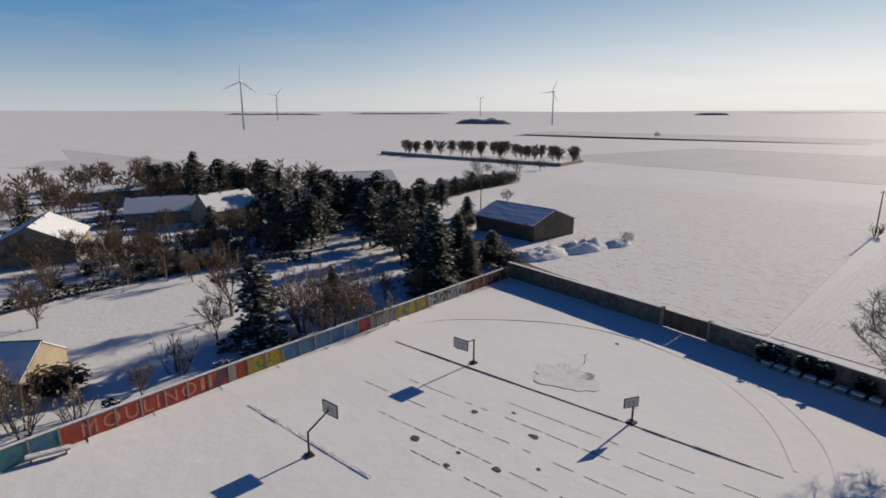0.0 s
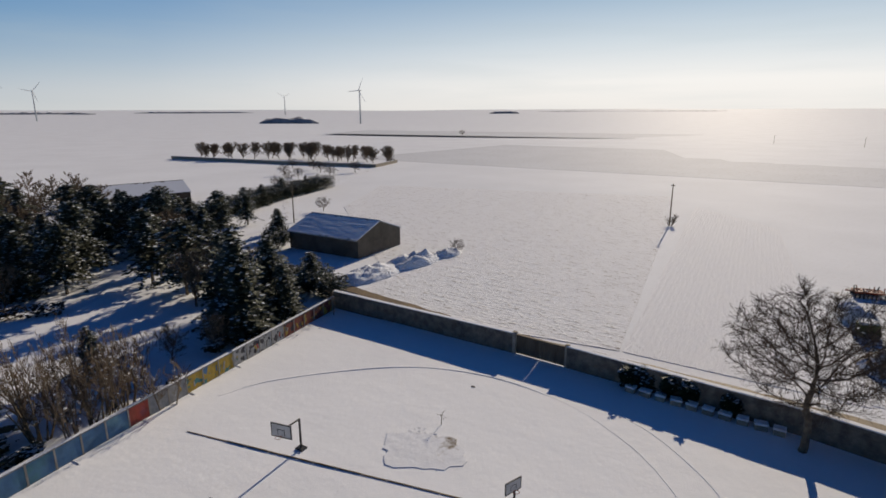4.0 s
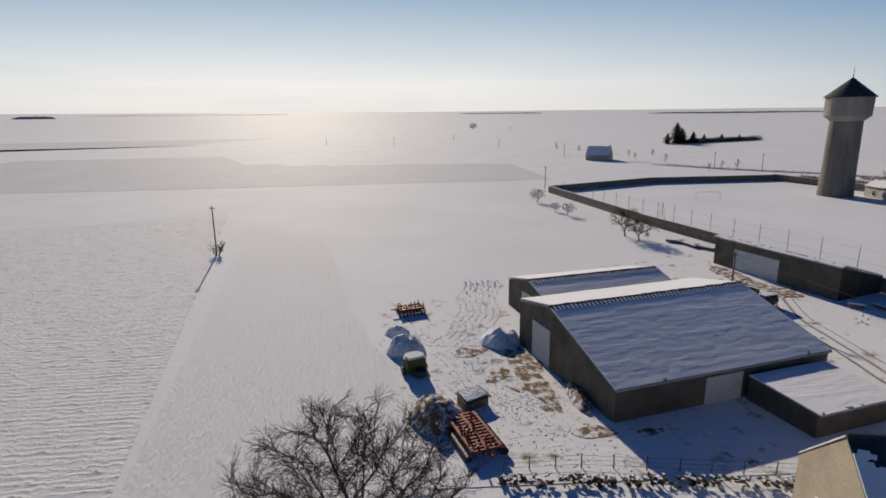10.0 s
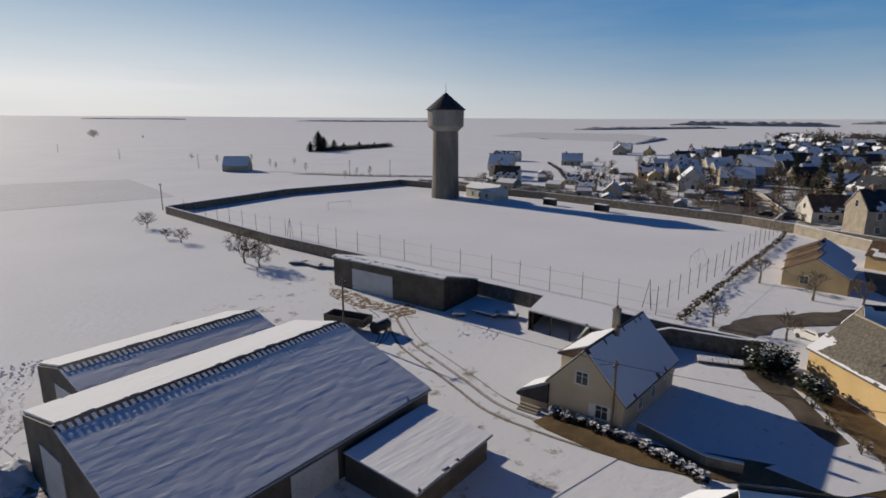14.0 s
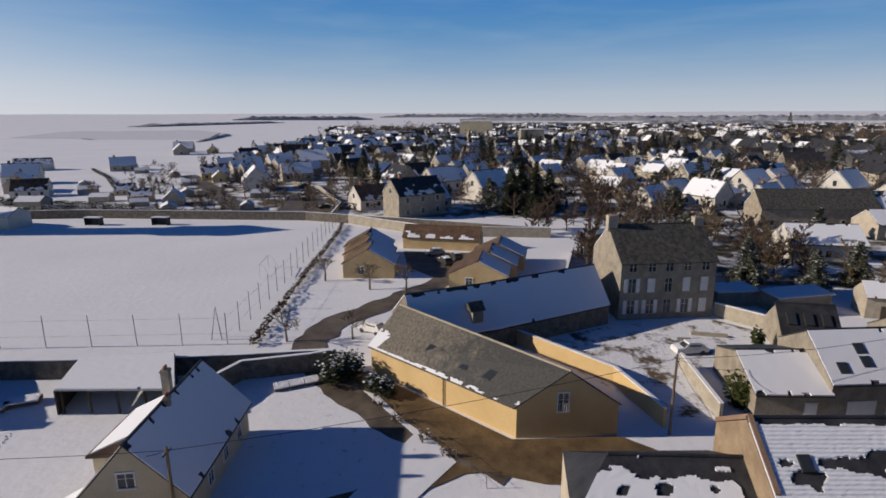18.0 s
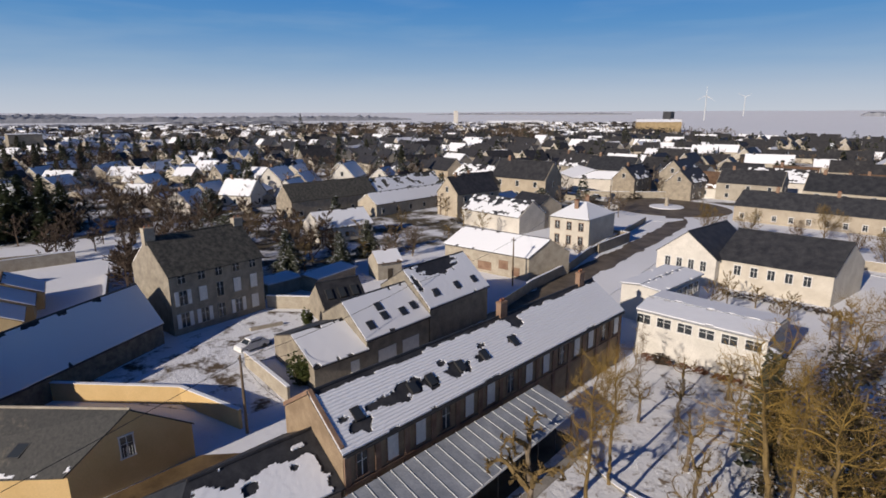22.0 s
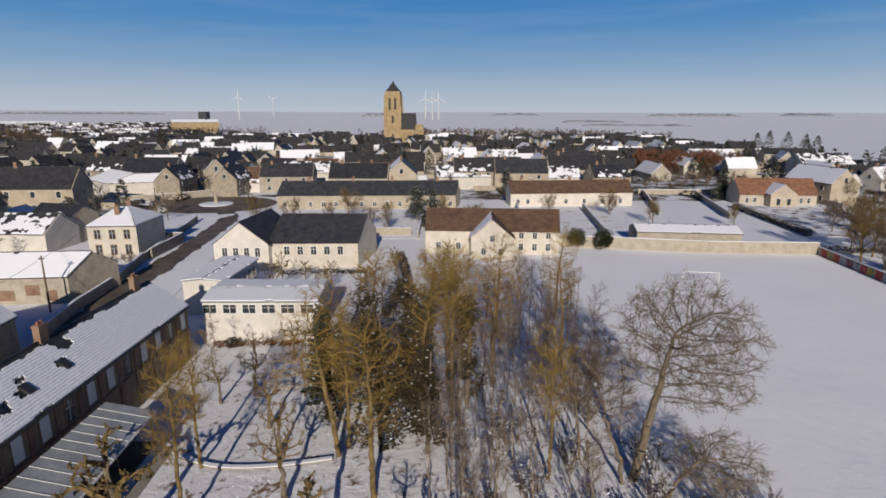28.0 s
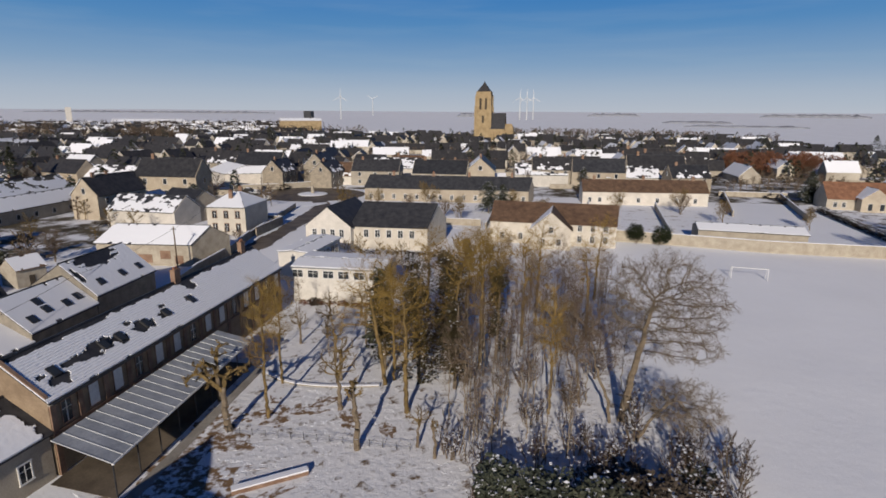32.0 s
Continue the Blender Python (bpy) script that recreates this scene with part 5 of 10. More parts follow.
def forked(seed, h, r0, trunk=0.3, splits=(3, 3, 3, 2, 2, 2, 3), angle=28.0, keep=0.8, up=0.12, lean=(0, 0), rmin=0.011, side=2, first=None, lateral=0.7, low=0):
    """Trunk and crown of a broad tree that forks again and again: rows for sticks()."""
    rg = random.Random(seed)
    stem, crown = [], []
    n = len(splits)
    l1 = h * (1 - trunk) * (1 - keep) / (1 - keep ** n)

    def limb(p, d, L, r, lev):
        k = 4 if lev == 0 else 3 if lev < 3 else 2
        for q in range(k):
            j = 0.09 if lev == 0 else 0.16
            d = (d + Vector((rg.uniform(-j, j), rg.uniform(-j, j), rg.uniform(-j, j) + (up if lev else 0)))).normalized()
            e = p + d * L / k
            ra, rb = r * (1 - 0.3 * q / k), r * (1 - 0.3 * (q + 1) / k)
            (stem if lev == 0 else crown).append((*p, *e, max(rmin, ra), max(rmin, rb)))
            if lev > 1:
                for _ in range(side):
                    s = (d + Vector((rg.gauss(0, 0.6), rg.gauss(0, 0.6), rg.gauss(0, 0.5)))).normalized()
                    m = p.lerp(e, rg.random())
                    crown.append((*m, *(m + s * L * rg.uniform(0.35, 0.8)), rmin, rmin * 0.7))
            p = e
            if q < k - 1 and (0 < lev <= 3 and rg.random() < lateral or lev == 0 and q >= k - 1 - low):
                out = d.orthogonal().normalized()
                out.rotate(Matrix.Rotation(rg.uniform(0, math.tau), 3, d))
                limb(p, (d * 0.75 + out * 0.75).normalized(), (l1 if lev == 0 else L) * rg.uniform(0.5, 0.75), r * 0.4, lev + 2)
        if lev >= n:
            return
        c = splits[lev]
        perp = d.orthogonal().normalized()
        a0 = rg.uniform(0, math.tau)
        for q in range(c):
            ang = radians((first if first and lev == 0 else angle) * rg.uniform(0.65, 1.35) * (0.5 if q == 0 and lev else 1.0))
            sd = perp.copy()
            sd.rotate(Matrix.Rotation(a0 + q * math.tau / c + rg.uniform(-0.35, 0.35), 3, d))
            limb(p, (d * math.cos(ang) + sd * math.sin(ang)).normalized(), l1 * keep ** lev * rg.uniform(0.6, 1.25), r * 0.7 * c ** -0.42, lev + 1)

    limb(Vector((0, 0, -0.1)), Vector((lean[0], lean[1], 1)).normalized(), h * trunk, r0, 0)
    return stem, crown


def crowned(seed, crowns, trunk, n=900, step=0.5, kill=1.0, tip=0.012, up=0.06, twigs=3, twig=0.6, shell=0.5, droop=0.0, thick=2.35, stem_r=0.0, fine=1):
    """A bare tree whose boughs grow into its crown (ellipsoids x, y, z, rx, ry, rz) from a bent trunk: rows for sticks()."""
    rg = random.Random(seed)
    nr = np.random.default_rng(seed)
    pts = []
    total = sum(c[3] * c[4] * c[5] for c in crowns)
    for c in crowns:
        m = max(20, int(n * c[3] * c[4] * c[5] / total))
        d = nr.normal(size=(m, 3))
        d /= np.linalg.norm(d, axis=1, keepdims=True)
        pts.append(np.array(c[:3]) + d * (nr.random((m, 1)) ** shell) * np.array(c[3:6]) * (0.88 + 0.2 * nr.random((m, 1))))
    A = np.concatenate(pts)
    A = A[A[:, 2] > 0.6]
    N, par = [np.array(trunk[0], float)], [-1]
    for a, b in zip(trunk, trunk[1:]):
        a, b = np.array(a, float), np.array(b, float)
        k = max(1, int(np.linalg.norm(b - a) / step))
        for i in range(1, k + 1):
            N.append(a + (b - a) * i / k + nr.normal(size=3) * 0.05)
            par.append(len(N) - 2)
    base = len(N)
    first = base * 45 // 100
    dist = np.full(len(A), 1e9)
    near = np.zeros(len(A), int)
    fresh = list(range(first, base))
    for _ in range(70):
        if not len(A) or not fresh:
            break
        F = np.array([N[i] for i in fresh])
        D = np.linalg.norm(A[:, None] - F[None], axis=2)
        j = D.argmin(1)
        best = D[np.arange(len(A)), j]
        hit = best < dist
        dist[hit], near[hit] = best[hit], np.array(fresh)[j[hit]]
        keep = dist > kill
        A, dist, near = A[keep], dist[keep], near[keep]
        fresh = []
        for i in np.unique(near):
            v = A[near == i] - N[i]
            v /= np.linalg.norm(v, axis=1, keepdims=True)
            g = v.mean(0)
            back = N[i] - N[par[i]] if par[i] >= 0 else np.array((0, 0, 1.0))
            back = back / max(np.linalg.norm(back), 1e-6)
            g = g / max(np.linalg.norm(g), 1e-6) + 0.45 * back + np.array((0, 0, up)) + nr.normal(size=3) * 0.16
            g /= max(np.linalg.norm(g), 1e-6)
            N.append(N[i] + g * step)
            par.append(int(i))
            fresh.append(len(N) - 1)
        if len(N) > 4200:
            break
    kids = [0] * len(N)
    rad = [0.0] * len(N)
    for i in range(len(N) - 1, 0, -1):
        r = rad[i] ** (1 / thick) if kids[i] else tip
        rad[par[i]] += max(r, tip) ** thick
        kids[par[i]] += 1
    R = [max(tip, rad[i] ** (1 / thick)) if kids[i] else tip for i in range(len(N))]
    if stem_r:
        f = stem_r / R[0]
        R = [r * (1 + (f - 1) * min(1, r / R[0]) ** 0.6) for r in R]
    for i in range(base):
        R[i] *= 1 - 0.5 * i / base
    stem, crown = [], []

    def spray(p, d, L, lev):
        g = d + nr.normal(size=3) * (0.5 if lev else 0.6) + np.array((0, 0, up - droop))
        g /= np.linalg.norm(g)
        m = p + g * L * rg.uniform(0.4, 0.6)
        h = g + nr.normal(size=3) * 0.28 + np.array((0, 0, up - droop))
        h /= np.linalg.norm(h)
        q = m + h * L * rg.uniform(0.4, 0.6)
        crown.append((*p, *m, tip * 0.9, tip * 0.75))
        crown.append((*m, *q, tip * 0.75, tip * 0.55))
        if lev:
            spray(m, h, L * 0.6, lev - 1)
            if rg.random() < 0.6:
                spray(p + (m - p) * rg.random(), g, L * 0.55, lev - 1)

    for i in range(1, len(N)):
        (stem if i < base else crown).append((*N[par[i]], *N[i], R[par[i]] if i < base or R[par[i]] < R[i] * 1.6 else R[i] * 1.3, R[i]))
        if i >= base and R[i] < tip * 5:
            d = N[i] - N[par[i]]
            d /= max(np.linalg.norm(d), 1e-6)
            for _ in range(twigs + (2 if not kids[i] else 0)):
                spray(N[par[i]] + (N[i] - N[par[i]]) * rg.random(), d, twig, fine)
    return stem, crown


def crown_tree(label, seed, at, crowns, trunk, bark="bark", twigs_mat="twig", group="", rz=0.0, snow=0.0, name="bare_tree", **kw):
    tr, cr = crowned(seed, crowns, trunk, **kw)
    e = thing(name, label, "tree", at, rz, group)
    part("trunk", sticks("trunk", tr, M[bark], 7), None, e)
    part("crown", sticks("crown", cr, M[twigs_mat], 3), None, e)
    if snow:
        rg = random.Random(seed + 7)
        rows = [((s[3], s[4], s[5] + s[7]), rg.uniform(0.06, 0.15)) for s in cr if rg.random() < snow]
        part("snow_load", clumps("snow_load", rows, M["snow_lump"], rg, 0.2), None, e, "snow caught on the branches")
    return e


def ivied(label, seed, at, h, rad, low=0.12, snow=0.05, dens=1.0):
    """A trunk wrapped in ivy: uneven lobes of leaves up its length, with dead twigs standing out of them."""
    rg = random.Random(seed)
    e = thing("ivied_tree", label, "tree", at, rg.uniform(0, 360), "ivied trees")
    part("trunk", Geo().tube((0, 0, -0.1), (rg.uniform(-.4, .4), rg.uniform(-.4, .4), h), 0.22, 0.06, 8), M["bark"], e)
    rows, white, st = [], [], []
    for k in range(int(h * 2.4)):
        t = low + (1 - low) * rg.random()
        a, o = rg.uniform(0, math.tau), rad * rg.uniform(0.1, 0.75) * (1.15 - 0.6 * t)
        c = Vector((math.cos(a) * o, math.sin(a) * o, h * t))
        lr = rad * rg.uniform(0.35, 0.6)
        for q in range(int(95 * dens)):
            d = Vector((rg.gauss(0, 1), rg.gauss(0, 1), rg.gauss(0, 1.2))).normalized() * lr * rg.uniform(0.5, 1.1)
            p, sz = c + d, rg.uniform(0.09, 0.2)
            rows.append((tuple(p), sz))
            if d.z > 0.2 and rg.random() < snow:
                white.append(((p.x, p.y, p.z + 0.06), sz))
        for q in range(7):
            d = Vector((rg.gauss(0, 1), rg.gauss(0, 1), rg.gauss(0.4, 0.7))).normalized()
            p = c + d * lr * rg.uniform(1.5, 2.4)
            st.append((*c, *p, 0.025, 0.01))
    part("twig_tangle", sticks("twig_tangle", st, M["dark_twig"], 3), None, e)
    part("ivy_leaves", clumps("leaves", rows, M["ivy_dark"], rg, 0.6), None, e, "dark dull ivy")
    if white:
        part("snow_load", clumps("snow_load", white, M["snow_lump"], rg, 0.15), None, e, "snow lying on the ivy")
    return e


def clumps(name, rows, mat, rg, up=0.5):
    """Small bent leaf-fans: rows of centre and size."""
    v, f = [], []
    for (x, y, z), s in rows:
        for q in range(2):
            a = rg.uniform(0, math.tau)
            c, t = math.cos(a) * s, math.sin(a) * s
            k = rg.uniform(-up, up) * s
            n = len(v)
            v += [(x - c, y - t, z - k), (x + t * 0.6, y - c * 0.6, z + rg.uniform(-0.3, 0.1) * s), (x + c, y + t, z + k * 0.6), (x - t * 0.6, y + c * 0.6, z + rg.uniform(-0.1, 0.35) * s)]
            f += [(n, n + 1, n + 2), (n, n + 2, n + 3)]
    me = bpy.data.meshes.new(name)
    me.from_pydata(v, [], f)
    me.materials.append(mat)
    return me


def bare_tree(label, seed, h, r0, at, rz=0.0, bark="bark", twigs="twig", group="", snow=0.0, form=grow, **kw):
    tr, cr = form(seed, h, r0, **kw)
    e = thing("bare_tree", label, "tree", at, rz, group)
    part("trunk", sticks("trunk", tr, M[bark], 7), None, e)
    part("crown", sticks("crown", cr, M[twigs], 3), None, e)
    if snow:
        rg = random.Random(seed + 7)
        rows = [(tuple(lerp(Vector(s[:3]), Vector(s[3:6]), 0.5) + Vector((0, 0, s[6] * 0.8))), rg.uniform(0.07, 0.16)) for s in cr if rg.random() < snow]
        if rows:
            part("snow_load", clumps("snow_load", rows, M["snow_lump"], rg, 0.2), None, e, "snow caught on the branches")
    return e


def conifer(label, seed, h, rad, at, snow=0.3, mat="needle", group="", low=0.08, shape=0.85, dens=1.0):
    rg = random.Random(seed)
    e = thing("conifer", label, "tree", at, rg.uniform(0, 360), group)
    part("trunk", Geo().tube((0, 0, -0.1), (0, 0, h * 0.95), h * 0.018 + 0.05, 0.03, 7), M["bark"], e)
    rows, white = [], []
    n = int(h * 3.0 * dens)
    for k in range(n):
        t = low + (1 - low) * (k + rg.random()) / n
        z = h * t
        rr = rad * (1 - t) ** shape * rg.uniform(0.5, 1.12) + 0.15
        m = max(3, int(5 + rr * 2.2))
        a0 = rg.uniform(0, math.tau)
        for b in range(m):
            a = a0 + b * math.tau / m + rg.uniform(-0.25, 0.25)
            ln = rr * rg.uniform(0.7, 1.15) * max(0.25, 1 + 1.15 * noise.noise(Vector((math.cos(a) * 1.3, math.sin(a) * 1.3, z * 0.45 + seed))))
            c = max(2, int(ln / 0.5))
            for j in range(c):
                u = (j + 0.6) / c
                p = (math.cos(a) * ln * u + rg.uniform(-.12, .12), math.sin(a) * ln * u + rg.uniform(-.12, .12), z - ln * 0.32 * u * u + rg.uniform(-.1, .1))
                s = rg.uniform(0.34, 0.72) * (1.15 - 0.3 * u)
                rows.append((p, s))
                if rg.random() < snow * (0.4 + 0.9 * u):
                    white.append(((p[0], p[1], p[2] + 0.13), s * rg.uniform(0.45, 0.85)))
    part("crown", clumps("crown", rows, M[mat], rg, 0.4), None, e)
    if white:
        part("snow_load", clumps("snow_load", white, M["snow_lump"], rg, 0.15), None, e, "snow lying on the boughs")
    return e


def bush(label, seed, h, rad, at, mat="evergreen", snow=0.3, name="bush", dens=1.0):
    rg = random.Random(seed)
    e = thing(name, label, "bush", at, 0)
    st, rows, white = [], [], []
    for k in range(7):
        a = rg.uniform(0, math.tau)
        st.append((0, 0, -0.1, math.cos(a) * rad * 0.5, math.sin(a) * rad * 0.5, h * rg.uniform(0.5, 0.9), 0.05, 0.02))
    part("stem", sticks("stems", st, M["bark"], 5), None, e)
    lobes = [(rg.uniform(-.5, .5) * rad, rg.uniform(-.5, .5) * rad, h * rg.uniform(0.35, 0.7), rg.uniform(.4, .65)) for _ in range(6)]
    for k in range(int(170 * rad * h * dens)):
        lx, ly, lz, lr = rg.choice(lobes)
        d = Vector((rg.gauss(0, 1), rg.gauss(0, 1), rg.gauss(0, 0.9))).normalized() * rg.uniform(0.55, 1.1)
        p = (lx + d.x * rad * lr, ly + d.y * rad * lr, max(0.1, lz + d.z * h * lr * 0.75))
        s = rg.uniform(0.12, 0.28)
        rows.append((p, s))
        if d.z > 0.1 and rg.random() < snow:
            white.append(((p[0], p[1], p[2] + 0.08), s * 0.9))
    part("foliage", clumps("leaves", rows, M[mat], rg, 0.6), None, e)
    if white:
        part("snow_load", clumps("snow_load", white, M["snow_lump"], rg, 0.15), None, e, "snow lying on the leaves")
    return e


def shrub(label, seed, h, rad, at, mat="twig", stems=9, snow=0.0, counts=(6, 5, 3)):
    rg = random.Random(seed)
    e = thing("bare_shrub", label, "shrub", at, 0)
    tr, cr = [], []
    for k in range(stems):
        a, l = rg.uniform(0, math.tau), rg.uniform(0.05, 0.55)
        t, c = grow(seed * 31 + k, h * rg.uniform(0.8, 1.25), 0.045 + 0.006 * h, 0.2, counts, 0.45, 0.45, (math.cos(a) * l, math.sin(a) * l), ratio=0.5)
        ox, oy = math.cos(a) * rad * 0.35, math.sin(a) * rad * 0.35
        tr.append((0, 0, -0.08, ox, oy, 0.02, 0.06, 0.05))
        for src, dst in ((t, tr), (c, cr)):
            dst += [(s[0] + ox, s[1] + oy, s[2], s[3] + ox, s[4] + oy, s[5], s[6], s[7]) for s in src]
    part("stem", sticks("stems", tr, M["bark"], 4), None, e)
    part("crown", sticks("crown", cr, M[mat], 3), None, e)
    if snow:
        rows = [((s[3], s[4], s[5] + 0.03), rg.uniform(0.06, 0.17)) for s in cr if rg.random() < snow]
        part("snow_load", clumps("snow_load", rows, M["snow_lump"], rg, 0.2), None, e, "snow caught in the twigs")
    return e


def again(ob, x, y, rz, s, z=0.0, sz=None):
    return copy_thing(ob, pose(x, y, z, 0, 0, rz) @ Matrix.Diagonal((s, s, sz or s, 1)))


def hedge_line(name, pts, h, w, mat, label, seed, snow=0.15, dens=1.0):
    """A long hedge of countless leaf-fans."""
    rg = random.Random(seed)
    rows, white = [], []
    for i in range(len(pts) - 1):
        a, b = Vector((*pts[i], 0)), Vector((*pts[i + 1], 0))
        L = (b - a).length
        d = (b - a) / L
        s = Vector((-d.y, d.x, 0))
        for k in range(int(L * h * w * 16 * dens)):
            t = rg.random() * L
            hh = h * (0.8 + 0.35 * noise.noise(Vector((a.x + t * 0.4, a.y, seed))))
            z = hh * rg.random() ** 0.7
            p = a + d * t + s * rg.uniform(-0.5, 0.5) * w
            rows.append(((p.x, p.y, z), rg.uniform(0.16, 0.34)))
            if z > hh * 0.8 and rg.random() < snow * 2:
                white.append(((p.x, p.y, z + 0.1), rg.uniform(0.14, 0.28)))
    ob = solid(name, clumps(name, rows, M[mat], rg, 0.6), None, label, "hedge", "stuff")
    if white:
        solid("hedge_snow", clumps("hedge_snow", white, M["snow_lump"], rg, 0.15), None, "snow lying on the hedge", "snow", "stuff")
    return ob


def tree_mass(name, spots, mat, label, seed, segs, h=8.0, r0=0.18, rmin=0.05, ratio=0.5, forms=None):
    """Many bare trees as one mesh, from four forms."""
    rg = random.Random(seed)
    protos = forms or [np.array(sum(grow(seed + k, h, r0, 0.25, segs, 0.65, 0.3, rmin=rmin, ratio=ratio, pieces=(3, 2, 1, 1, 1)), [])) for k in range(4)]
    rows = []
    for x, y in spots:
        p = protos[rg.randrange(4)]
        a, s = rg.uniform(0, math.tau), rg.uniform(0.6, 1.25)
        c, t = math.cos(a) * s, math.sin(a) * s
        q = p.copy()
        for k in (0, 3):
            q[:, k], q[:, k + 1], q[:, k + 2] = x + p[:, k] * c - p[:, k + 1] * t, y + p[:, k] * t + p[:, k + 1] * c, p[:, k + 2] * s
        rows.append(q)
    return tagged(new(name, sticks(name, np.concatenate(rows), M[mat], 3)), label, "trees", "", "stuff")


# the park beside the school: tall lichened trees, pollards, ivied trunks, a thicket of thin stems
LICHEN = "tall bare tree with golden lichened limbs in the park"
TALL = [crown_tree(LICHEN, 11, (28.2, -10.7, 0), [(-0.2, 0, 10.4, 2.0, 2.0, 3.6), (0.4, 0.3, 7.2, 1.5, 1.5, 2.4)], [(0, 0, -0.1), (0.1, 0, 4.5), (-0.1, 0.1, 7.5), (0, 0, 11)], "bark_gold", "gold_twig", "park trees", n=750, step=0.42, kill=0.75, up=0.3, twig=0.95, tip=0.0095, twigs=4, stem_r=0.17),
        crown_tree(LICHEN, 12, (19.6, -19.7, 0), [(1.6, -0.6, 10.6, 3.4, 3.0, 3.6), (3.2, 0.4, 8.0, 2.6, 2.2, 2.2)], [(0, 0, -0.1), (0.5, -0.2, 3.5), (1.3, -0.4, 7.5), (1.8, -0.5, 11)], "bark_gold", "gold_twig", "park trees", n=760, step=0.48, kill=0.85, up=0.16, twig=1.1, tip=0.0095, twigs=2, stem_r=0.24),
        crown_tree(LICHEN, 13, (15.7, -14.7, 0), [(0.2, -0.2, 10.6, 3.0, 2.8, 4.0), (0, 0, 6.6, 2.2, 2.2, 2.2)], [(0, 0, -0.1), (0.1, 0, 4.2), (0, -0.2, 8), (0.4, -0.2, 12)], "bark_gold", "gold_twig", "park trees", n=720, step=0.48, kill=0.85, up=0.2, twig=1.1, tip=0.0095, twigs=2, stem_r=0.24),
        crown_tree(LICHEN, 14, (13.1, -23.8, 0), [(-1.2, 0, 12.6, 2.8, 2.6, 3.4), (0.2, 0.2, 8.6, 2.0, 2.0, 2.6)], [(0, 0, -0.1), (-0.1, 0, 5), (-0.4, 0, 9), (-1.1, 0, 13.5)], "bark_gold", "gold_twig", "park trees", n=720, step=0.48, kill=0.8, up=0.28, twig=1.1, tip=0.0095, twigs=2, stem_r=0.24)]
rgp = random.Random(5)
for x, y, s, k, r in ((30.4, -17.3, 0.86, 0, 70), (19.0, -20.9, 0.95, 0, 140), (2.3, -17.8, 0.92, 0, 200), (10.4, -26.0, 1.0, 3, 90), (24.5, -33.0, 0.85, 1, 160), (6.4, -33.5, 1.0, 2, 300), (11.0, -31.5, 1.0, 3, 250), (13.6, -34.0, 0.95, 3, 20), (10.5, -42, 0.95, 2, 80), (-1.5, -38, 0.85, 3, 220), (5.5, -48, 0.95, 2, 260), (20.5, -41, 0.85, 3, 310), (-3, -54, 0.85, 3, 45)):
    again(TALL[k], x, y, r, s)
STEMS = []
for k in range(4):
    rr = 0.75 + 0.16 * k
    tr_, cr_ = crowned(40 + k, [(0.1, 0, 6.6, rr, rr, 2.6), (0, 0.1, 3.8, rr * 0.7, rr * 0.7, 1.4)], [(0, 0, -0.1), (0.1, -0.1, 3), (0.0, 0.1, 6), (0.2, 0, 8.6)], n=110, step=0.4, kill=0.6, up=0.4, twig=0.8, tip=0.009, twigs=3, stem_r=0.06)
    STEMS.append((tr_, cr_))
SLIM = []
for k, p in enumerate([(8.9, -9.2, 0), (6.7, -10.3, 0), (4.0, -13.0, 0), (11.4, -14.5, 0)]):
    e = thing("bare_tree", "slender pale-stemmed young tree in the park thicket", "tree", p, 0, "thicket")
    part("trunk", sticks("trunk", STEMS[k][0], M["pale_stem"], 6), None, e)
    part("crown", sticks("crown", STEMS[k][1], M["twig"], 3), None, e)
    rq = random.Random(k)
    part("snow_load", clumps("snow_load", [((q[3], q[4], q[5]), rq.uniform(0.05, 0.12)) for q in STEMS[k][1] if rq.random() < 0.015], M["snow_lump"], rq, 0.2), None, e, "snow caught on the branches")
    SLIM.append(e)
DEEP = []
for k in range(120):
    x, y = rgp.uniform(-5, 14), rgp.uniform(-58, -9)
    if x < 0 and y > -19 or x > 9.5 and y > -12.5 or x > 12 and y > -19:
        continue
    if y > -25:
        again(SLIM[k % 4], x, y, rgp.uniform(0, 360), rgp.uniform(0.7, 1.15))
    else:
        DEEP.append((x, y))
tree_mass("park_thicket", DEEP, "twig", "slender bare young trees crowding the park", 45, None, forms=[np.array(a + b) for a, b in STEMS])
IVY = "tall tree wrapped in dull dark ivy, dusted with snow"
for k, (x, y, h, r) in enumerate(((16.4, -21.5, 12.0, 2.4), (13.8, -25.0, 12.5, 2.4), (18.4, -27.0, 12.0, 2.6), (12.2, -20.6, 9.5, 1.7), (15.0, -29.0, 12.5, 2.6), (20.8, -23.0, 10.0, 1.8), (9.0, -29.0, 11.5, 1.6))):
    ivied(IVY, 700 + k, (x, y, 0), h, r, 0.16 if k % 2 else 0.08, 0.05)
conifer("dark fir dusted with snow among park trees", 3, 10.5, 2.2, (23.2, -28.5, 0), 0.3, low=0.12, shape=0.6)
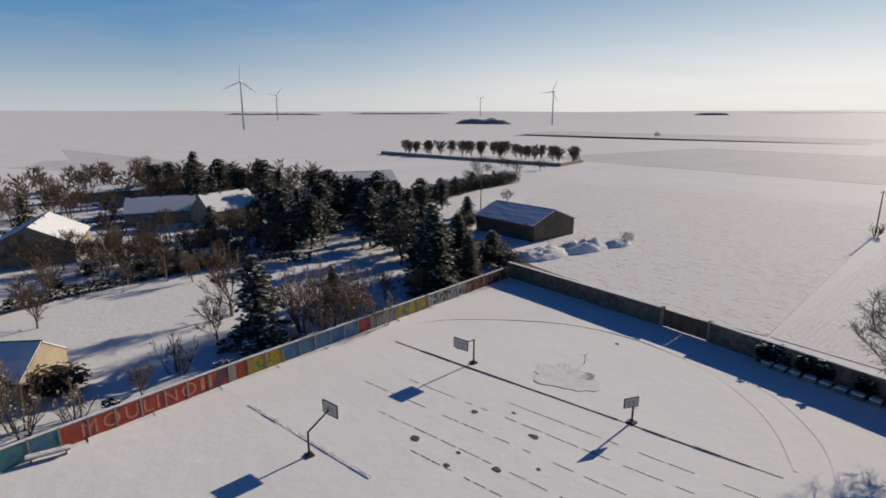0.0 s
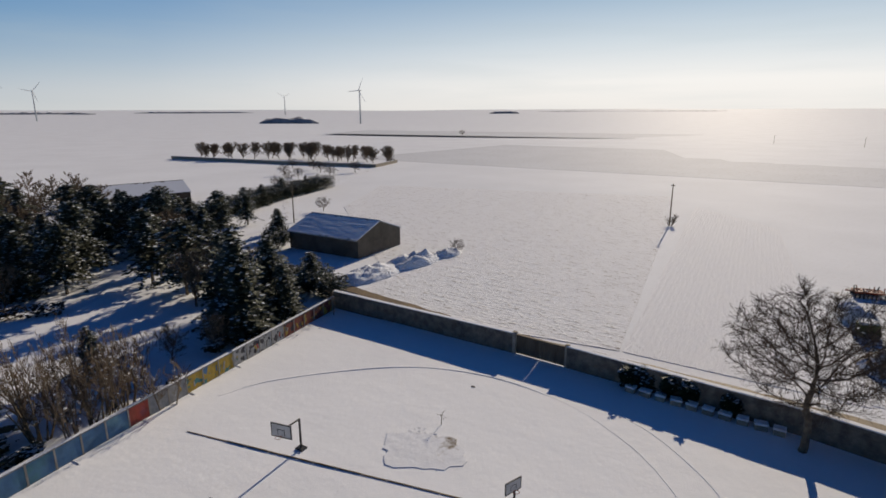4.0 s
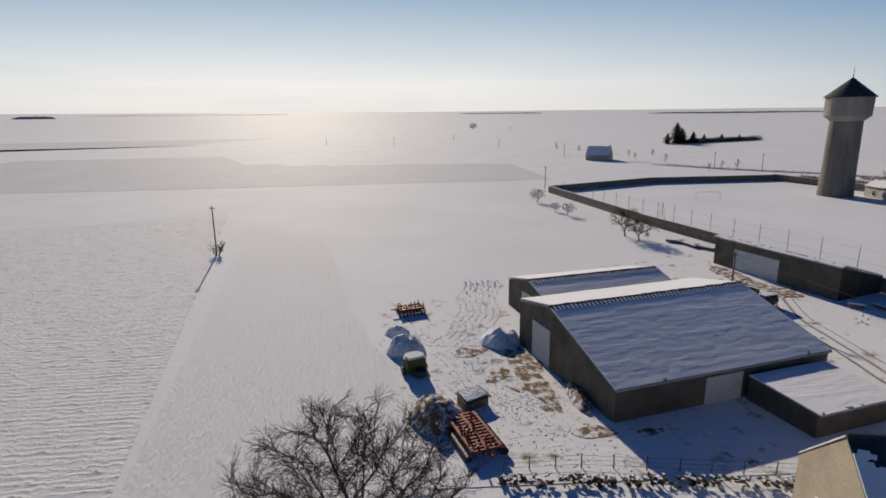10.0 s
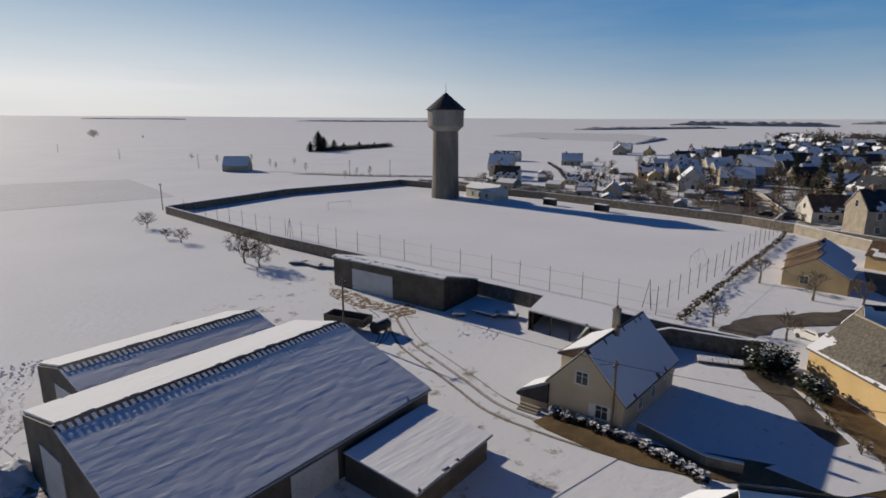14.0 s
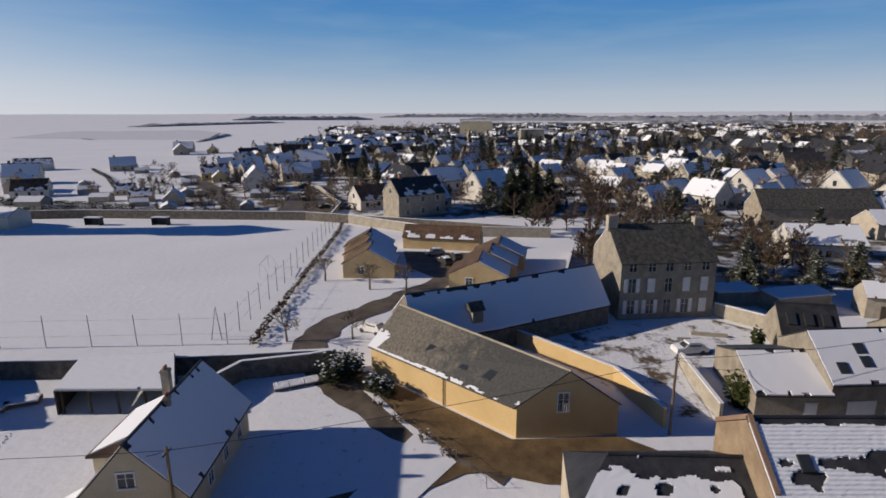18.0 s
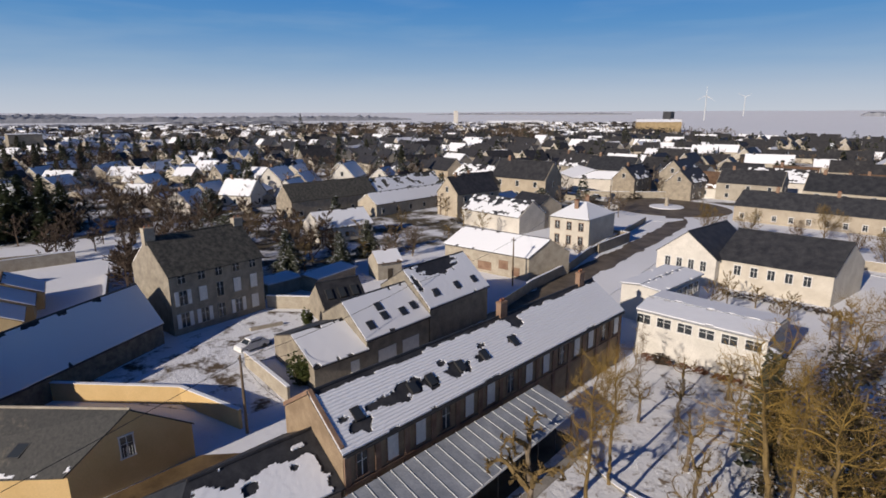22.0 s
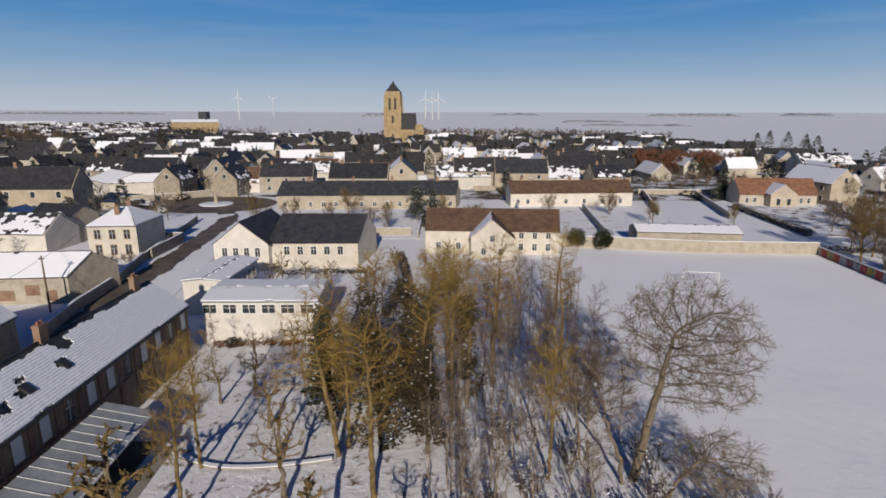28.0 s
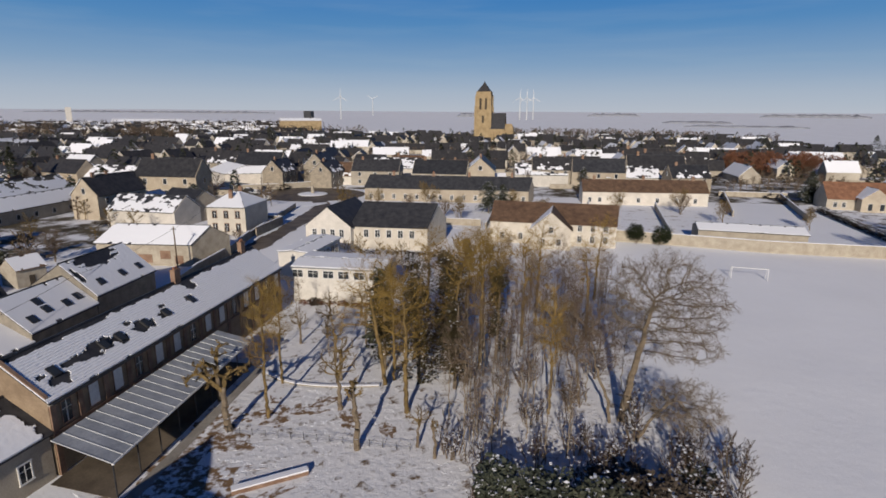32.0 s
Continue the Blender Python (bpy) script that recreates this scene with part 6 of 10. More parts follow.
POLL = [crown_tree("knobbly pollarded tree with lichened bark", 60, (30.5, -7.9, 0), [(1.6, 0.3, 5.2, 1.9, 1.6, 1.1), (-0.9, -0.4, 5.7, 1.4, 1.6, 1.0)], [(0, 0, -0.1), (0.15, 0.1, 1.8), (0.25, 0, 3.2), (0.1, 0.1, 4.4)], "bark", "bark_gold", "pollards", n=46, step=0.32, kill=0.5, tip=0.05, up=0.18, twigs=3, twig=0.34, stem_r=0.36, shell=0.2),
        crown_tree("knobbly pollarded tree with lichened bark", 61, (18.1, -7.9, 0), [(0.1, 0.1, 5.8, 1.0, 1.0, 1.5)], [(0, 0, -0.1), (-0.1, 0.1, 2.6), (0.1, 0, 4.0), (0.2, 0.1, 5.8)], "bark", "bark_gold", "pollards", n=40, step=0.32, kill=0.5, tip=0.045, up=0.2, twigs=3, twig=0.34, stem_r=0.3, shell=0.25),
        crown_tree("low pollarded tree with a fan of thin rods", 62, (22.2, -13.7, 0), [(0.2, 0, 5.0, 2.3, 2.0, 1.7)], [(0, 0, -0.1), (0.05, 0.05, 1.6), (0.0, 0.1, 3.2)], "bark", "bark_gold", "pollards", n=170, step=0.4, kill=0.7, tip=0.016, up=0.14, twigs=2, twig=0.6, stem_r=0.27)]
for x, y, rz, s, k in ((34.6, -12.5, 80, 0.9, 0), (24.6, -19.5, 200, 0.8, 2), (11.3, -8.3, 30, 0.55, 1), (13.1, -9.5, 130, 0.62, 2), (27.0, -23.5, 90, 0.85, 2)):
    again(POLL[k], x, y, rz, s)
for k, (x, y) in enumerate(((28.5, -25.0), (33.5, -27.5), (31.0, -30.0), (36.0, -31.5), (27.0, -33.5), (33.0, -35.5), (38.0, -36.0), (29.5, -38.0), (25.5, -29.5), (35.0, -23.5))):
    again(POLL[2] if k % 3 else SLIM[k % 4], x, y, k * 67, 0.62 + 0.05 * (k % 4))
crown_tree("broad round-crowned bare ash with a leaning trunk", 83, (-4.4, -18.2, 0), [(-2.9, 0, 11.9, 5.3, 4.8, 4.9), (-4.6, 0.4, 8.6, 3.4, 3.2, 2.2)], [(0, 0, -0.1), (-0.5, 0, 3.4), (-1.0, 0, 6.4), (-1.5, 0.1, 9.5), (-2.0, 0, 12.5)], "bark", "bark", n=2300, step=0.5, kill=0.8, up=0.03, twig=0.95, tip=0.013, twigs=3, stem_r=0.38, shell=0.45)
crown_tree("bare tree arching low over the snow", 88, (-5.6, -15.2, 0), [(-3.6, 0.2, 4.0, 3.3, 3.0, 2.3)], [(0, 0, -0.1), (-0.7, 0.1, 1.6), (-1.6, 0.1, 3.2), (-2.8, 0.2, 4.4)], "bark", "bark", n=620, step=0.42, kill=0.7, up=-0.02, twig=0.95, tip=0.012, twigs=4, droop=0.12, stem_r=0.17)
crown_tree("bare tree with several thin trunks beside the ash", 86, (-3.4, -17.6, 0), [(2.4, -0.3, 8.6, 2.6, 2.4, 3.6), (0.6, 0, 7.0, 1.6, 1.8, 2.2)], [(0, 0, -0.1), (0.3, 0, 2.2), (1.3, -0.1, 4.6), (2.2, -0.2, 8)], "bark", "twig", n=760, step=0.45, kill=0.8, up=0.12, twig=1.0, tip=0.0095, twigs=4, stem_r=0.17)
crown_tree("bare tree with several thin trunks beside the ash", 87, (-0.6, -20.5, 0), [(0.8, -0.3, 8.0, 2.2, 2.2, 3.6)], [(0, 0, -0.1), (0.2, 0, 2.5), (0.7, -0.1, 5.6)], "bark", "twig", n=560, step=0.45, kill=0.8, up=0.2, twig=1.0, tip=0.012, twigs=4, stem_r=0.15)
for k, (x, y, h, r) in enumerate(((-5.0, -3.4, 4.2, 2.8), (-1.8, -2.6, 4.4, 2.8), (-4.5, -8.2, 1.8, 2.2), (1.6, -3.4, 4.0, 2.6), (-3.2, -6.2, 2.6, 2.4), (4.6, -3.6, 3.6, 2.4), (-7.6, -4.6, 3.2, 2.4), (-9.5, -9.5, 1.6, 2.0), (-6.8, -5.2, 1.3, 2.2), (-1.6, -5.0, 1.3, 2.2), (-10.8, -3.2, 1.2, 2.0), (-3.8, 0.0, 1.2, 2.0), (3.0, 0.5, 1.2, 1.8))):
    bush("evergreen bramble thicket dusted with snow", 100 + k, h, r, (x, y, 0), "needle" if k % 2 else "hedge", 0.1, dens=0.9)
for k, (x, y) in enumerate(((0, -20), (4, -16), (8, -12.5), (-6, -20), (5, -23), (-2, -27), (10, -9), (-9, -13.5), (-5, -7), (-11, -5.5), (0, -12), (-8, -9), (-3, -3), (2, -4), (-6, -1), (-9, -6.5), (-12.5, -10.5), (6, -3), (-1, -8), (-4, -11), (3, -9.5), (7, -7), (-6.5, -3.2), (-8.6, -1.0), (0.5, -1.6), (-11.8, -7.6), (-2.2, -10.2), (4.4, -5.4), (-10, -12), (-13, -12.5), (-5.4, -14.2), (-7.8, -7.2))):
    shrub("leafless shrub with snow in its twigs", 200 + k, 3.2, 1.8, (x, y, 0), "dark_twig", 8, 0.03)

# trees by the walls and in the yards
crown_tree("wide bare walnut with snow on its limbs behind the wall", 21, (-14.4, 31.4, 0), [(0, 0, 8.4, 6.2, 6.0, 4.6)], [(0, 0, -0.1), (0.15, 0, 2.0), (-0.1, 0.1, 4.0), (0.1, 0, 6.5)], "bark", "dark_twig", "", 30, 0.012, n=1900, step=0.5, kill=0.85, up=0.02, twig=1.0, tip=0.013, twigs=4, stem_r=0.32, shell=0.42)
bare_tree("bare garden tree beside the wall", 22, 8.0, 0.2, (-1.5, 28.5, 0), 30, "bark", "dark_twig", form=forked, trunk=0.2, angle=30.0)
bare_tree("small bare sapling in the corner of the walls", 23, 4.5, 0.06, (-65.2, 35.2, 0), 0, "bark", "twig", counts=(8, 4, 3))
PO2 = bare_tree("small pollarded plane tree on a snowy lawn", 64, 5.2, 0.2, (98.3, 36.2, 0), 0, "bark", "bark", "plane trees", form=forked, trunk=0.42, splits=(4, 3, 4), angle=30.0, keep=0.7, up=0.1, rmin=0.03, side=1, first=50)
for x, y, s in ((96.8, 29.9, 1.05), (102.7, 44.9, 0.95), (76.0, 42.7, 0.8), (77.2, 34.4, 0.75)):
    again(PO2, x, y, x * 7, s)
bush("large snow-dusted laurel bush by the house garden", 130, 3.0, 2.8, (65.5, 33.0, 0), "evergreen", 0.25)
bush("snow-dusted laurel bush by the garden wall", 131, 2.0, 2.0, (63.2, 28.5, 0), "evergreen", 0.25)

# gardens to the west: firs, bare shrubs, hedges, five houses
FIRS = [conifer("tall dark fir loaded with snow in a garden", 301, 12, 4.8, (-72.8, 26.5, 0), 0.3, low=0.03, shape=0.5, dens=0.95),
        conifer("dark fir loaded with snow by the wall", 302, 10, 3.6, (-66.8, -3.2, 0), 0.5, low=0.02, shape=0.42, dens=0.95),
        conifer("ragged dark pine with snow on its boughs", 303, 12.5, 4.6, (-109.8, 27.2, 0), 0.35, low=0.2, shape=0.34, dens=0.62)]
rgw = random.Random(17)
FLIST = []
for x, y, s, k in ((-77.3, 35.7, .75, 0), (-83.4, 28.3, .85, 2), (-97.2, 30.8, .95, 2), (-78.5, 30.6, .8, 0), (-84, 33, .75, 0), (-89, 30.8, .9, 2), (-98.6, 33, .9, 2), (-104, 22, .85, 2), (-107.8, 11.2, .9, 2), (-108, 18, .8, 0), (-146, 17.4, .9, 0), (-159, 43, .8, 1), (-166, 19, 1.0, 2), (-169, -21, .9, 0), (-106, 64, .5, 0), (-103.7, -1.6, .45, 1), (-61.2, -16.2, .38, 1), (-118, 36, .9, 2), (-126, 42, .8, 0), (-74.6, 10.4, .5, 1), (-92, 40, .6, 0), (-99, 45, .55, 0), (-112, 50, .6, 2), (-70.5, -6.5, .6, 1), (-70, 31.5, .6, 0)):
    FLIST.append((x, y, s, k))
GT = [bare_tree("bare garden tree with dense brown twigs", 320 + k, 9.5, 0.22, p, 0, "bark", "twig", "garden trees", form=forked, trunk=0.2, splits=(3, 3, 2, 2, 3), angle=24.0, keep=0.82, up=0.1, rmin=0.022, side=2, lateral=0.9, low=2) for k, p in enumerate([(-140, 30, 0), (-77.3, -2.5, 0), (-195, 37.6, 0)])]
for n_, (x, y, s, k) in enumerate(FLIST):
    again(GT[n_ % 3] if n_ % 5 in (1, 3) else FIRS[k], x, y, rgw.uniform(0, 360), s)
for k in range(46):
    x, y = rgw.uniform(-215, -100), rgw.uniform(-38, 62)
    if any(abs(x - a) < 11 and abs(y - b) < 12 for a, b in ((-131, -18), (-152, 8), (-144, 19), (-202, 4), (-176, 75), (-72, -27))) or (x > -125 and y < 0):
        continue
    again(GT[k % 3] if k % 3 else FIRS[(k // 3) % 3], x, y, rgw.uniform(0, 360), rgw.uniform(0.55, 1.0))
for x, y, s in ((-160, 30, 1.1), (-168, 10, 1.0), (-184, 13.5, 1.0), (-150, 36, 1.1), (-152, 48, .8), (-125, 20, .8), (-133, 4, .7), (-120, -3, .7), (-108, -12, .7), (-115, -9.5, .75), (-100, -19.6, .6), (-122, -27, .6), (-96, -2, .5), (-88, -22, .6), (-94, -28, .6), (-200, -10, .9), (-218, 0, .9), (-140, -30, .8), (-160, -30, .9), (-178, -12, .9), (-230, 25, .9), (-246, 20, 1.0), (-255, 26, 1.0), (-205, 45, .8), (-70, 16, .5), (-176, 50, .7)):
    again(GT[int(abs(x * 7 + y)) % 3], x, y, rgw.uniform(0, 360), s)
for k, (x, y, h) in enumerate(((-63.8, 5.6, 8), (-66.5, 2.3, 7.5), (-69.5, 7.5, 7), (-64.5, -12.4, 4), (-72, 0, 6), (-62.5, 10.5, 4.5), (-61, -25, 5), (-64, -27, 5.5), (-60.8, -21.5, 3.5), (-65.2, 8.2, 7), (-67.8, 5.0, 8), (-62.8, 3.4, 6), (-68.0, 10.5, 6), (-70.5, 3.6, 6.5))):
    shrub("tall leafless shrub behind the graffiti wall", 340 + k, h, 2.2, (x, y, 0), "twig", 12 if k < 3 else 9, 0.02)
tree_mass("garden_thicket", [(rgw.uniform(-126, -97), rgw.uniform(-44, 8)) for _ in range(34)], "twig", "low bare trees crowding the garden hedges", 46, (12, 7, 5), 5.2, 0.12, 0.03)
tree_mass("garden_thicket", [(rgw.uniform(-212, -160), rgw.uniform(16, 66)) for _ in range(26)], "twig", "bare trees behind the garden houses", 50, (12, 7, 5), 9.5)
for x, y, s, k in ((-74, 33, .8, 0), (-113, 20, .9, 2), (-116, 12, .8, 2), (-120, 27, .8, 0), (-130, 36, .9, 2), (-186, 25, 1.0, 0), (-178, 33, .9, 0), (-196, 22, .9, 2), (-205, 30, 1.1, 0), (-92, 36, .7, 0), (-86, 40, .6, 0), (-68.5, 20, .5, 1), (-69.5, -1.0, .7, 1), (-112, -6, .5, 1), (-224, 18, 1.0, 0), (-236, 8, 1.0, 2)):
    again(FIRS[k] if int(abs(x + y)) % 2 else GT[int(abs(x)) % 3], x, y, rgw.uniform(0, 360), s)
for k in range(16):
    x, y = rgw.uniform(-135, -98), rgw.uniform(-40, 16)
    bush("dark garden shrubs dusted with snow", 380 + k, rgw.uniform(1.4, 2.6), rgw.uniform(1.6, 2.8), (x, y, 0), rgw.choice(("hedge", "evergreen", "needle")), 0.35, dens=0.5)
tree_mass("garden_wood", [(x + rgw.uniform(-9, 9), y + rgw.uniform(-6, 6)) for x, y in ((-192, -19), (-182, -12), (-228, -13), (-222, 3), (-212, 10), (-198, 18), (-203, 30), (-200, 42), (-190, 50), (-184, 62), (-205, -22), (-176, -26), (-168, -6), (-236, 2), (-216, 20), (-192, 36), (-180, 44)) for _ in range(4)], "twig", "bare brown trees crowding the far gardens", 47, (12, 7, 5), 9.5)
for x, y in ((-123, -21), (-117, -17), (-114, -13), (-111, -8), (-113, -2), (-109, 2), (-118, -9), (-122, -14), (-107, -6), (-104, -12), (-110, -20), (-116, -26), (-106, 6), (-112, 8)):
    again(GT[int(abs(x)) % 3], x + rgw.uniform(-1, 1), y + rgw.uniform(-1, 1), x * 31, rgw.uniform(0.55, 0.8))
bush("orange-brown willow hedge by a garden house", 350, 2.6, 3.0, (-66.5, -22.0, 0), "hedge", 0.02)
for k, (x, y) in enumerate(((-62.3, -8.5), (-65, 13), (-63.6, 0.5), (-60.3, -19), (-68.5, 20))):
    bush("low evergreen garden bush capped with snow", 360 + k, 1.2, 1.1, (x, y, 0), "evergreen", 0.6)
for k, (x, y) in enumerate(((-76.5, 41), (-75.0, 38.2), (-105, 61), (-99, 57), (-79, 45))):
    bush("dark evergreen bush beside the barn", 370 + k, 3.2, 2.6, (x, y, 0), "needle", 0.15)
hedge_line("garden_hedge", [(-133, 60), (-138, 76), (-147, 98), (-155, 131)], 4.6, 8.0, "needle", "dark mixed hedge along the garden track", 1, 0.08, 0.6)
hedge_line("garden_hedge", [(-95, -32), (-101, -12), (-104, 6), (-96, 18)], 2.0, 1.6, "hedge", "leafless hedge between gardens", 2, 0.1)
hedge_line("garden_hedge", [(-150, -40), (-155, -5), (-150, 22)], 2.2, 1.8, "hedge", "leafless hedge behind the houses", 3, 0.1, 0.6)
e, i = building("garden_house", "grey house with a snowy roof and front gable", (-141, -22), (-124.5, -26.5), (-121, -14.0), (-137.5, -9.5), 3.2, 6.6, "stone", "slate")
e, i = building("garden_house", "low house with a snowy roof", (-151, -1), (-146.5, 13), (-154, 16), (-158.5, 2), 3.0, 6.0, "stone", "slate")
windows(e, i, "front", [0.3, 0.6], 1, 1.2, 1.2)
e, i = building("garden_house", "house with a snowy roof among trees", (-138, 14), (-142, 27), (-150, 24.5), (-146, 12), 3.4, 7.0, "stone", "slate")
e, i = building("garden_shed", "long low shed with a snowy roof", (-199, -6), (-197, 14), (-206, 15), (-208, -5), 2.6, 4.0, "stone", "slate", category="shed")
e, i = building("garden_shed", "dark timber barn with a snowy roof", (-174, 62), (-167, 86), (-178, 89), (-185, 66), 2.8, 5.6, "inside", "slate", category="barn")
e, i = building("garden_house", "low garden house with a brown wall", (-71.5, -33), (-66.2, -24.5), (-72, -20.5), (-78, -29), 2.4, 4.6, "render", "tile")
wall_line("grove_wall", [(-318, 179), (-233, 186), (-183, 195), (-190, 222)], 1.6, 0.5, M["stone"], "low dark wall round the tree grove")
GR = bare_tree("round-crowned bare lime of the walled grove", 401, 9.5, 0.22, (-310, 192.6, 0), 0, "bark", "twig", "grove trees", form=forked, trunk=0.22, splits=(4, 3, 2, 2, 3), angle=28.0, keep=0.82, up=0.1, rmin=0.04, side=3, lateral=0.9, low=2)
for x, y in ((-297, 191), (-283.7, 193.4), (-304, 197), (-274.8, 201.7), (-271.5, 212), (-262, 208), (-253, 207), (-254, 219), (-247, 221), (-226.6, 214), (-233, 217), (-215, 217), (-205, 216), (-198, 212), (-212, 209), (-193, 217), (-290, 196), (-279, 197), (-266, 204), (-241, 212), (-221, 211), (-237, 208), (-245, 214), (-207, 222), (-300, 188), (-259, 214), (-188, 211), (-227, 221)):
    again(GR, x, y, x * 13, rgw.uniform(0.8, 1.1))

# ---------------------------------------------------------------- far distance
def turbine(x, y, face_to, spin, hub=84.0):
    e = thing("wind_turbine", "white wind turbine standing in far snowy fields", "turbine", (x, y, rise(x, y) - 3), face_to, "wind turbines")
    part("mast", Geo().tube((0, 0, 0), (0, 0, hub), 2.1, 1.2, 12), M["pale_door"], e)
    part("nacelle", Geo().box(-1.8, -5, hub - 1.6, 1.8, 5, hub + 1.8), M["frame"], e)
    for k in range(3):
        a = radians(spin + 120 * k)
        d = Vector((math.sin(a), 0, math.cos(a)))
        c = Vector((0, -6, hub))
        part("blade", Geo().tube(c, c + d * 10, 0.7, 1.0, 5).tube(c + d * 10, c + d * 34, 1.0, 0.2, 5), M["frame"], e)
    return e


for x, y, r, s in ((-1021, 349, 60, 5), (-1860, 776, 70, 40), (-1997, 1852, 40, 60), (-963, 1133, 10, 25), (877, -1991, 200, 2), (1010, -2700, 200, 60), (215, -2161, 180, 4), (189, -2164, 180, 1), (165, -2165, 180, 118)):
    turbine(x, y, r, s)


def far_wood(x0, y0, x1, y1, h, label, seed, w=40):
    """A far wood: an uneven bank of tree tops, with haze put into its colour."""
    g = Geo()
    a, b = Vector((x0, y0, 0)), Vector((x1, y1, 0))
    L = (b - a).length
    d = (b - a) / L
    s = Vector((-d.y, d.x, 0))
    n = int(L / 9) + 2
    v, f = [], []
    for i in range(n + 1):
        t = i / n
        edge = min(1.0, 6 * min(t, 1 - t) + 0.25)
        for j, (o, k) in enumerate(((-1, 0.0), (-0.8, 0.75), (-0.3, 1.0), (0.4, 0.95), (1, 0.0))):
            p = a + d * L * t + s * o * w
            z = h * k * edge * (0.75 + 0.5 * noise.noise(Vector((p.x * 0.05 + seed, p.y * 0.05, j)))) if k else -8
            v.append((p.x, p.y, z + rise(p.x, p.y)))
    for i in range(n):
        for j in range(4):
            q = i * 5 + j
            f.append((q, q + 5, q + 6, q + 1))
    return solid("far_wood", g.add(v, f), M["wood_hazed"], label, "wood", "stuff")


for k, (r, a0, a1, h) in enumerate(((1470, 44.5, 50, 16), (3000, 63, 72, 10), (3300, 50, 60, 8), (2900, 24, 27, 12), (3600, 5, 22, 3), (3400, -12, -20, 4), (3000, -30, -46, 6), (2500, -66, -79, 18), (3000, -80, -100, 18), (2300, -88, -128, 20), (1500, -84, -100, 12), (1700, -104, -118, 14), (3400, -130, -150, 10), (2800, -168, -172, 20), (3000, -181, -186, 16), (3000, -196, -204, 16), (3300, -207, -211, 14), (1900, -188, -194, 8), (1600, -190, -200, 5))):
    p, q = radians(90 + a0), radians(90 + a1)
    far_wood(r * math.cos(p), r * math.sin(p), r * math.cos(q), r * math.sin(q), h, "far wood on the snowy plain, paled for haze", k * 3.7)
e, i = building("roadside_house", "lone farmhouse with a snowy roof beside the road", (122, 304), (132, 296), (138, 303), (128, 311), 3.2, 7.6, "render", "slate")
FIRF = conifer("lone dark pine over a hedge in the fields", 410, 18, 6.5, (250, 416, 0), 0.05, "evergreen", low=0.12, shape=0.4, dens=0.9)
for x, y, s in ((258, 421, 0.75), (266, 418, 0.6), (241, 414, 0.55), (280, 424, 0.45), (300, 429, 0.45), (322, 436, 0.4)):
    again(FIRF, x, y, x * 5, s)
hedge_line("field_hedge", [(250, 412), (300, 428), (345, 441)], 6.0, 9.0, "evergreen", "dark evergreen belt in the snowy fields", 5, 0.03, 0.4)
RT = bare_tree("small round roadside tree without leaves", 411, 6, 0.14, (171, 317, 0), 0, "bark", "twig", "roadside trees", fork=0.3, counts=(12, 5, 4), spread=0.7, up=0.35, ratio=0.42, rmin=0.03)
for x, y in ((156, 318), (162, 354), (167, 238), (162, 242), (151, 236), (156, 279), (150, 300), (146, 335), (143, 360), (139, 390), (250, 860)):
    again(RT, x, y, x * 5, rgw.uniform(.8, 1.2))
BN = crown_tree("low spreading bare bush at the field edge", 412, (44, 167, 0), [(0, 0, 2.4, 2.6, 2.3, 1.7)], [(0, 0, -0.1), (0.1, 0.1, 0.7), (0, 0.1, 1.6)], "bark", "dark_twig", "field bushes", n=260, step=0.4, kill=0.6, up=0.05, twig=0.7, tip=0.016, twigs=2, stem_r=0.14)
for x, y, s in ((44, 143.6, .8), (46, 117, 1.5), (46.5, 112, 1.2), (43, 150, .6), (-68, 72, .6), (-330, 541, 1.6), (200, 900, 3.0), (-190, 218, .7)):
    again(BN, x, y, x * 3, s)


def pole(label, x, y, h, r=0.15, lean=(0, 0), arms=True, name="utility_pole"):
    e = thing(name, label, "pole", (x, y, 0), 0, "utility poles")
    part("mast", Geo().tube((0, 0, -0.2), (lean[0], lean[1], h), r, r * 0.7, 8), M["wood"], e)
    if arms:
        part("crossarm", Geo().box(lean[0] - 0.5, lean[1] - 0.05, h - 0.5, lean[0] + 0.5, lean[1] + 0.05, h - 0.38), M["dark"], e)
        for s in (-0.4, 0, 0.4):
            part("insulator", Geo().tube((lean[0] + s, lean[1], h - 0.38), (lean[0] + s, lean[1], h - 0.2), 0.04, 0.03, 6), M["frame"], e)
    return e


for x, y, h in ((-38.6, 118.8, 9.6), (-115.4, 77.1, 9.0), (56.8, 194.5, 8), (157, 240.7, 8), (170, 226, 8), (42.5, 39.0, 6.8), (56.9, 0.9, 7.8), (183, 30, 8.5), (70.2, -51.5, 8.5), (120, 330, 8), (105, 420, 8), (90, 520, 8), (30, 470, 8), (-25, 500, 8), (38.5, 73.5, 7.5), (100, -130, 8), (60, -150, 8)):
    pole("dark wooden utility pole standing in the snow", x, y, h)
shrub("ragged bush round the foot of the field pole", 420, 3.0, 1.0, (-38.4, 118.3, 0), "twig", 10)

# ---------------------------------------------------------------- small homes by the pitch
def cottage(A, B, C, D, front, back, z=(2.6, 4.8)):
    e, i = building("small_home", "small yellow home with brown tiles and slid snow", A, B, C, D, z[0], z[1], "home_wall", "tile", front, back)
    windows(e, i, "end0", [0.35], 0.8, 1.2, 1.3)
    return e, i


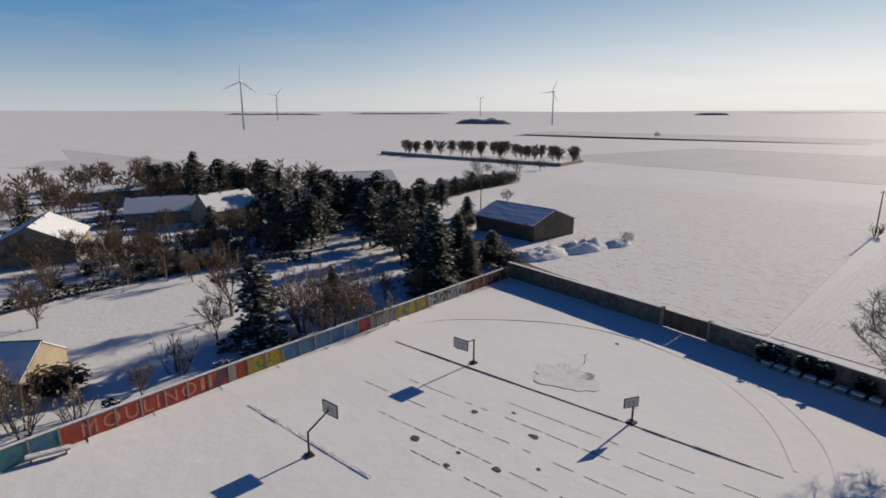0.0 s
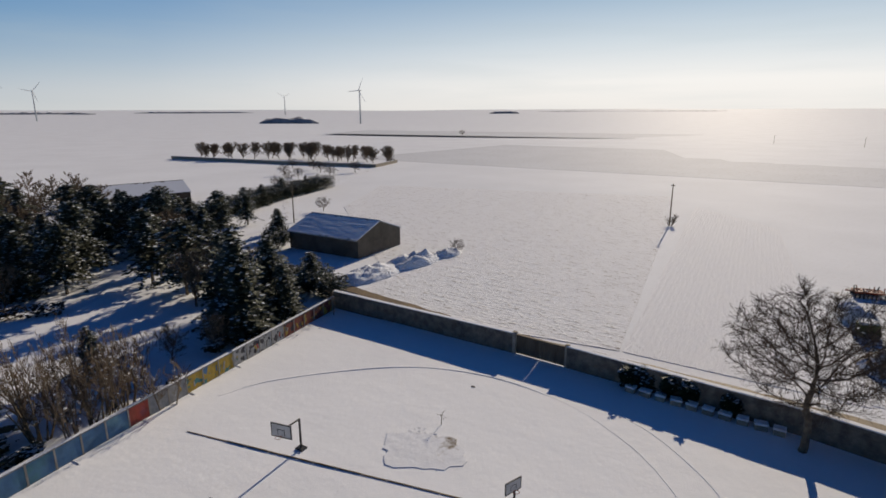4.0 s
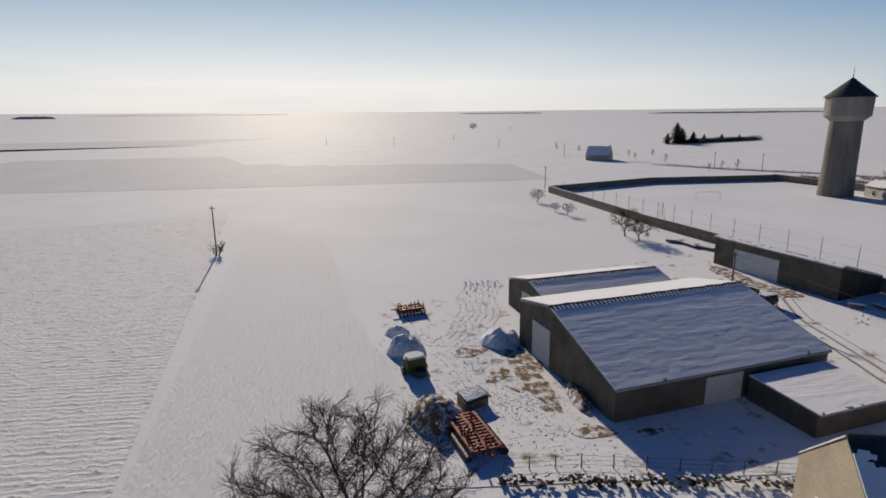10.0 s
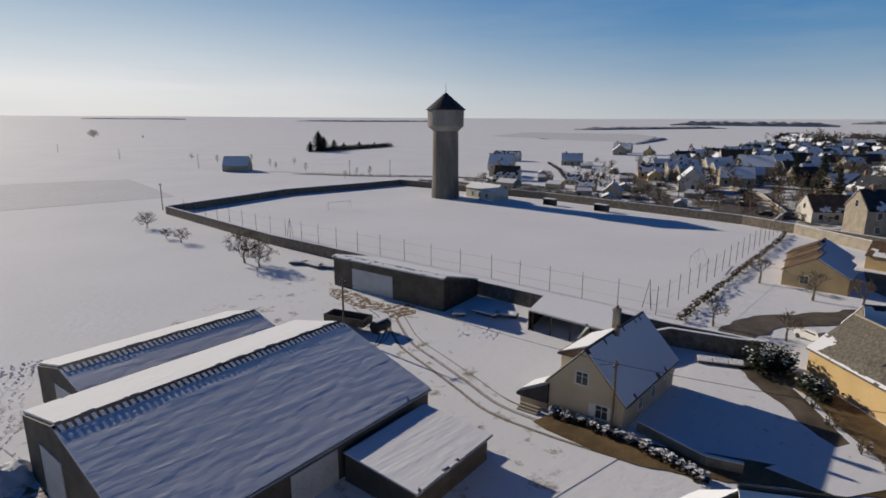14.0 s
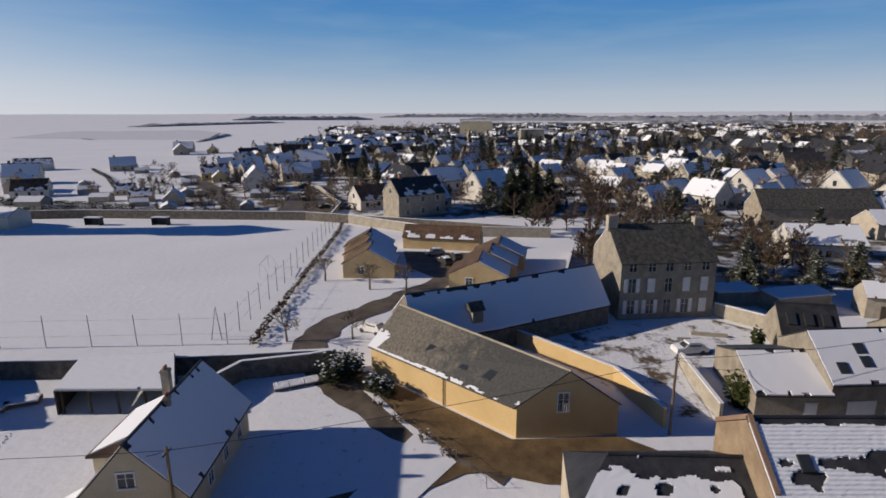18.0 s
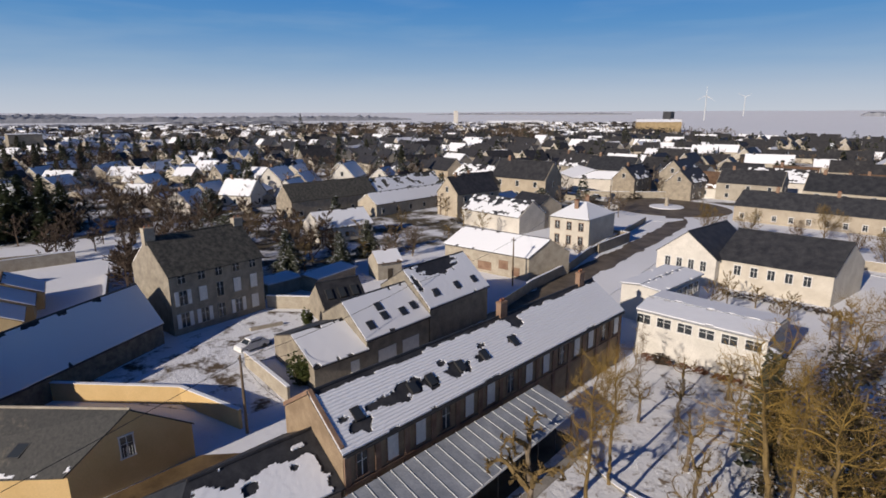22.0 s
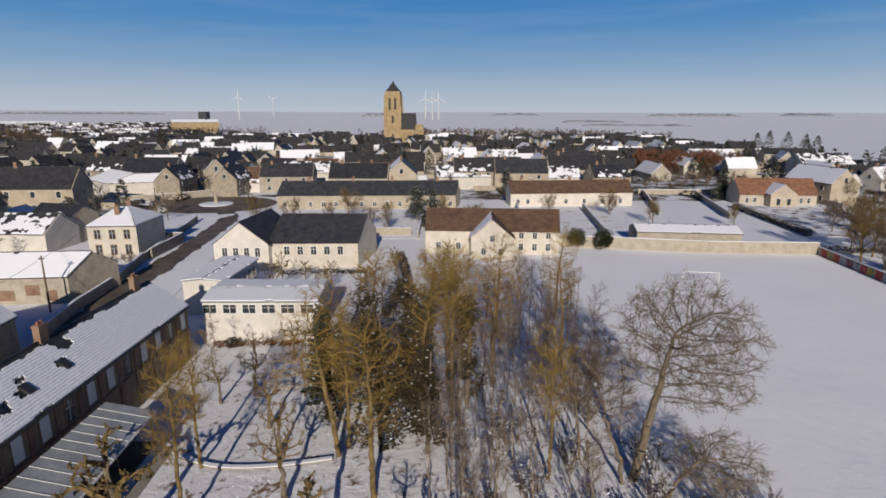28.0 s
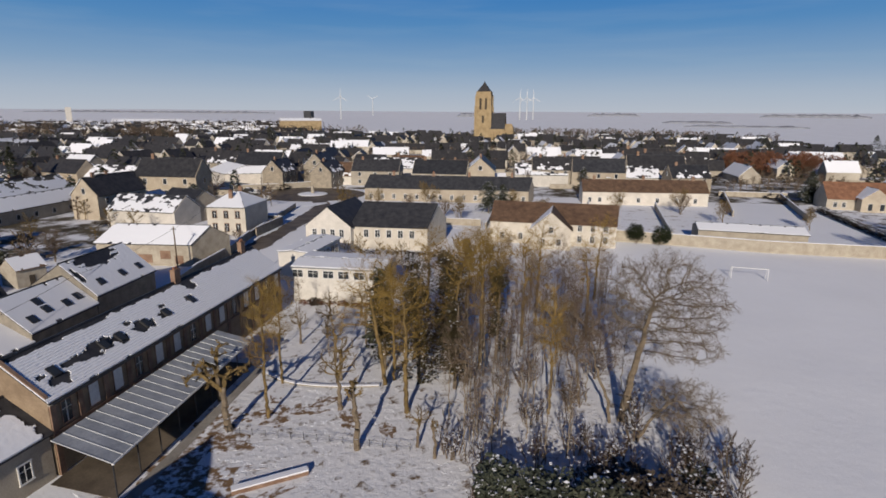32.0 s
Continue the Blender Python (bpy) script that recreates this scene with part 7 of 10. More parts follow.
for k in range(3):
    y0 = 0.9 * k
    ox, oy = 6.6 * k, 1.4 * k
    cottage((104.8 + ox, 33.0 + oy), (104.6 + ox + 6.4, 33.2 + oy), (104.6 + ox + 6.4, 42.4 + oy), (104.6 + ox, 42.2 + oy), "snow", "bare", (2.6, 5.2))
for k in range(3):
    ox, oy = 6.5 * k, -1.9 * k
    cottage((98 + ox, 13.5 + oy), (105 + ox, 12.6 + oy), (106.5 + ox, 22.2 + oy), (99 + ox, 23 + oy), "snow", "bare", (2.6, 4.9))
cottage((128, 34.5), (125.5, 18), (132, 17), (134.5, 34), "little", "bare", (2.6, 4.6))
patch("homes_court", [(104, 24.5), (112, 31.5), (125, 34), (124, 18), (112, 20.5)], 0.07, M["road"], "dark wet court between the small homes", "road")
wall_line("homes_wall", [(140, 1), (141, 30), (156, 53)], 2.4, 0.3, M["stone_pale"], "pale wall behind the small homes")
wall_line("homes_wall", [(126, -2), (102, 3.5)], 2.0, 0.3, M["stone_pale"], "pale wall between yards")

# ---------------------------------------------------------------- the town beyond
def glazed(w, h):
    """A small window as one mesh: frame and pane."""
    g = Geo()
    g.box(-w / 2 - 0.08, -0.04, -0.08, w / 2 + 0.08, 0.06, h + 0.08)
    me = bpy.data.meshes.new("window")
    n = len(g.v)
    g.box(-w / 2, 0.05, 0, w / 2, 0.066, h)
    me.from_pydata(g.v, [], g.f)
    me.materials.append(M["frame"])
    me.materials.append(M["glass"])
    for k, p in enumerate(me.polygons):
        p.material_index = 0 if k < 6 else 1
    return me


WIN = glazed(1.0, 1.25)


def quick_windows(e, info, side, ts, z):
    p, q, n = face(info, side)
    a = math.atan2(n[1], n[0]) - math.pi / 2
    for t in ts:
        pos = lerp(p, q, t)
        ob = new("window", WIN)
        ob.parent = e
        ob.matrix_basis = Matrix.Translation((pos.x, pos.y, z)) @ Matrix.Rotation(a, 4, "Z")


def proto(label, L, W, eave, ridge, wall, roof, front, back, name="town_house", win=True, chim=True, category="house", storeys=1):
    e, i = building(name, label, (-L / 2, -W / 2), (L / 2, -W / 2), (L / 2, W / 2), (-L / 2, W / 2), eave, ridge, wall, roof, front, back, category, group="town houses")
    if win:
        for s in range(storeys):
            quick_windows(e, i, "front", [0.18, 0.5, 0.82], 0.9 + 2.7 * s)
            quick_windows(e, i, "back", [0.18, 0.5, 0.82], 0.9 + 2.7 * s)
        quick_windows(e, i, "end0", [0.5], 0.9 + 2.7 * (storeys - 1))
        quick_windows(e, i, "end1", [0.5], eave + 0.2)
    if chim:
        c = Geo().box(L * 0.3 - 0.4, -0.3, ridge - 0.6, L * 0.3 + 0.4, 0.3, ridge + 1.1)
        part("chimney", c, M["brickwall"], e)
    return e


# back is the slope towards the sun
NEAR = [proto("cream house with a snowy roof", 11, 8, 3.0, 6.6, "render", "slate", "snow", "snow"),
        proto("white house with a snowy roof", 12, 8.5, 3.2, 7.0, "white", "slate", "snow", "snow"),
        proto("stone town house with bare dark slates", 14, 8, 5.4, 8.8, "stone", "slate", "snow", "little", storeys=2),
        proto("cream town house with bare dark slates", 18, 8.5, 5.6, 9.2, "render", "slate", "snow", "bare", storeys=2),
        proto("yellow house with a snowy roof", 10, 7.5, 3.0, 6.4, "yellow", "tile", "snow", "patch"),
        proto("white house with patchy snow on brown tiles", 12, 8, 3.0, 6.6, "white", "tile", "snow", "little"),
        proto("low outbuilding with a snowy roof", 9, 6, 2.6, 4.2, "stone_pale", "slate", "snow", "snow", "outbuilding", False, False, "shed"),
        proto("long low barn with slid snow", 20, 10, 4.0, 7.2, "white", "slate", "snow", "patch", "town_barn", False, False, "barn")]
used = set()


def put_house(ob, x, y, rz, s, sz=1.0):
    m = pose(x, y, 0, 0, 0, rz) @ Matrix.Diagonal((s, s, s * sz, 1))
    if ob.name not in used:
        used.add(ob.name)
        ob.matrix_basis = m
        return ob
    return copy_thing(ob, m)


rgt = random.Random(23)
taken = [(30, -50, 14), (44, -88, 18), (5, -97, 17), (81, -87, 12), (78, -58, 15), (42, -150, 16), (20, -152, 14), (62, -147, 14), (-20, -158, 14), (-38, -162, 12), (-5, -157, 10), (-86, -162, 14), (-38, -104, 13), (92, -150, 24),
         (93, -8, 14), (66, -20, 14), (67, -32, 14), (93, -546, 34), (118, 25, 26), (-95, -210, 30), (-65, -205, 26), (136, -165, 16), (45, -18, 20), (158, -141, 20), (103, -98, 9), (118, -214, 14), (100, -232, 10), (258, 104, 12), (322, 112, 14), (380, 141, 13), (157, -58, 21), (157, -75, 21), (160, -98, 22), (125, -51, 17), (146, -88, 20), (132, -70, 20), (118, -66, 14), (740, 22, 40), (556, -34, 26)]
ROADS = [((62, -44), (92, -150)), ((92, -150), (190, -165)), ((177, 86), (326, 196)), ((326, 196), (560, 360))]


def near_road(x, y, w):
    for (ax, ay), (bx, by) in ROADS:
        t = max(0, min(1, ((x - ax) * (bx - ax) + (y - ay) * (by - ay)) / ((bx - ax) ** 2 + (by - ay) ** 2)))
        if math.hypot(x - ax - t * (bx - ax), y - ay - t * (by - ay)) < w:
            return True
    return False


def zone(x, y):
    """Where the town's houses stand."""
    if 100 < x < 222 and -48 < y < 6 and y > -48 + 0.28 * (x - 100) - 8:
        return ""
    if 160 < x < 480 and y > 88 + 0.7 * (x - 186) or 160 < x < 268 and 62 < y < 160:
        return ""
    if x > 168 and y < 0.18 * (x - 290) + 165 and y > -130 and x < 760 and y < 200:
        return "estate"
    if 100 < x < 560 and -420 < y <= -22 and not (x < 170 and y > -30):
        return "town"
    if -190 < x <= 100 and -620 < y < -172:
        return "town"
    if 100 <= x < 480 and -620 < y <= -420:
        return "town"
    if 62 < x < 100 and -140 < y < -100 and x > 96:
        return "town"
    if -150 < x < -60 and -330 < y < -185 and rgt.random() < 0.5:
        return "town"
    return ""


def place(step, rmin, rmax, protos, weights_town, weights_estate):
    n = int(800 / step)
    for i in range(-n, n):
        for j in range(-n, n):
            bx, by = round(i * step / 90), round(j * step / 90)
            rot = 22 * noise.noise(Vector((bx * 1.7, by * 2.3, 0.4)))
            x, y = i * step + rgt.uniform(-0.3, 0.3) * step, j * step * 0.92 + rgt.uniform(-0.3, 0.3) * step
            r = math.hypot(x - 8, y - 18)
            zn = zone(x, y)
            if not zn or not rmin < r <= rmax or near_road(x, y, 10) or any(math.hypot(x - a, y - b) < c for a, b, c in taken):
                continue
            if rgt.random() < 0.13:
                TREES.append((x, y))
                continue
            k = rgt.choices(range(len(protos)), weights_estate if zn == "estate" else weights_town)[0]
            turn = (128 if rgt.random() < 0.8 else 38) + rot * 0.6 if zn == "estate" else (0 if rgt.random() < 0.72 else 90) + rot
            put_house(protos[k], x, y, turn + rgt.uniform(-4, 4), rgt.uniform(0.85, 1.15), rgt.uniform(0.9, 1.12))


TREES = []
place(18.5, 95, 250, NEAR, (0.9, 1.2, 4, 5, 1.2, 3, 1.6, 0.8), (5, 4, 0.8, 0.2, 1.5, 2.0, 1.5, 0))
for k, (x, y) in enumerate(TREES):
    if k % 4 == 0:
        again(FIRS[k % 3], x, y, k * 50, rgt.uniform(0.55, 0.9))
tree_mass("street_trees", [p for k, p in enumerate(TREES) if k % 4], "twig", "bare trees between the near town houses", 52, (12, 6, 5), 7.0, 0.16, 0.03)

# past the near streets the roofs run together: one mass of far houses, one of far trees
fw, fr, fs = ([], []), ([], []), ([], [])


def far_house(x, y, rz, L, W, eave, ridge, bare):
    c, s = math.cos(rz), math.sin(rz)

    def P(u, v, z):
        return (x + u * c - v * s, y + u * s + v * c, z)

    def put(store, pts, faces):
        n = len(store[0])
        store[0].extend(pts)
        store[1].extend(tuple(i + n for i in f) for f in faces)

    a, b, o = L / 2, W / 2, 0.4
    put(fw, [P(-a, -b, -.3), P(a, -b, -.3), P(a, b, -.3), P(-a, b, -.3), P(-a, -b, eave), P(a, -b, eave), P(a, b, eave), P(-a, b, eave), P(-a, 0, ridge - .1), P(a, 0, ridge - .1)],
        [(0, 1, 5, 4), (2, 3, 7, 6), (1, 2, 6, 9, 5), (3, 0, 4, 8, 7)])
    k = o * (ridge - eave) / b
    for sgn, cover in ((-1, "snow"), (1, bare)):
        q = [P(-a - .2, sgn * (b + o), eave - k), P(a + .2, sgn * (b + o), eave - k), P(a + .2, 0, ridge), P(-a - .2, 0, ridge)]
        t = [(p[0], p[1], p[2] + 0.2) for p in q]
        put(fs if cover == "snow" else fr, q + t, [(4, 5, 6, 7), (0, 1, 5, 4), (1, 2, 6, 5), (3, 0, 4, 7)])
    put(fr, [P(a * .6, -.4, ridge - .5), P(a * .6 + .9, -.4, ridge - .5), P(a * .6 + .9, .4, ridge - .5), P(a * .6, .4, ridge - .5), P(a * .6, -.4, ridge + 1), P(a * .6 + .9, -.4, ridge + 1), P(a * .6 + .9, .4, ridge + 1), P(a * .6, .4, ridge + 1)],
        [(4, 5, 6, 7), (0, 1, 5, 4), (1, 2, 6, 5), (2, 3, 7, 6), (3, 0, 4, 7)])


FT = []
for i in range(-34, 35):
    for j in range(-34, 35):
        x, y = i * 22 + rgt.uniform(-7, 7), j * 20 + rgt.uniform(-6, 6)
        r = math.hypot(x - 8, y - 18)
        zn = zone(x, y)
        if not zn or not 250 < r <= 740 or near_road(x, y, 10) or any(math.hypot(x - a, y - b) < c for a, b, c in taken):
            continue
        if rgt.random() < 0.16:
            FT.append((x, y))
            continue
        rot = 22 * noise.noise(Vector((round(x / 90) * 1.7, round(y / 90) * 2.3, 0.4)))
        est = zn == "estate"
        turn = radians(((128 if rgt.random() < 0.8 else 38) if est else (0 if rgt.random() < 0.7 else 90)) + rot * (0.6 if est else 1) + rgt.uniform(-4, 4))
        two = not est and rgt.random() < 0.6
        far_house(x, y, turn, rgt.uniform(9, 14) if est else rgt.uniform(10, 21), rgt.uniform(7, 9.5), 5.2 if two else 3.2, (9.0 if two else 6.8) * rgt.uniform(0.92, 1.12), "snow" if rgt.random() < (0.7 if est else 0.2) else "bare")
        for q in range(2 if est else 3):
            FT.append((x + rgt.uniform(-13, 13), y + rgt.uniform(-13, 13)))


# the town runs on to the skyline, thinning out among trees
BEYOND = []
for k in range(1500):
    a, r = radians(rgt.uniform(-64, 15)), 720 + 900 * rgt.random() ** 1.15
    x, y = 8 + r * math.cos(a), 18 + r * math.sin(a)
    if a > radians(4) and r > 1150 or near_road(x, y, 14):
        continue
    for q in range(3):
        BEYOND.append((x + rgt.uniform(-26, 26), y + rgt.uniform(-26, 26)))
    if rgt.random() < 0.62:
        far_house(x, y, radians(rgt.choice((20, 110, 65)) + rgt.uniform(-12, 12)), rgt.uniform(10, 22), rgt.uniform(8, 11), 4.2, 8.4 * rgt.uniform(0.9, 1.15), "snow" if rgt.random() < 0.45 else "bare")


def mass(name, store, mat, label, category):
    me = bpy.data.meshes.new(name)
    me.from_pydata(store[0], [], store[1])
    me.materials.append(M[mat])
    return tagged(new(name, me), label, category, "", "stuff")


mass("far_house_walls", fw, "town_wall", "cream and stone walls of far houses", "houses")
mass("far_house_roofs", fr, "slate", "dark slate roofs of far houses", "roofs")
mass("far_roof_snow", fs, "snow_roof", "snowy roofs of far houses", "roofs")


wood = []
while len(wood) < 105:
    x, y = rgt.uniform(103, 225), rgt.uniform(-46, 6)
    if zone(x, y) == "" and math.hypot(x - 118, y - 25) > 28 and not (x < 141 and y > -1):
        wood.append((x, y))
tree_mass("beech_clump", [(rgt.uniform(-120, -74), rgt.uniform(-292, -256)) for _ in range(110)], "rusty", "rust-brown beeches crowding a garden", 57, (16, 8, 5), 11.0)
tree_mass("manor_wood", wood, "dark_twig", "brown bare trees crowding the gardens behind the manor", 55, (12, 7, 5), 8.6)
tree_mass("far_trees", FT, "twig", "bare trees between far houses", 71, (6, 4, 2), rmin=0.07)
rgb_ = random.Random(61)
brows = []
for x, y in BEYOND:
    hh = rgb_.uniform(6, 13)
    for q in range(11):
        a, r = rgb_.uniform(0, math.tau), hh * 0.3 * rgb_.random()
        brows.append(((x + math.cos(a) * r, y + math.sin(a) * r, hh * rgb_.uniform(0.15, 1.0)), rgb_.uniform(0.7, 1.7)))
solid("skyline_trees", clumps("skyline_trees", brows, M["hedge"], rgb_, 0.9), None, "bare trees among the farthest roofs of the town", "trees", "stuff")
belt = [(-140 + 260 * k / 260 + rgt.uniform(-8, 8), -640 - 60 * math.sin(k / 260 * 3) + rgt.uniform(-25, 25)) for k in range(260)]
for k in range(330):
    a = radians(-92 - 66 * k / 329 + 90)
    r = rgt.uniform(640, 860)
    belt.append((r * math.cos(a), r * math.sin(a)))
# woods and clumps standing up out of the roofs
rgd = random.Random(77)


def clump_of(x0, y0, x1, y1, w, n):
    return [(x0 + (x1 - x0) * t + rgd.uniform(-w, w), y0 + (y1 - y0) * t + rgd.uniform(-w, w)) for t in (rgd.random() for _ in range(n))]


tall = clump_of(561, -291, 498, -420, 16, 60) + clump_of(391, -393, 371, -436, 10, 24) + clump_of(799, 188, 816, 94, 14, 36) + clump_of(386, -404, 343, -410, 10, 14)
tree_mass("town_wood", tall, "twig", "tall bare trees of a wood behind the roofs", 93, (10, 6, 4), 20.0, 0.3, 0.06)
low = clump_of(477, -49, 465, -75, 9, 14) + clump_of(327, 21, 312, -16, 8, 18) + clump_of(360, 38, 368, 1, 7, 16) + clump_of(370, -5, 386, -74, 14, 44) + clump_of(411, -87, 421, -128, 12, 16) + clump_of(-33, -592, -200, -621, 16, 60)
low += clump_of(-201, -289, -220, -291, 8, 8) + clump_of(215, 70, 420, 20, 60, 40) + clump_of(220, -60, 420, -160, 70, 60)
tree_mass("garden_trees", low, "dark_twig", "bare trees crowding the gardens among the roofs", 94, (9, 6, 4), 12.0, 0.2, 0.05)
dark = [(702, -348, 31, 5.2)] + [(x, y, rgd.uniform(9, 17), rgd.uniform(2.2, 3.6)) for x, y in low[8:92:4] + clump_of(411, -87, 421, -128, 12, 9) + clump_of(230, 60, 400, -10, 40, 16) + clump_of(230, -70, 430, -190, 60, 18) + clump_of(500, -20, 620, 60, 60, 14)]
dark += [(-226, -470, 14, 5.5), (-236, -470, 16, 6), (-252, -472, 15, 6.5), (-268, -474, 13, 6), (-236, -402, 14, 6), (-228, -400, 12, 5), (-208, -290, 15, 6), (250, -395, 20, 5)]
drows = []
for x, y, hh, rr in dark:
    for q in range(int(26 * hh)):
        t = rgd.random()
        a, r = rgd.uniform(0, math.tau), rr * (1 - t) ** 0.75 * rgd.uniform(0.4, 1.1)
        drows.append(((x + math.cos(a) * r, y + math.sin(a) * r, hh * (0.06 + 0.94 * t)), rgd.uniform(0.4, 0.9)))
solid("garden_evergreens", clumps("garden_evergreens", drows, M["needle"], rgd, 0.5), None, "dark evergreens standing among the roofs", "trees", "stuff")
tree_mass("far_tree_belt", belt, "twig", "long belts of bare trees beyond the roofs", 91, (6, 4, 2), 13.0, rmin=0.09)
conrows, conwhite = [], []
for k, (x, y) in enumerate(FT[::5] + belt[::6]):
    hh = rgt.uniform(7, 14)
    for q in range(70):
        t = rgt.random()
        rr = hh * 0.24 * (1 - t) ** 0.7
        a = rgt.uniform(0, math.tau)
        conrows.append(((x + 5 + math.cos(a) * rr, y + 3 + math.sin(a) * rr, hh * (0.08 + 0.92 * t)), rgt.uniform(0.6, 1.1)))
solid("far_conifers", clumps("far_conifers", conrows, M["needle"], rgt, 0.5), None, "dark firs between far houses", "trees", "stuff")
# garden walls and hedges of the town
gwv = Geo()
hed = []
for k in range(1700):
    x, y = rgt.uniform(-180, 560), rgt.uniform(-600, 190)
    if not zone(x, y) or near_road(x, y, 5) or any(math.hypot(x - a, y - b) < c * 0.8 for a, b, c in taken):
        continue
    a = radians(rgt.choice((0, 90)) + 22 * noise.noise(Vector((round(x / 90) * 1.7, round(y / 90) * 2.3, 0.4))))
    L = rgt.uniform(8, 24)
    if k % 2:
        gwv.box(-L / 2, -0.2, -0.2, L / 2, 0.2, rgt.uniform(1.3, 2.2), Matrix.Translation((x, y, 0)) @ Matrix.Rotation(a, 4, "Z"))
    else:
        for q in range(int(L * 5)):
            t = rgt.uniform(-L / 2, L / 2)
            hed.append(((x + math.cos(a) * t + rgt.uniform(-.7, .7), y + math.sin(a) * t + rgt.uniform(-.7, .7), rgt.uniform(0.2, 2.0)), rgt.uniform(0.35, 0.7)))
tagged(new("town_garden_walls", gwv.mesh("town_garden_walls", M["stone_pale"])), "pale garden walls between the houses", "walls", "", "stuff")
solid("town_hedges", clumps("town_hedges", hed, M["hedge"], rgt, 0.6), None, "brown and dark hedges between the houses", "hedges", "stuff")
patch("town_ground_south", [(-170, -170), (-55, -169), (60, -162), (98, -172), (100, -100), (104, -20), (560, -60), (560, -600), (-170, -600)], 0.03, M["town_ground"], "gardens and lanes under patchy snow")
patch("town_ground_east", [(166, 60), (172, 100), (200, 130), (300, 160), (700, 190), (760, -60), (560, -58), (165, -24)], 0.028, M["town_ground"], "gardens and lanes of the estate under patchy snow")
DARKFIR = conifer("large dark fir with little snow behind the small homes", 440, 15, 4.6, (181, 5, 0), 0.06, "evergreen", low=0.03, shape=0.5)
for x, y, s in ((175, 8, 0.9), (186, 0, 0.95), (178, -3, 0.85), (190, 8, 0.8), (170, 2, 0.7)):
    again(DARKFIR, x, y, x * 9, s)
for x, y, s, k in ((156, -32, 0.85, 2), (108, -14, .8, 2), (112, -20, .9, 2), (104, -27, .7, 0), (100, -36, .6, 0), (104, -45, .65, 0), (25, -128, .75, 2)):
    again(FIRS[k], x, y, x * 9, s)
for x, y, s in ((112, -10, .8), (118, -16, .8), (124, -24, .8), (130, -30, .8), (106, -6, .7), (110, -32, .8), (92, -42, .6), (98, -52, .7), (36, -118, .6), (48, -124, .6), (10, -120, .6), (-30, -140, .7), (-72, -100, .9), (-84, -92, 1.0), (-96, -104, 1.0), (-80, -120, .9), (-100, -84, .9), (-68, -84, .9), (-110, -120, 1.0), (-75, -70, .8), (-82, -60, .9)):
    again(GT[int(abs(x)) % 3], x, y, x * 11, s)
# clipped beech garden, rust-brown
for k in range(45):
    x, y = -56 - 4.6 * (k % 9) - 5 * (k // 9), -197 - 11 * (k // 9)
    if k == 0:
        BE = bare_tree("clipped bare lime in a garden row", 430, 5.5, 0.16, (x, y, 0), 0, "bark", "twig", "clipped limes", fork=0.35, counts=(14, 6, 5), spread=0.7, up=0.35, ratio=0.4, rmin=0.03)
    else:
        again(BE, x, y, k * 50, rgt.uniform(0.9, 1.1))

# landmark buildings of the town
e, i = building("market_hall", "white gabled hall with a snowy roof", (150, -172), (134, -160), (124, -174), (140, -186), 5, 8, "white", "slate", "snow", "snow", "hall")
e, i = building("market_hall", "white gabled hall with a snowy roof", (134, -160), (122, -166), (114, -180), (124, -174), 5, 7.6, "white", "slate", "snow", "snow", "hall")
e, i = building("apartment_block", "pale block of flats with a flat snowy roof", (734, 0), (735, 41), (750, 41), (749, 0), 21, 21.6, "cream", "slate", "snow", "snow", "flats")
e, i = building("apartment_block", "grey block of flats with a flat snowy roof", (554, -45), (554, -23), (566, -22), (566, -44), 15, 15.6, "stone", "slate", "snow", "snow", "flats")
e, i = building("grain_store", "stone grain store with a dark turret", (445, -760), (395, -800), (405, -815), (455, -775), 17, 21, "church", "slate", "snow", "snow", "warehouse")
part("turret", Geo().box(-14, -20, 0, -2, -8, 32), M["slate"], e)
e, i = building("white_silo", "tall pale grain silo on the skyline", (1100, -1000), (1110, -1010), (1102, -1018), (1092, -1008), 38, 39, "white", "metal", "snow", "snow", "silo")
e, i = building("long_store", "long pale store with a snowy roof on the skyline", (1050, -1070), (930, -1160), (945, -1185), (1065, -1095), 7, 13, "white", "metal", "snow", "snow", "warehouse")

# ---------------------------------------------------------------- the sports ground
EX, EY = Vector((0.982, 0.19, 0)), Vector((-0.19, 0.982, 0))


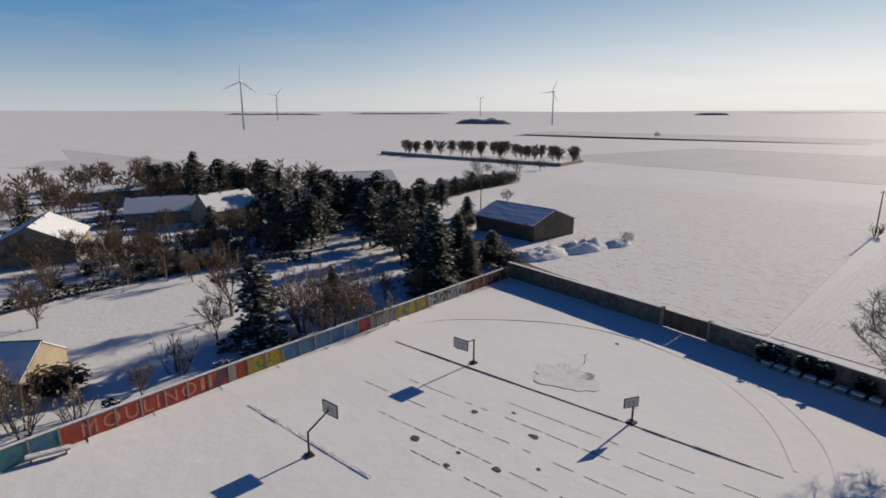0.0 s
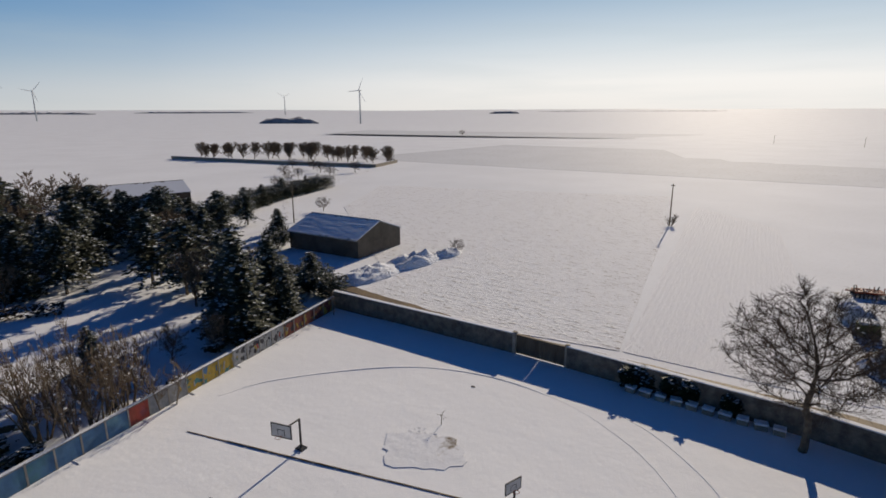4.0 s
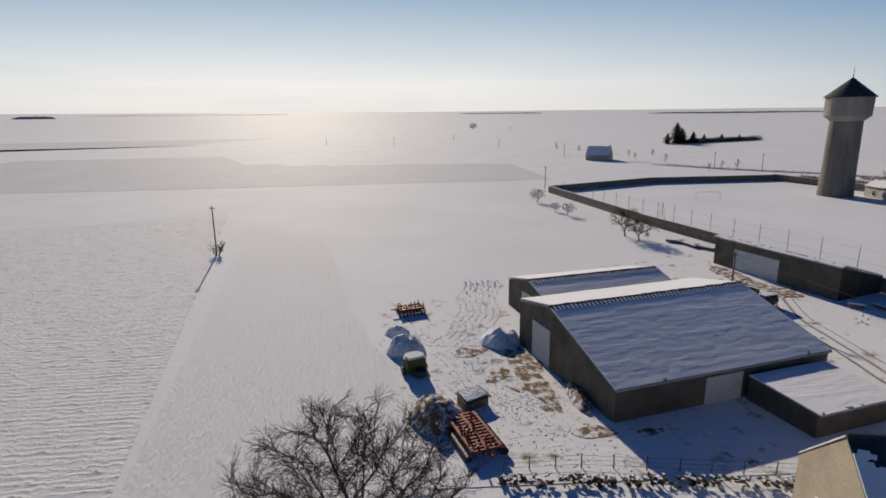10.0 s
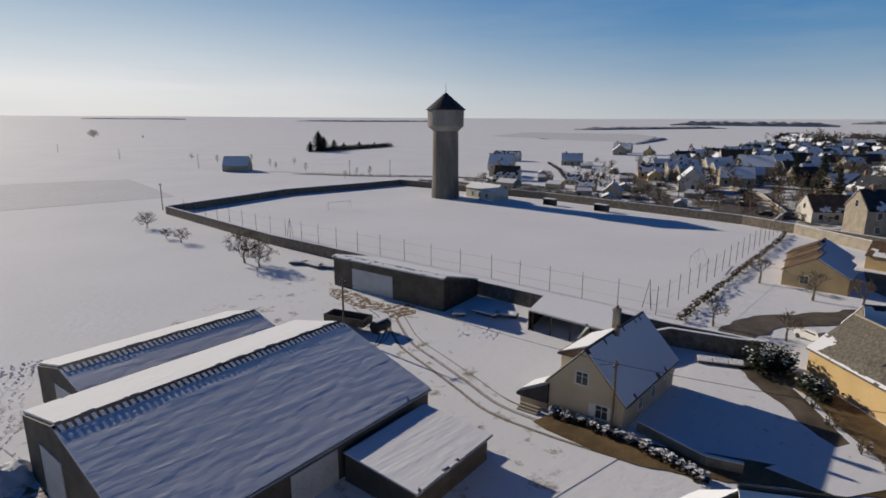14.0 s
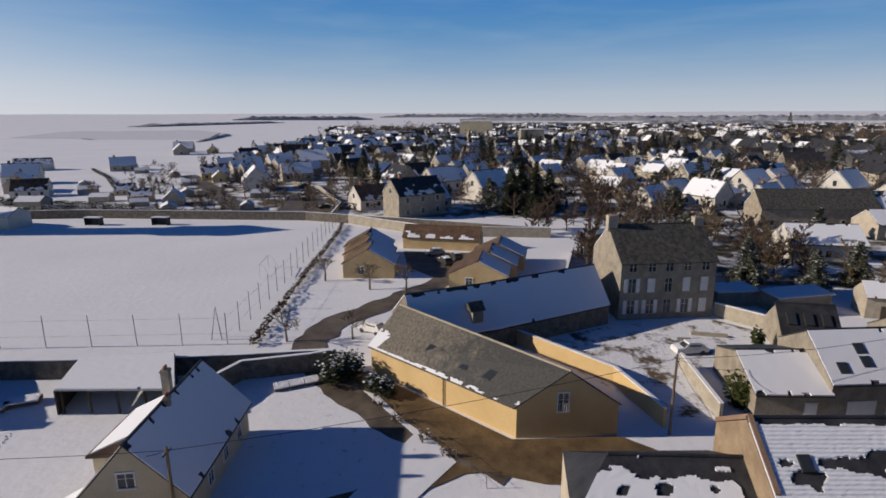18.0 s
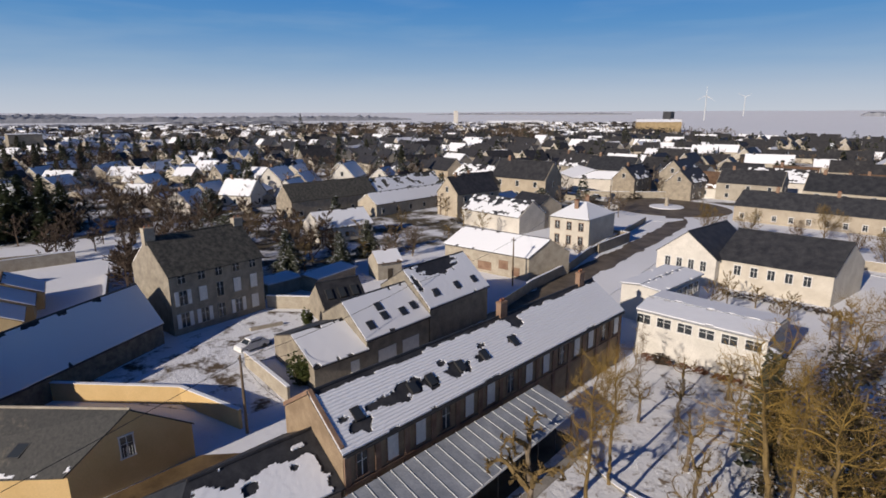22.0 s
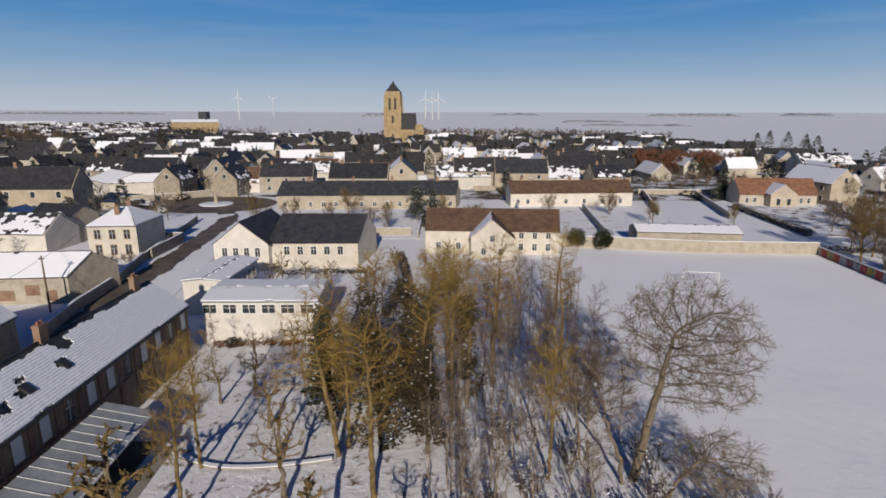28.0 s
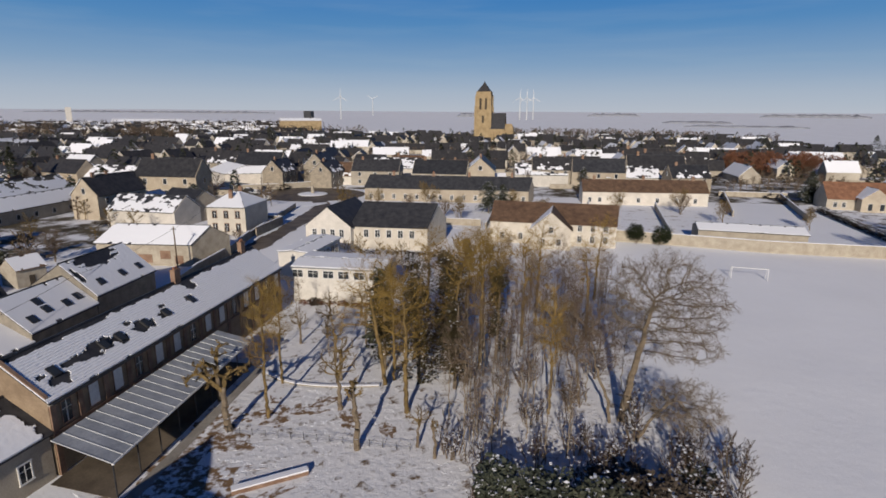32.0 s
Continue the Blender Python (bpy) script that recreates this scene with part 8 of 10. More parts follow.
def hoop(x, y, ox, oy, h, facing, bent=True, size=1.0):
    """A basketball hoop: post, arm, board with its frame and rim."""
    e = thing("basketball_hoop", "basketball hoop on a dark post standing in the snow", "basketball hoop", (x, y, 0), 0, "basketball hoops")
    part("post", Geo().tube((0, 0, -0.1), (0, 0, h - (1.0 if bent else 0.2)), 0.09, 0.08, 8), M["dark"], e)
    part("arm", Geo().tube((0, 0, h - (1.0 if bent else 0.2)), (ox * 0.95, oy * 0.95, h), 0.07, 0.06, 8), M["dark"], e)
    part("foot", Geo().box(-0.35, -0.3, 0, 0.35, 0.3, 0.16), M["dark"], e)
    m = Matrix.Translation((ox, oy, h)) @ Matrix.Rotation(facing, 4, "Z") @ Matrix.Scale(size, 4)
    b = part("backboard", Geo().box(-0.85, -0.03, -0.5, 0.85, 0.03, 0.55, m), M["board"], e, "scuffed pale backboard")
    for q in ((-0.87, -0.045, -0.52, -0.8, 0.045, 0.57), (0.8, -0.045, -0.52, 0.87, 0.045, 0.57), (-0.87, -0.045, 0.5, 0.87, 0.045, 0.57), (-0.87, -0.045, -0.52, 0.87, 0.045, -0.45), (-0.32, -0.045, -0.3, -0.27, 0.045, 0.15), (0.27, -0.045, -0.3, 0.32, 0.045, 0.15), (-0.32, -0.045, 0.1, 0.32, 0.045, 0.15)):
        part("board_stripe", Geo().box(*q, m), M["dark"], b)
    g = Geo()
    for k in range(14):
        a0, a1 = k * math.tau / 14, (k + 1) * math.tau / 14
        g.tube(m @ Vector((0.23 * math.cos(a0), -0.38 + 0.23 * math.sin(a0), -0.3)), m @ Vector((0.23 * math.cos(a1), -0.38 + 0.23 * math.sin(a1), -0.3)), 0.02, 0.02, 5)
    part("rim", g, M["rust"], e)


cf = math.atan2(EX.y, EX.x)
hoop(-43.6, -8.5, -0.35, 2.1, 3.0, cf + math.pi)
hoop(-47.5, 11.9, 0.35, -2.1, 2.8, cf, False)
hoop(-30.7, 14.3, 0.2, -0.7, 2.2, cf + 1.0, False, 0.8)


def kerb(name, a, b, w, h, mat, label):
    p, q = Vector((*a, 0)), Vector((*b, 0))
    e = thing(name, label, "kerb", p, math.degrees(math.atan2((q - p).y, (q - p).x)), kind="structure")
    L = (q - p).length
    n = int(L / 2.0)
    for k in range(n):
        part("kerb_stone", Geo().box(k * L / n + 0.02, -w / 2 + random.uniform(-.03, .03), -0.1, (k + 1) * L / n - 0.02, w / 2, h + random.uniform(-.02, .03)), M[mat], e)
    return e


kerb("kerb", (-57.2, 8.8), (-19.8, 16.0), 0.1, 0.1, "dirt", "dark edge of the hard court showing through snow")
kerb("kerb", (-53.9, -9.2), (-38.4, -6.4), 0.3, 0.1, "snow_lump", "snow ridge along the hard court")
lines = Geo()
rgc = random.Random(31)
for o, x0, x1 in ((-5.5, -12, 16), (-8.5, -15, 14), (-11.5, -10, 10), (-3.2, -2, 18), (-14, -4, 12)):
    x = x0
    while x < x1:
        l = rgc.uniform(0.4, 2.2)
        c = Vector((-38, 12.3, 0)) + EX * x + EY * o
        d = EX * l + EY * rgc.uniform(-.04, .04)
        w = EY * rgc.uniform(0.015, 0.04)
        z0, z1 = (Vector((0, 0, 0.035 + 0.05 * noise.noise(Vector((q.x * 0.12, q.y * 0.12, 1.7))))) for q in (c, c + d))
        lines.slab([c - w + z0, c + d - w + z1, c + d + w + z1, c + w + z0], 0.03)
        x += l + (rgc.uniform(0.1, 0.5) if rgc.random() < 0.7 else rgc.uniform(0.6, 2.0))
solid("court_cracks", lines, M["road"], "thin dark lines where the court shows through the snow", "ground", "stuff")


def blot(name, x, y, rx, ry, mat, label, z=0.1, seed=0, n=22, rough=0.35, turn=0.0):
    """A bare or trodden spot with a ragged edge."""
    pts = []
    for k in range(n):
        a = k * math.tau / n
        r = 1 + rough * noise.noise(Vector((math.cos(a) * 1.7, math.sin(a) * 1.7, seed + x))) + rough * 0.6 * noise.noise(Vector((math.cos(a) * 5, math.sin(a) * 5, seed + y)))
        u, v = rx * r * math.cos(a), ry * r * math.sin(a)
        pts.append((x + u * math.cos(turn) - v * math.sin(turn), y + u * math.sin(turn) + v * math.cos(turn)))
    return patch(name, pts, z, M[mat], label)


for k, (x, y, r) in enumerate(((-40.3, -1.0, .45), (-40.3, 5.4, .3), (-38.0, 7.8, .22), (-34.5, 6.4, .4), (-33.4, 1.2, .35), (-36.1, -1.3, .25), (-40.8, 27.5, .2), (-36.7, 0.4, .18), (-31.5, 3.5, .15))):
    blot("bare_spot", x, y, r * 1.0, r * 0.65, "road", "small bare spot melted in the court's snow", 0.1, k)
blot("dug_snow", -39.6, 16.4, 3.4, 2.4, "snow_trod", "rough trampled snow round a sapling", 0.1, 3, 30, 0.3, 0.3)
sp = bare_tree("small bare sapling tied in the court", 77, 1.7, 0.04, (-40.0, 20.4, 0), 0, "bark", "twig", counts=(4, 3), fork=0.5, ratio=0.5)


def arc(name, pts, w, mat, label, z=0.088):
    """A smooth curve through points as a low ridge."""
    out = []
    p = [Vector((*q, 0)) for q in pts]
    for i in range(len(p) - 1):
        a, b, c, d = p[max(i - 1, 0)], p[i], p[i + 1], p[min(i + 2, len(p) - 1)]
        for k in range(8):
            t = k / 8
            q = 0.5 * (2 * b + (c - a) * t + (2 * a - 5 * b + 4 * c - d) * t * t + (3 * b - a - 3 * c + d) * t ** 3)
            out.append((q.x, q.y))
    return strip(name, out + [pts[-1]], w, z, M[mat], label, "ground", 0.1)


arc("track_edge", [(-60, 14), (-57.8, 19.1), (-49.6, 27.2), (-41, 30.2), (-32.4, 29.1), (-26.3, 25.8), (-22.4, 22.0), (-19.5, 17.5)], 0.3, "snow_court", "low snowy edge of the running track")
arc("track_edge", [(-29, 30.2), (-24.6, 28.0), (-20.8, 24.6), (-18.6, 21.6), (-16.5, 17)], 0.35, "snow_court", "low snowy edge of the running track")

gt = thing("yard_gate", "dark double gate in the stone wall", "gate", (-37.6, 36.35, 0), -4.5)
for s in (-1, 1):
    part("gate_post", Geo().box(s * 3.0 - 0.2, -0.2, -0.1, s * 3.0 + 0.2, 0.2, 2.5), M["stone_pale"], gt)
    lf = part("gate_leaf", Geo().box(min(0.03 * s, s * 2.78), -0.04, 0.1, max(0.03 * s, s * 2.78), 0.04, 2.2), M["barn"], gt)
    for k in range(9):
        x = s * (0.15 + k * 0.31)
        part("board", Geo().box(x - 0.13, -0.065, 0.12, x + 0.13, -0.041, 2.18), M["wood"], lf)
for k in range(10):
    x = -27.8 + 1.32 * k
    b = thing("stone_block", "snow-capped dark stone block along the wall", "block", (x, 34.2 - 0.12 * k, 0), rgc.uniform(-12, 12), "stone blocks")
    w = rgc.uniform(0.38, 0.5)
    part("block", Geo().prism([(-w, -.3), (-w + .08, -.36), (w - .08, -.36), (w, -.3), (w, .3), (w - .08, .36), (-w + .08, .36), (-w, .3)], -0.05, 0.5), M["stone"], b)
    part("snow_cap", Geo().prism([(-w - .03, -.33), (w + .03, -.36), (w, .35), (-w, .33)], 0.5, 0.68), M["snow_lump"], b)
for k, (x, y) in enumerate(((-28.2, 34.9), (-26.6, 34.8), (-22.8, 34.5), (-24.4, 34.7), (-19.5, 34.2))):
    bush("dark ivy hanging on the wall with snow", 500 + k, 2.2, 0.9, (x, y, 0), "evergreen", 0.3, "ivy", 1.5)
bn = thing("garden_bench", "long snow-covered bench at the foot of the wall", "bench", (-55.7, -23.6, 0), 82)
part("seat", Geo().box(-1.4, -0.25, 0.42, 1.4, 0.25, 0.5), M["wood"], bn)
part("snow_cap", Geo().box(-1.4, -0.26, 0.5, 1.4, 0.26, 0.64), M["snow_lump"], bn)
for s in (-1.1, 1.1):
    part("leg", Geo().box(s - 0.06, -0.2, 0, s + 0.06, 0.2, 0.42), M["concrete"], bn)


def goal(x0, y0, x1, y1, h, depth, label):
    """A football goal with its bent net stays."""
    a, b = Vector((x0, y0, 0)), Vector((x1, y1, 0))
    d = (b - a).normalized()
    n = Vector((-d.y, d.x, 0)) * depth
    e = thing("football_goal", label, "goal", a, 0, "football goals")
    z = Vector((0, 0, h))
    b = b - a
    for p in (Vector(), b):
        part("post", Geo().tube(p, p + z, 0.06, 0.06, 8), M["frame"], e)
        part("stay", Geo().tube(p + z, p + z + n * 0.4, 0.035, 0.035, 6).tube(p + z + n * 0.4, p + n, 0.035, 0.035, 6), M["frame"], e)
    part("crossbar", Geo().tube(z, b + z, 0.06, 0.06, 8), M["frame"], e)
    part("ground_bar", Geo().tube(n, b + n, 0.035, 0.035, 6), M["frame"], e)


goal(-33.0, -72.2, -27.2, -72.6, 2.1, -1.6, "white football goal on the snowy sports ground")
goal(92.2, 159.4, 99.4, 158.2, 2.44, 1.8, "white football goal at the far end of the pitch")
goal(110.8, 58.2, 103.6, 57.0, 2.44, 1.8, "white football goal at the near end of the pitch")

# graffiti on the concrete wall: painted panels, letters, tags
def paint(name, cs, scale):
    m, nt, b = nodes(name)
    n1 = nz(nt, scale, 3.0, 0.5)
    n2 = nz(nt, scale * 2.7, 4.0, 0.6, stretch=(1.3, 1.3, 0.8))
    stops = [(0.2 + 0.6 * k / max(1, len(cs) - 1), c) for k, c in enumerate(cs)]
    r = ramp(nt, n1.outputs[0], stops)
    r.color_ramp.interpolation = "CONSTANT" if len(cs) > 3 else "EASE"
    g = ramp(nt, n2.outputs[0], [(0.35, (0.7, 0.7, 0.7)), (0.65, (1, 1, 1))]).outputs[0]
    nt.links.new(mix(nt, 1.0, r.outputs[0], g, "MULTIPLY"), b.inputs["Base Color"])
    b.inputs["Roughness"].default_value = 0.75
    bump(nt, b, n2.outputs[0], 0.3, 0.02)
    return m


RED, TEAL, GREEN, BLUE, YEL, PALE, DARK, RUST, PURP = (0.4, 0.06, 0.035), (0.06, 0.19, 0.19), (0.09, 0.23, 0.05), (0.06, 0.15, 0.28), (0.42, 0.28, 0.04), (0.34, 0.34, 0.33), (0.05, 0.045, 0.05), (0.2, 0.05, 0.03), (0.13, 0.045, 0.08)
SPRAY = [paint("spray_sea", (BLUE, TEAL, GREEN, YEL), 0.7), paint("spray_teal", (TEAL, GREEN, TEAL), 0.6), paint("spray_red", (RUST, PURP, RED, RUST), 0.8), paint("spray_green", (GREEN, YEL, GREEN, TEAL), 0.9),
         paint("spray_blue", (TEAL, BLUE, (0.2, 0.38, 0.42)), 0.4), paint("spray_rust", (RUST, RED, PURP), 0.9), paint("spray_pale", (PALE, (0.3, 0.3, 0.3), PALE, DARK), 1.1), paint("spray_gold", (BLUE, YEL, TEAL, PALE), 0.9), paint("spray_dark", (DARK, PALE, DARK, RUST), 1.2), paint("spray_amber", (DARK, RUST, YEL, RUST), 1.0)]
wp = [Vector((*q, 0)) for q in GW]
gl = thing("graffiti_panels", "concrete panels painted with colourful graffiti", "graffiti", (0, 0, 0), kind="structure")


def on_wall(y):
    """The point of the west wall at the height y of the plan, and its direction."""
    for a, b in zip(wp, wp[1:]):
        if b.y <= y <= a.y:
            return a + (b - a) * ((y - a.y) / (b.y - a.y)), (b - a).normalized()
    return wp[0], (wp[1] - wp[0]).normalized()


y = 36.4
while y > -93:
    p, d = on_wall(y)
    L = 2.0
    k = 9 if y > 27 else 8 if y > 19 else 7 if y > 14.5 else 6 if y > 10 else 5 if y > 7 else 4 if y > -2.5 else 3 if y > -5.5 else 5 if y > -8 else 2 if y > -10.5 else 5 if y > -22 else 0 if y > -34 else (6, 5, 7, 5, 8, 2)[int(-y / 2) % 6] if y < -60 else (1, 4, 5, 7)[int(-y / 6) % 4]
    m = Matrix.Translation(p) @ Matrix.Rotation(math.atan2(d.y, d.x), 4, "Z")
    pan = part("panel", Geo().box(0.06, 0.101, 0.05, L - 0.06, 0.125, 1.62, m), SPRAY[k], gl)
    part("post", Geo().box(-0.07, 0.1, 0, 0.07, 0.16, 1.8, m), M["concrete"], gl)
    y -= L * abs(d.y)
text = bpy.data.curves.new("lettering", "FONT")
text.body, text.size, text.extrude, text.space_character = "MOULINO", 1.75, 0.006, 1.25
text.materials.append(paint("spray_letters", ((0.5, 0.1, 0.06), (0.62, 0.24, 0.16), (0.5, 0.1, 0.06)), 1.5))
p, d = on_wall(-21.4)
lt = new("lettering", text)
lt.parent = gl
e1 = -d
lt.matrix_basis = Matrix.Translation(p + Vector((0.135, 0, 0.28))) @ Matrix((e1, Vector((0, 0, 1)), e1.cross(Vector((0, 0, 1))))).transposed().to_4x4()
for y in (-11.6, -10.9):
    p, d = on_wall(y)
    m = Matrix.Translation(p) @ Matrix.Rotation(math.atan2(d.y, d.x), 4, "Z")
    part("paint_bar", Geo().box(-0.2, 0.126, 0.3, 0.2, 0.14, 1.5, m), text.materials[0], gl)
for k in range(34):
    y = rgc.uniform(8, 35) if k < 22 else rgc.uniform(-92, -62)
    p, d = on_wall(y)
    m = Matrix.Translation(p + Vector((0, 0, rgc.uniform(0.35, 0.8)))) @ Matrix.Rotation(math.atan2(d.y, d.x), 4, "Z") @ Matrix.Rotation(rgc.uniform(-.5, .5), 4, "Y")
    part("paint_bar", Geo().box(-0.09, 0.127 + 0.0005 * k, 0, 0.09, 0.141 + 0.0005 * k, rgc.uniform(0.4, 0.8), m), SPRAY[rgc.choice((6, 8, 7, 5))], gl)

# ---------------------------------------------------------------- farm yard
def mound(label, x, y, rx, ry, h, mat, seed, turn=0.0, name="snow_heap", rough=0.45, n=26):
    v, f = [], []
    for j in range(n + 1):
        for i in range(n + 1):
            u, w = 2 * i / n - 1, 2 * j / n - 1
            r = math.hypot(u, w)
            z = h * max(0.0, 1 - r * r) ** 0.8 * (1 + rough * noise.noise(Vector((u * 2.3, w * 2.3, seed))) + rough * 0.7 * noise.noise(Vector((u * 6, w * 6, seed + 3)))) - (0.1 if r > 0.97 else 0)
            v.append((u * rx, w * ry, z))
    for j in range(n):
        for i in range(n):
            a = j * (n + 1) + i
            f.append((a, a + 1, a + n + 2, a + n + 1))
    e = thing(name, label, "heap", (x, y, 0.0), turn)
    part("mass", Geo().add(v, f), M[mat], e, smooth=True)
    return e


mound("long heap of ploughed-up snow beside the barn", -72.3, 51.5, 3.4, 7.0, 1.5, "snow_lump", 3, -8, rough=0.55)
mound("long heap of ploughed-up snow beside the barn", -70.6, 61.0, 3.0, 6.5, 1.8, "snow_lump", 4, -12, rough=0.55)
mound("low heap of snow at the end of the barn", -68.6, 69.0, 2.0, 4.0, 1.1, "snow_lump", 5, -10, rough=0.8)
mound("small heap under smooth snow in the yard", -8.3, 72.1, 1.6, 1.3, 1.0, "snow_lump", 6, 0, rough=0.2)
mound("covered pile under smooth snow in the yard", -7.9, 66.6, 2.3, 2.0, 1.9, "snow_lump", 7, 0, rough=0.3)
mound("rubble pile under snow beside the farm track", -6.9, 52.0, 2.6, 2.9, 1.8, "mud_snow", 8, 0, rough=0.4)
mound("pile of straw and snow against the barn", 3.4, 67.0, 2.6, 2.2, 1.6, "snow_trod", 9, 0, rough=0.35)
mound("rubble along the foot of the barn", 6.9, 53.0, 1.0, 3.4, 0.8, "mud_snow", 10, -8, rough=0.5)
for k, (x, y, a, b, t) in enumerate(((-0.3, 65.1, 2.2, 1.3, .3), (4.6, 62.0, 1.6, 3.2, .1), (3.8, 56, 1.3, 3.8, .12), (5.8, 47.0, 1.8, 0.9, 0), (0.5, 58.5, 1.6, 1.0, .8), (10.5, 46.2, 1.2, .6, 0))):
    blot("mud_patch", x, y, a, b, "mud_snow", "bare wet mud where the snow has gone", 0.075 + 0.004 * k, k + 40, 26, 0.4, t)


def harrow(label, x, y, L, W, rz, seed):
    """A folded harrow: frame, tines, rollers."""
    rg = random.Random(seed)
    e = thing("harrow", label, "farm machine", (x, y, 0), rz)
    for s in (-1, 0, 1):
        part("beam", Geo().box(-L / 2, s * W / 2 - 0.12, 0.7, L / 2, s * W / 2 + 0.12, 0.96), M["rust"], e)
    part("drawbar", Geo().box(-L / 2 - 1.0, -0.09, 0.7, -L / 2, 0.09, 0.88), M["rust"], e)
    n = int(L / 0.45)
    for k in range(n + 1):
        xx = -L / 2 + k * L / n
        part("crossbar", Geo().box(xx - 0.09, -W / 2, 0.76, xx + 0.09, W / 2, 0.93), M["rust"], e)
        for s in (-0.42, -0.14, 0.14, 0.42):
            part("tine", Geo().tube((xx, s * W, 0.8), (xx + 0.16, s * W + rg.uniform(-.1, .1), 0.02), 0.06, 0.035, 5), M["dark"], e)
        y0 = rg.uniform(-.4, .4) * W
        part("spring", Geo().tube((xx, y0, 0.93), (xx + rg.uniform(-.2, .2), y0 + rg.uniform(-.3, .3), rg.uniform(1.15, 1.7)), 0.09, 0.07, 6), M["rust" if k % 2 else "dark"], e)
        part("disc", Geo().tube((xx - 0.04, -W / 2 - 0.3, 0.36), (xx + 0.04, -W / 2 - 0.34, 0.36), 0.36, 0.33, 12), M["dark"], e)
    part("roller", Geo().tube((-L / 2, W / 2 + 0.35, 0.3), (L / 2, W / 2 + 0.35, 0.3), 0.28, 0.28, 12), M["dark"], e)
    rows = [((rg.uniform(-.5, .5) * L, rg.uniform(-.5, .5) * W, rg.uniform(.98, 1.1)), rg.uniform(.1, .2)) for _ in range(8)]
    part("snow_load", clumps("snow_load", rows, M["snow_lump"], rg, 0.15), None, e, "snow lying on the frame")


harrow("red folded harrow standing in the snowy field", -5.8, 79.0, 3.4, 1.8, 10, 1)
harrow("long red harrow beside the farm track", -4.5, 48.0, 5.4, 2.4, 100, 2)
crate = thing("old_implement", "dark farm implement half under snow", "farm machine", (-7.6, 61.4, 0), 15)
part("body", Geo().prism([(-1.0, -.8), (1.0, -.8), (1.2, .2), (.7, .9), (-.8, .9), (-1.2, .1)], 0.3, 1.7), M["ivy"], crate)
part("snow_cap", Geo().prism([(-.9, -.7), (.9, -.7), (1.0, .2), (.6, .8), (-.7, .8), (-1.0, .1)], 1.7, 1.95), M["snow_lump"], crate)
part("hopper", Geo().box(-0.5, -1.9, 0.2, 0.6, -0.9, 0.8), M["dark"], crate)
for s in (-1, 1):
    part("wheel", Geo().tube((s * 1.1, 0, 0.4), (s * 1.35, 0, 0.4), 0.4, 0.4, 14), M["dark"], crate)
tp = thing("tarpaulin_stack", "stack under a dark sheet and snow", "stack", (-3.2, 53.6, 0), 20)
part("stack", Geo().box(-1.2, -0.8, 0, 1.2, 0.8, 0.9), M["wood"], tp)
part("sheet", Geo().slab([(-1.4, -1.0, 0.85), (1.4, -1.0, 0.9), (1.3, 1.0, 1.15), (-1.3, 1.0, 1.05)], 0.08), M["dark"], tp)
part("snow_cap", Geo().slab([(-1.2, -0.8, 0.97), (1.1, -0.7, 1.0), (1.1, 0.9, 1.24), (-1.1, 0.9, 1.15)], 0.14), M["snow_lump"], tp)
tr = thing("farm_trailer", "dark open farm trailer parked in the snowy yard", "trailer", (40.4, 75.3, 0), -68)
part("floor_pan", Geo().box(-2.9, -1.15, 0.95, 2.9, 1.15, 1.05), M["dark"], tr)
for q in ((-2.9, -1.2, 1.05, 2.9, -1.12, 2.0), (-2.9, 1.12, 1.05, 2.9, 1.2, 2.0), (-2.95, -1.2, 1.05, -2.88, 1.2, 2.0), (2.88, -1.2, 1.05, 2.95, 1.2, 2.0)):
    part("side_board", Geo().box(*q), M["barn"], tr)
part("drawbar", Geo().tube((2.9, 0, 0.8), (4.4, 0, 0.6), 0.08, 0.06, 6), M["dark"], tr)
for x in (-1.6, -0.4):
    for s in (-1, 1):
        w = part("wheel", Geo().tube((x, s * 0.85, 0.5), (x, s * 1.12, 0.5), 0.5, 0.5, 16), M["dark"], tr)
        part("rim", Geo().tube((x, s * 1.121, 0.5), (x, s * 1.14, 0.5), 0.24, 0.24, 12), M["metal"], w)
tk = thing("fuel_tank", "rounded tank with a snow cap behind the barn", "tank", (42.6, 71.4, 0), 10)
part("tank", Geo().tube((-1.2, 0, 1.0), (1.2, 0, 1.0), 0.75, 0.75, 18), M["dark"], tk)
part("snow_cap", Geo().box(-1.1, -0.4, 1.68, 1.1, 0.4, 1.86), M["snow_lump"], tk)
for s in (-0.7, 0.7):
    part("cradle", Geo().box(s - 0.1, -0.5, 0, s + 0.1, 0.5, 0.4), M["concrete"], tk)
for k, (o, w) in enumerate(((-1.0, 0.14), (-0.8, 0.1), (0.7, 0.14), (0.95, 0.1), (2.2, 0.09))):
    arc("wheel_rut", [(47.5 + o, 75.5), (45.2 + o, 71.5), (42.4 + o, 66.0), (41.0 + o, 60.0), (39.6 + o, 54.0), (38.4 + o, 48.5), (39.2 + o, 42), (40.5 + o, 36.5)], w, "dirt", "thin muddy wheel rut across the snowy yard", 0.06)
for k, o in enumerate((-2.0, -0.4, 1.3)):
    arc("wheel_rut", [(47.8 + o, 82), (46.5 + o, 76.5), (44.0 + 0.6 * o, 72.0), (40.0 + 0.3 * o, 68.5), (33.0, 66.5 + o)], 0.1, "dirt", "thin muddy wheel rut across the snowy yard", 0.062)
blot("mud_patch", 48.2, 84.5, 2.0, 7.5, "mud_snow", "muddy ground before the shed doors", 0.07, 60, 30, 0.4, 0.06)
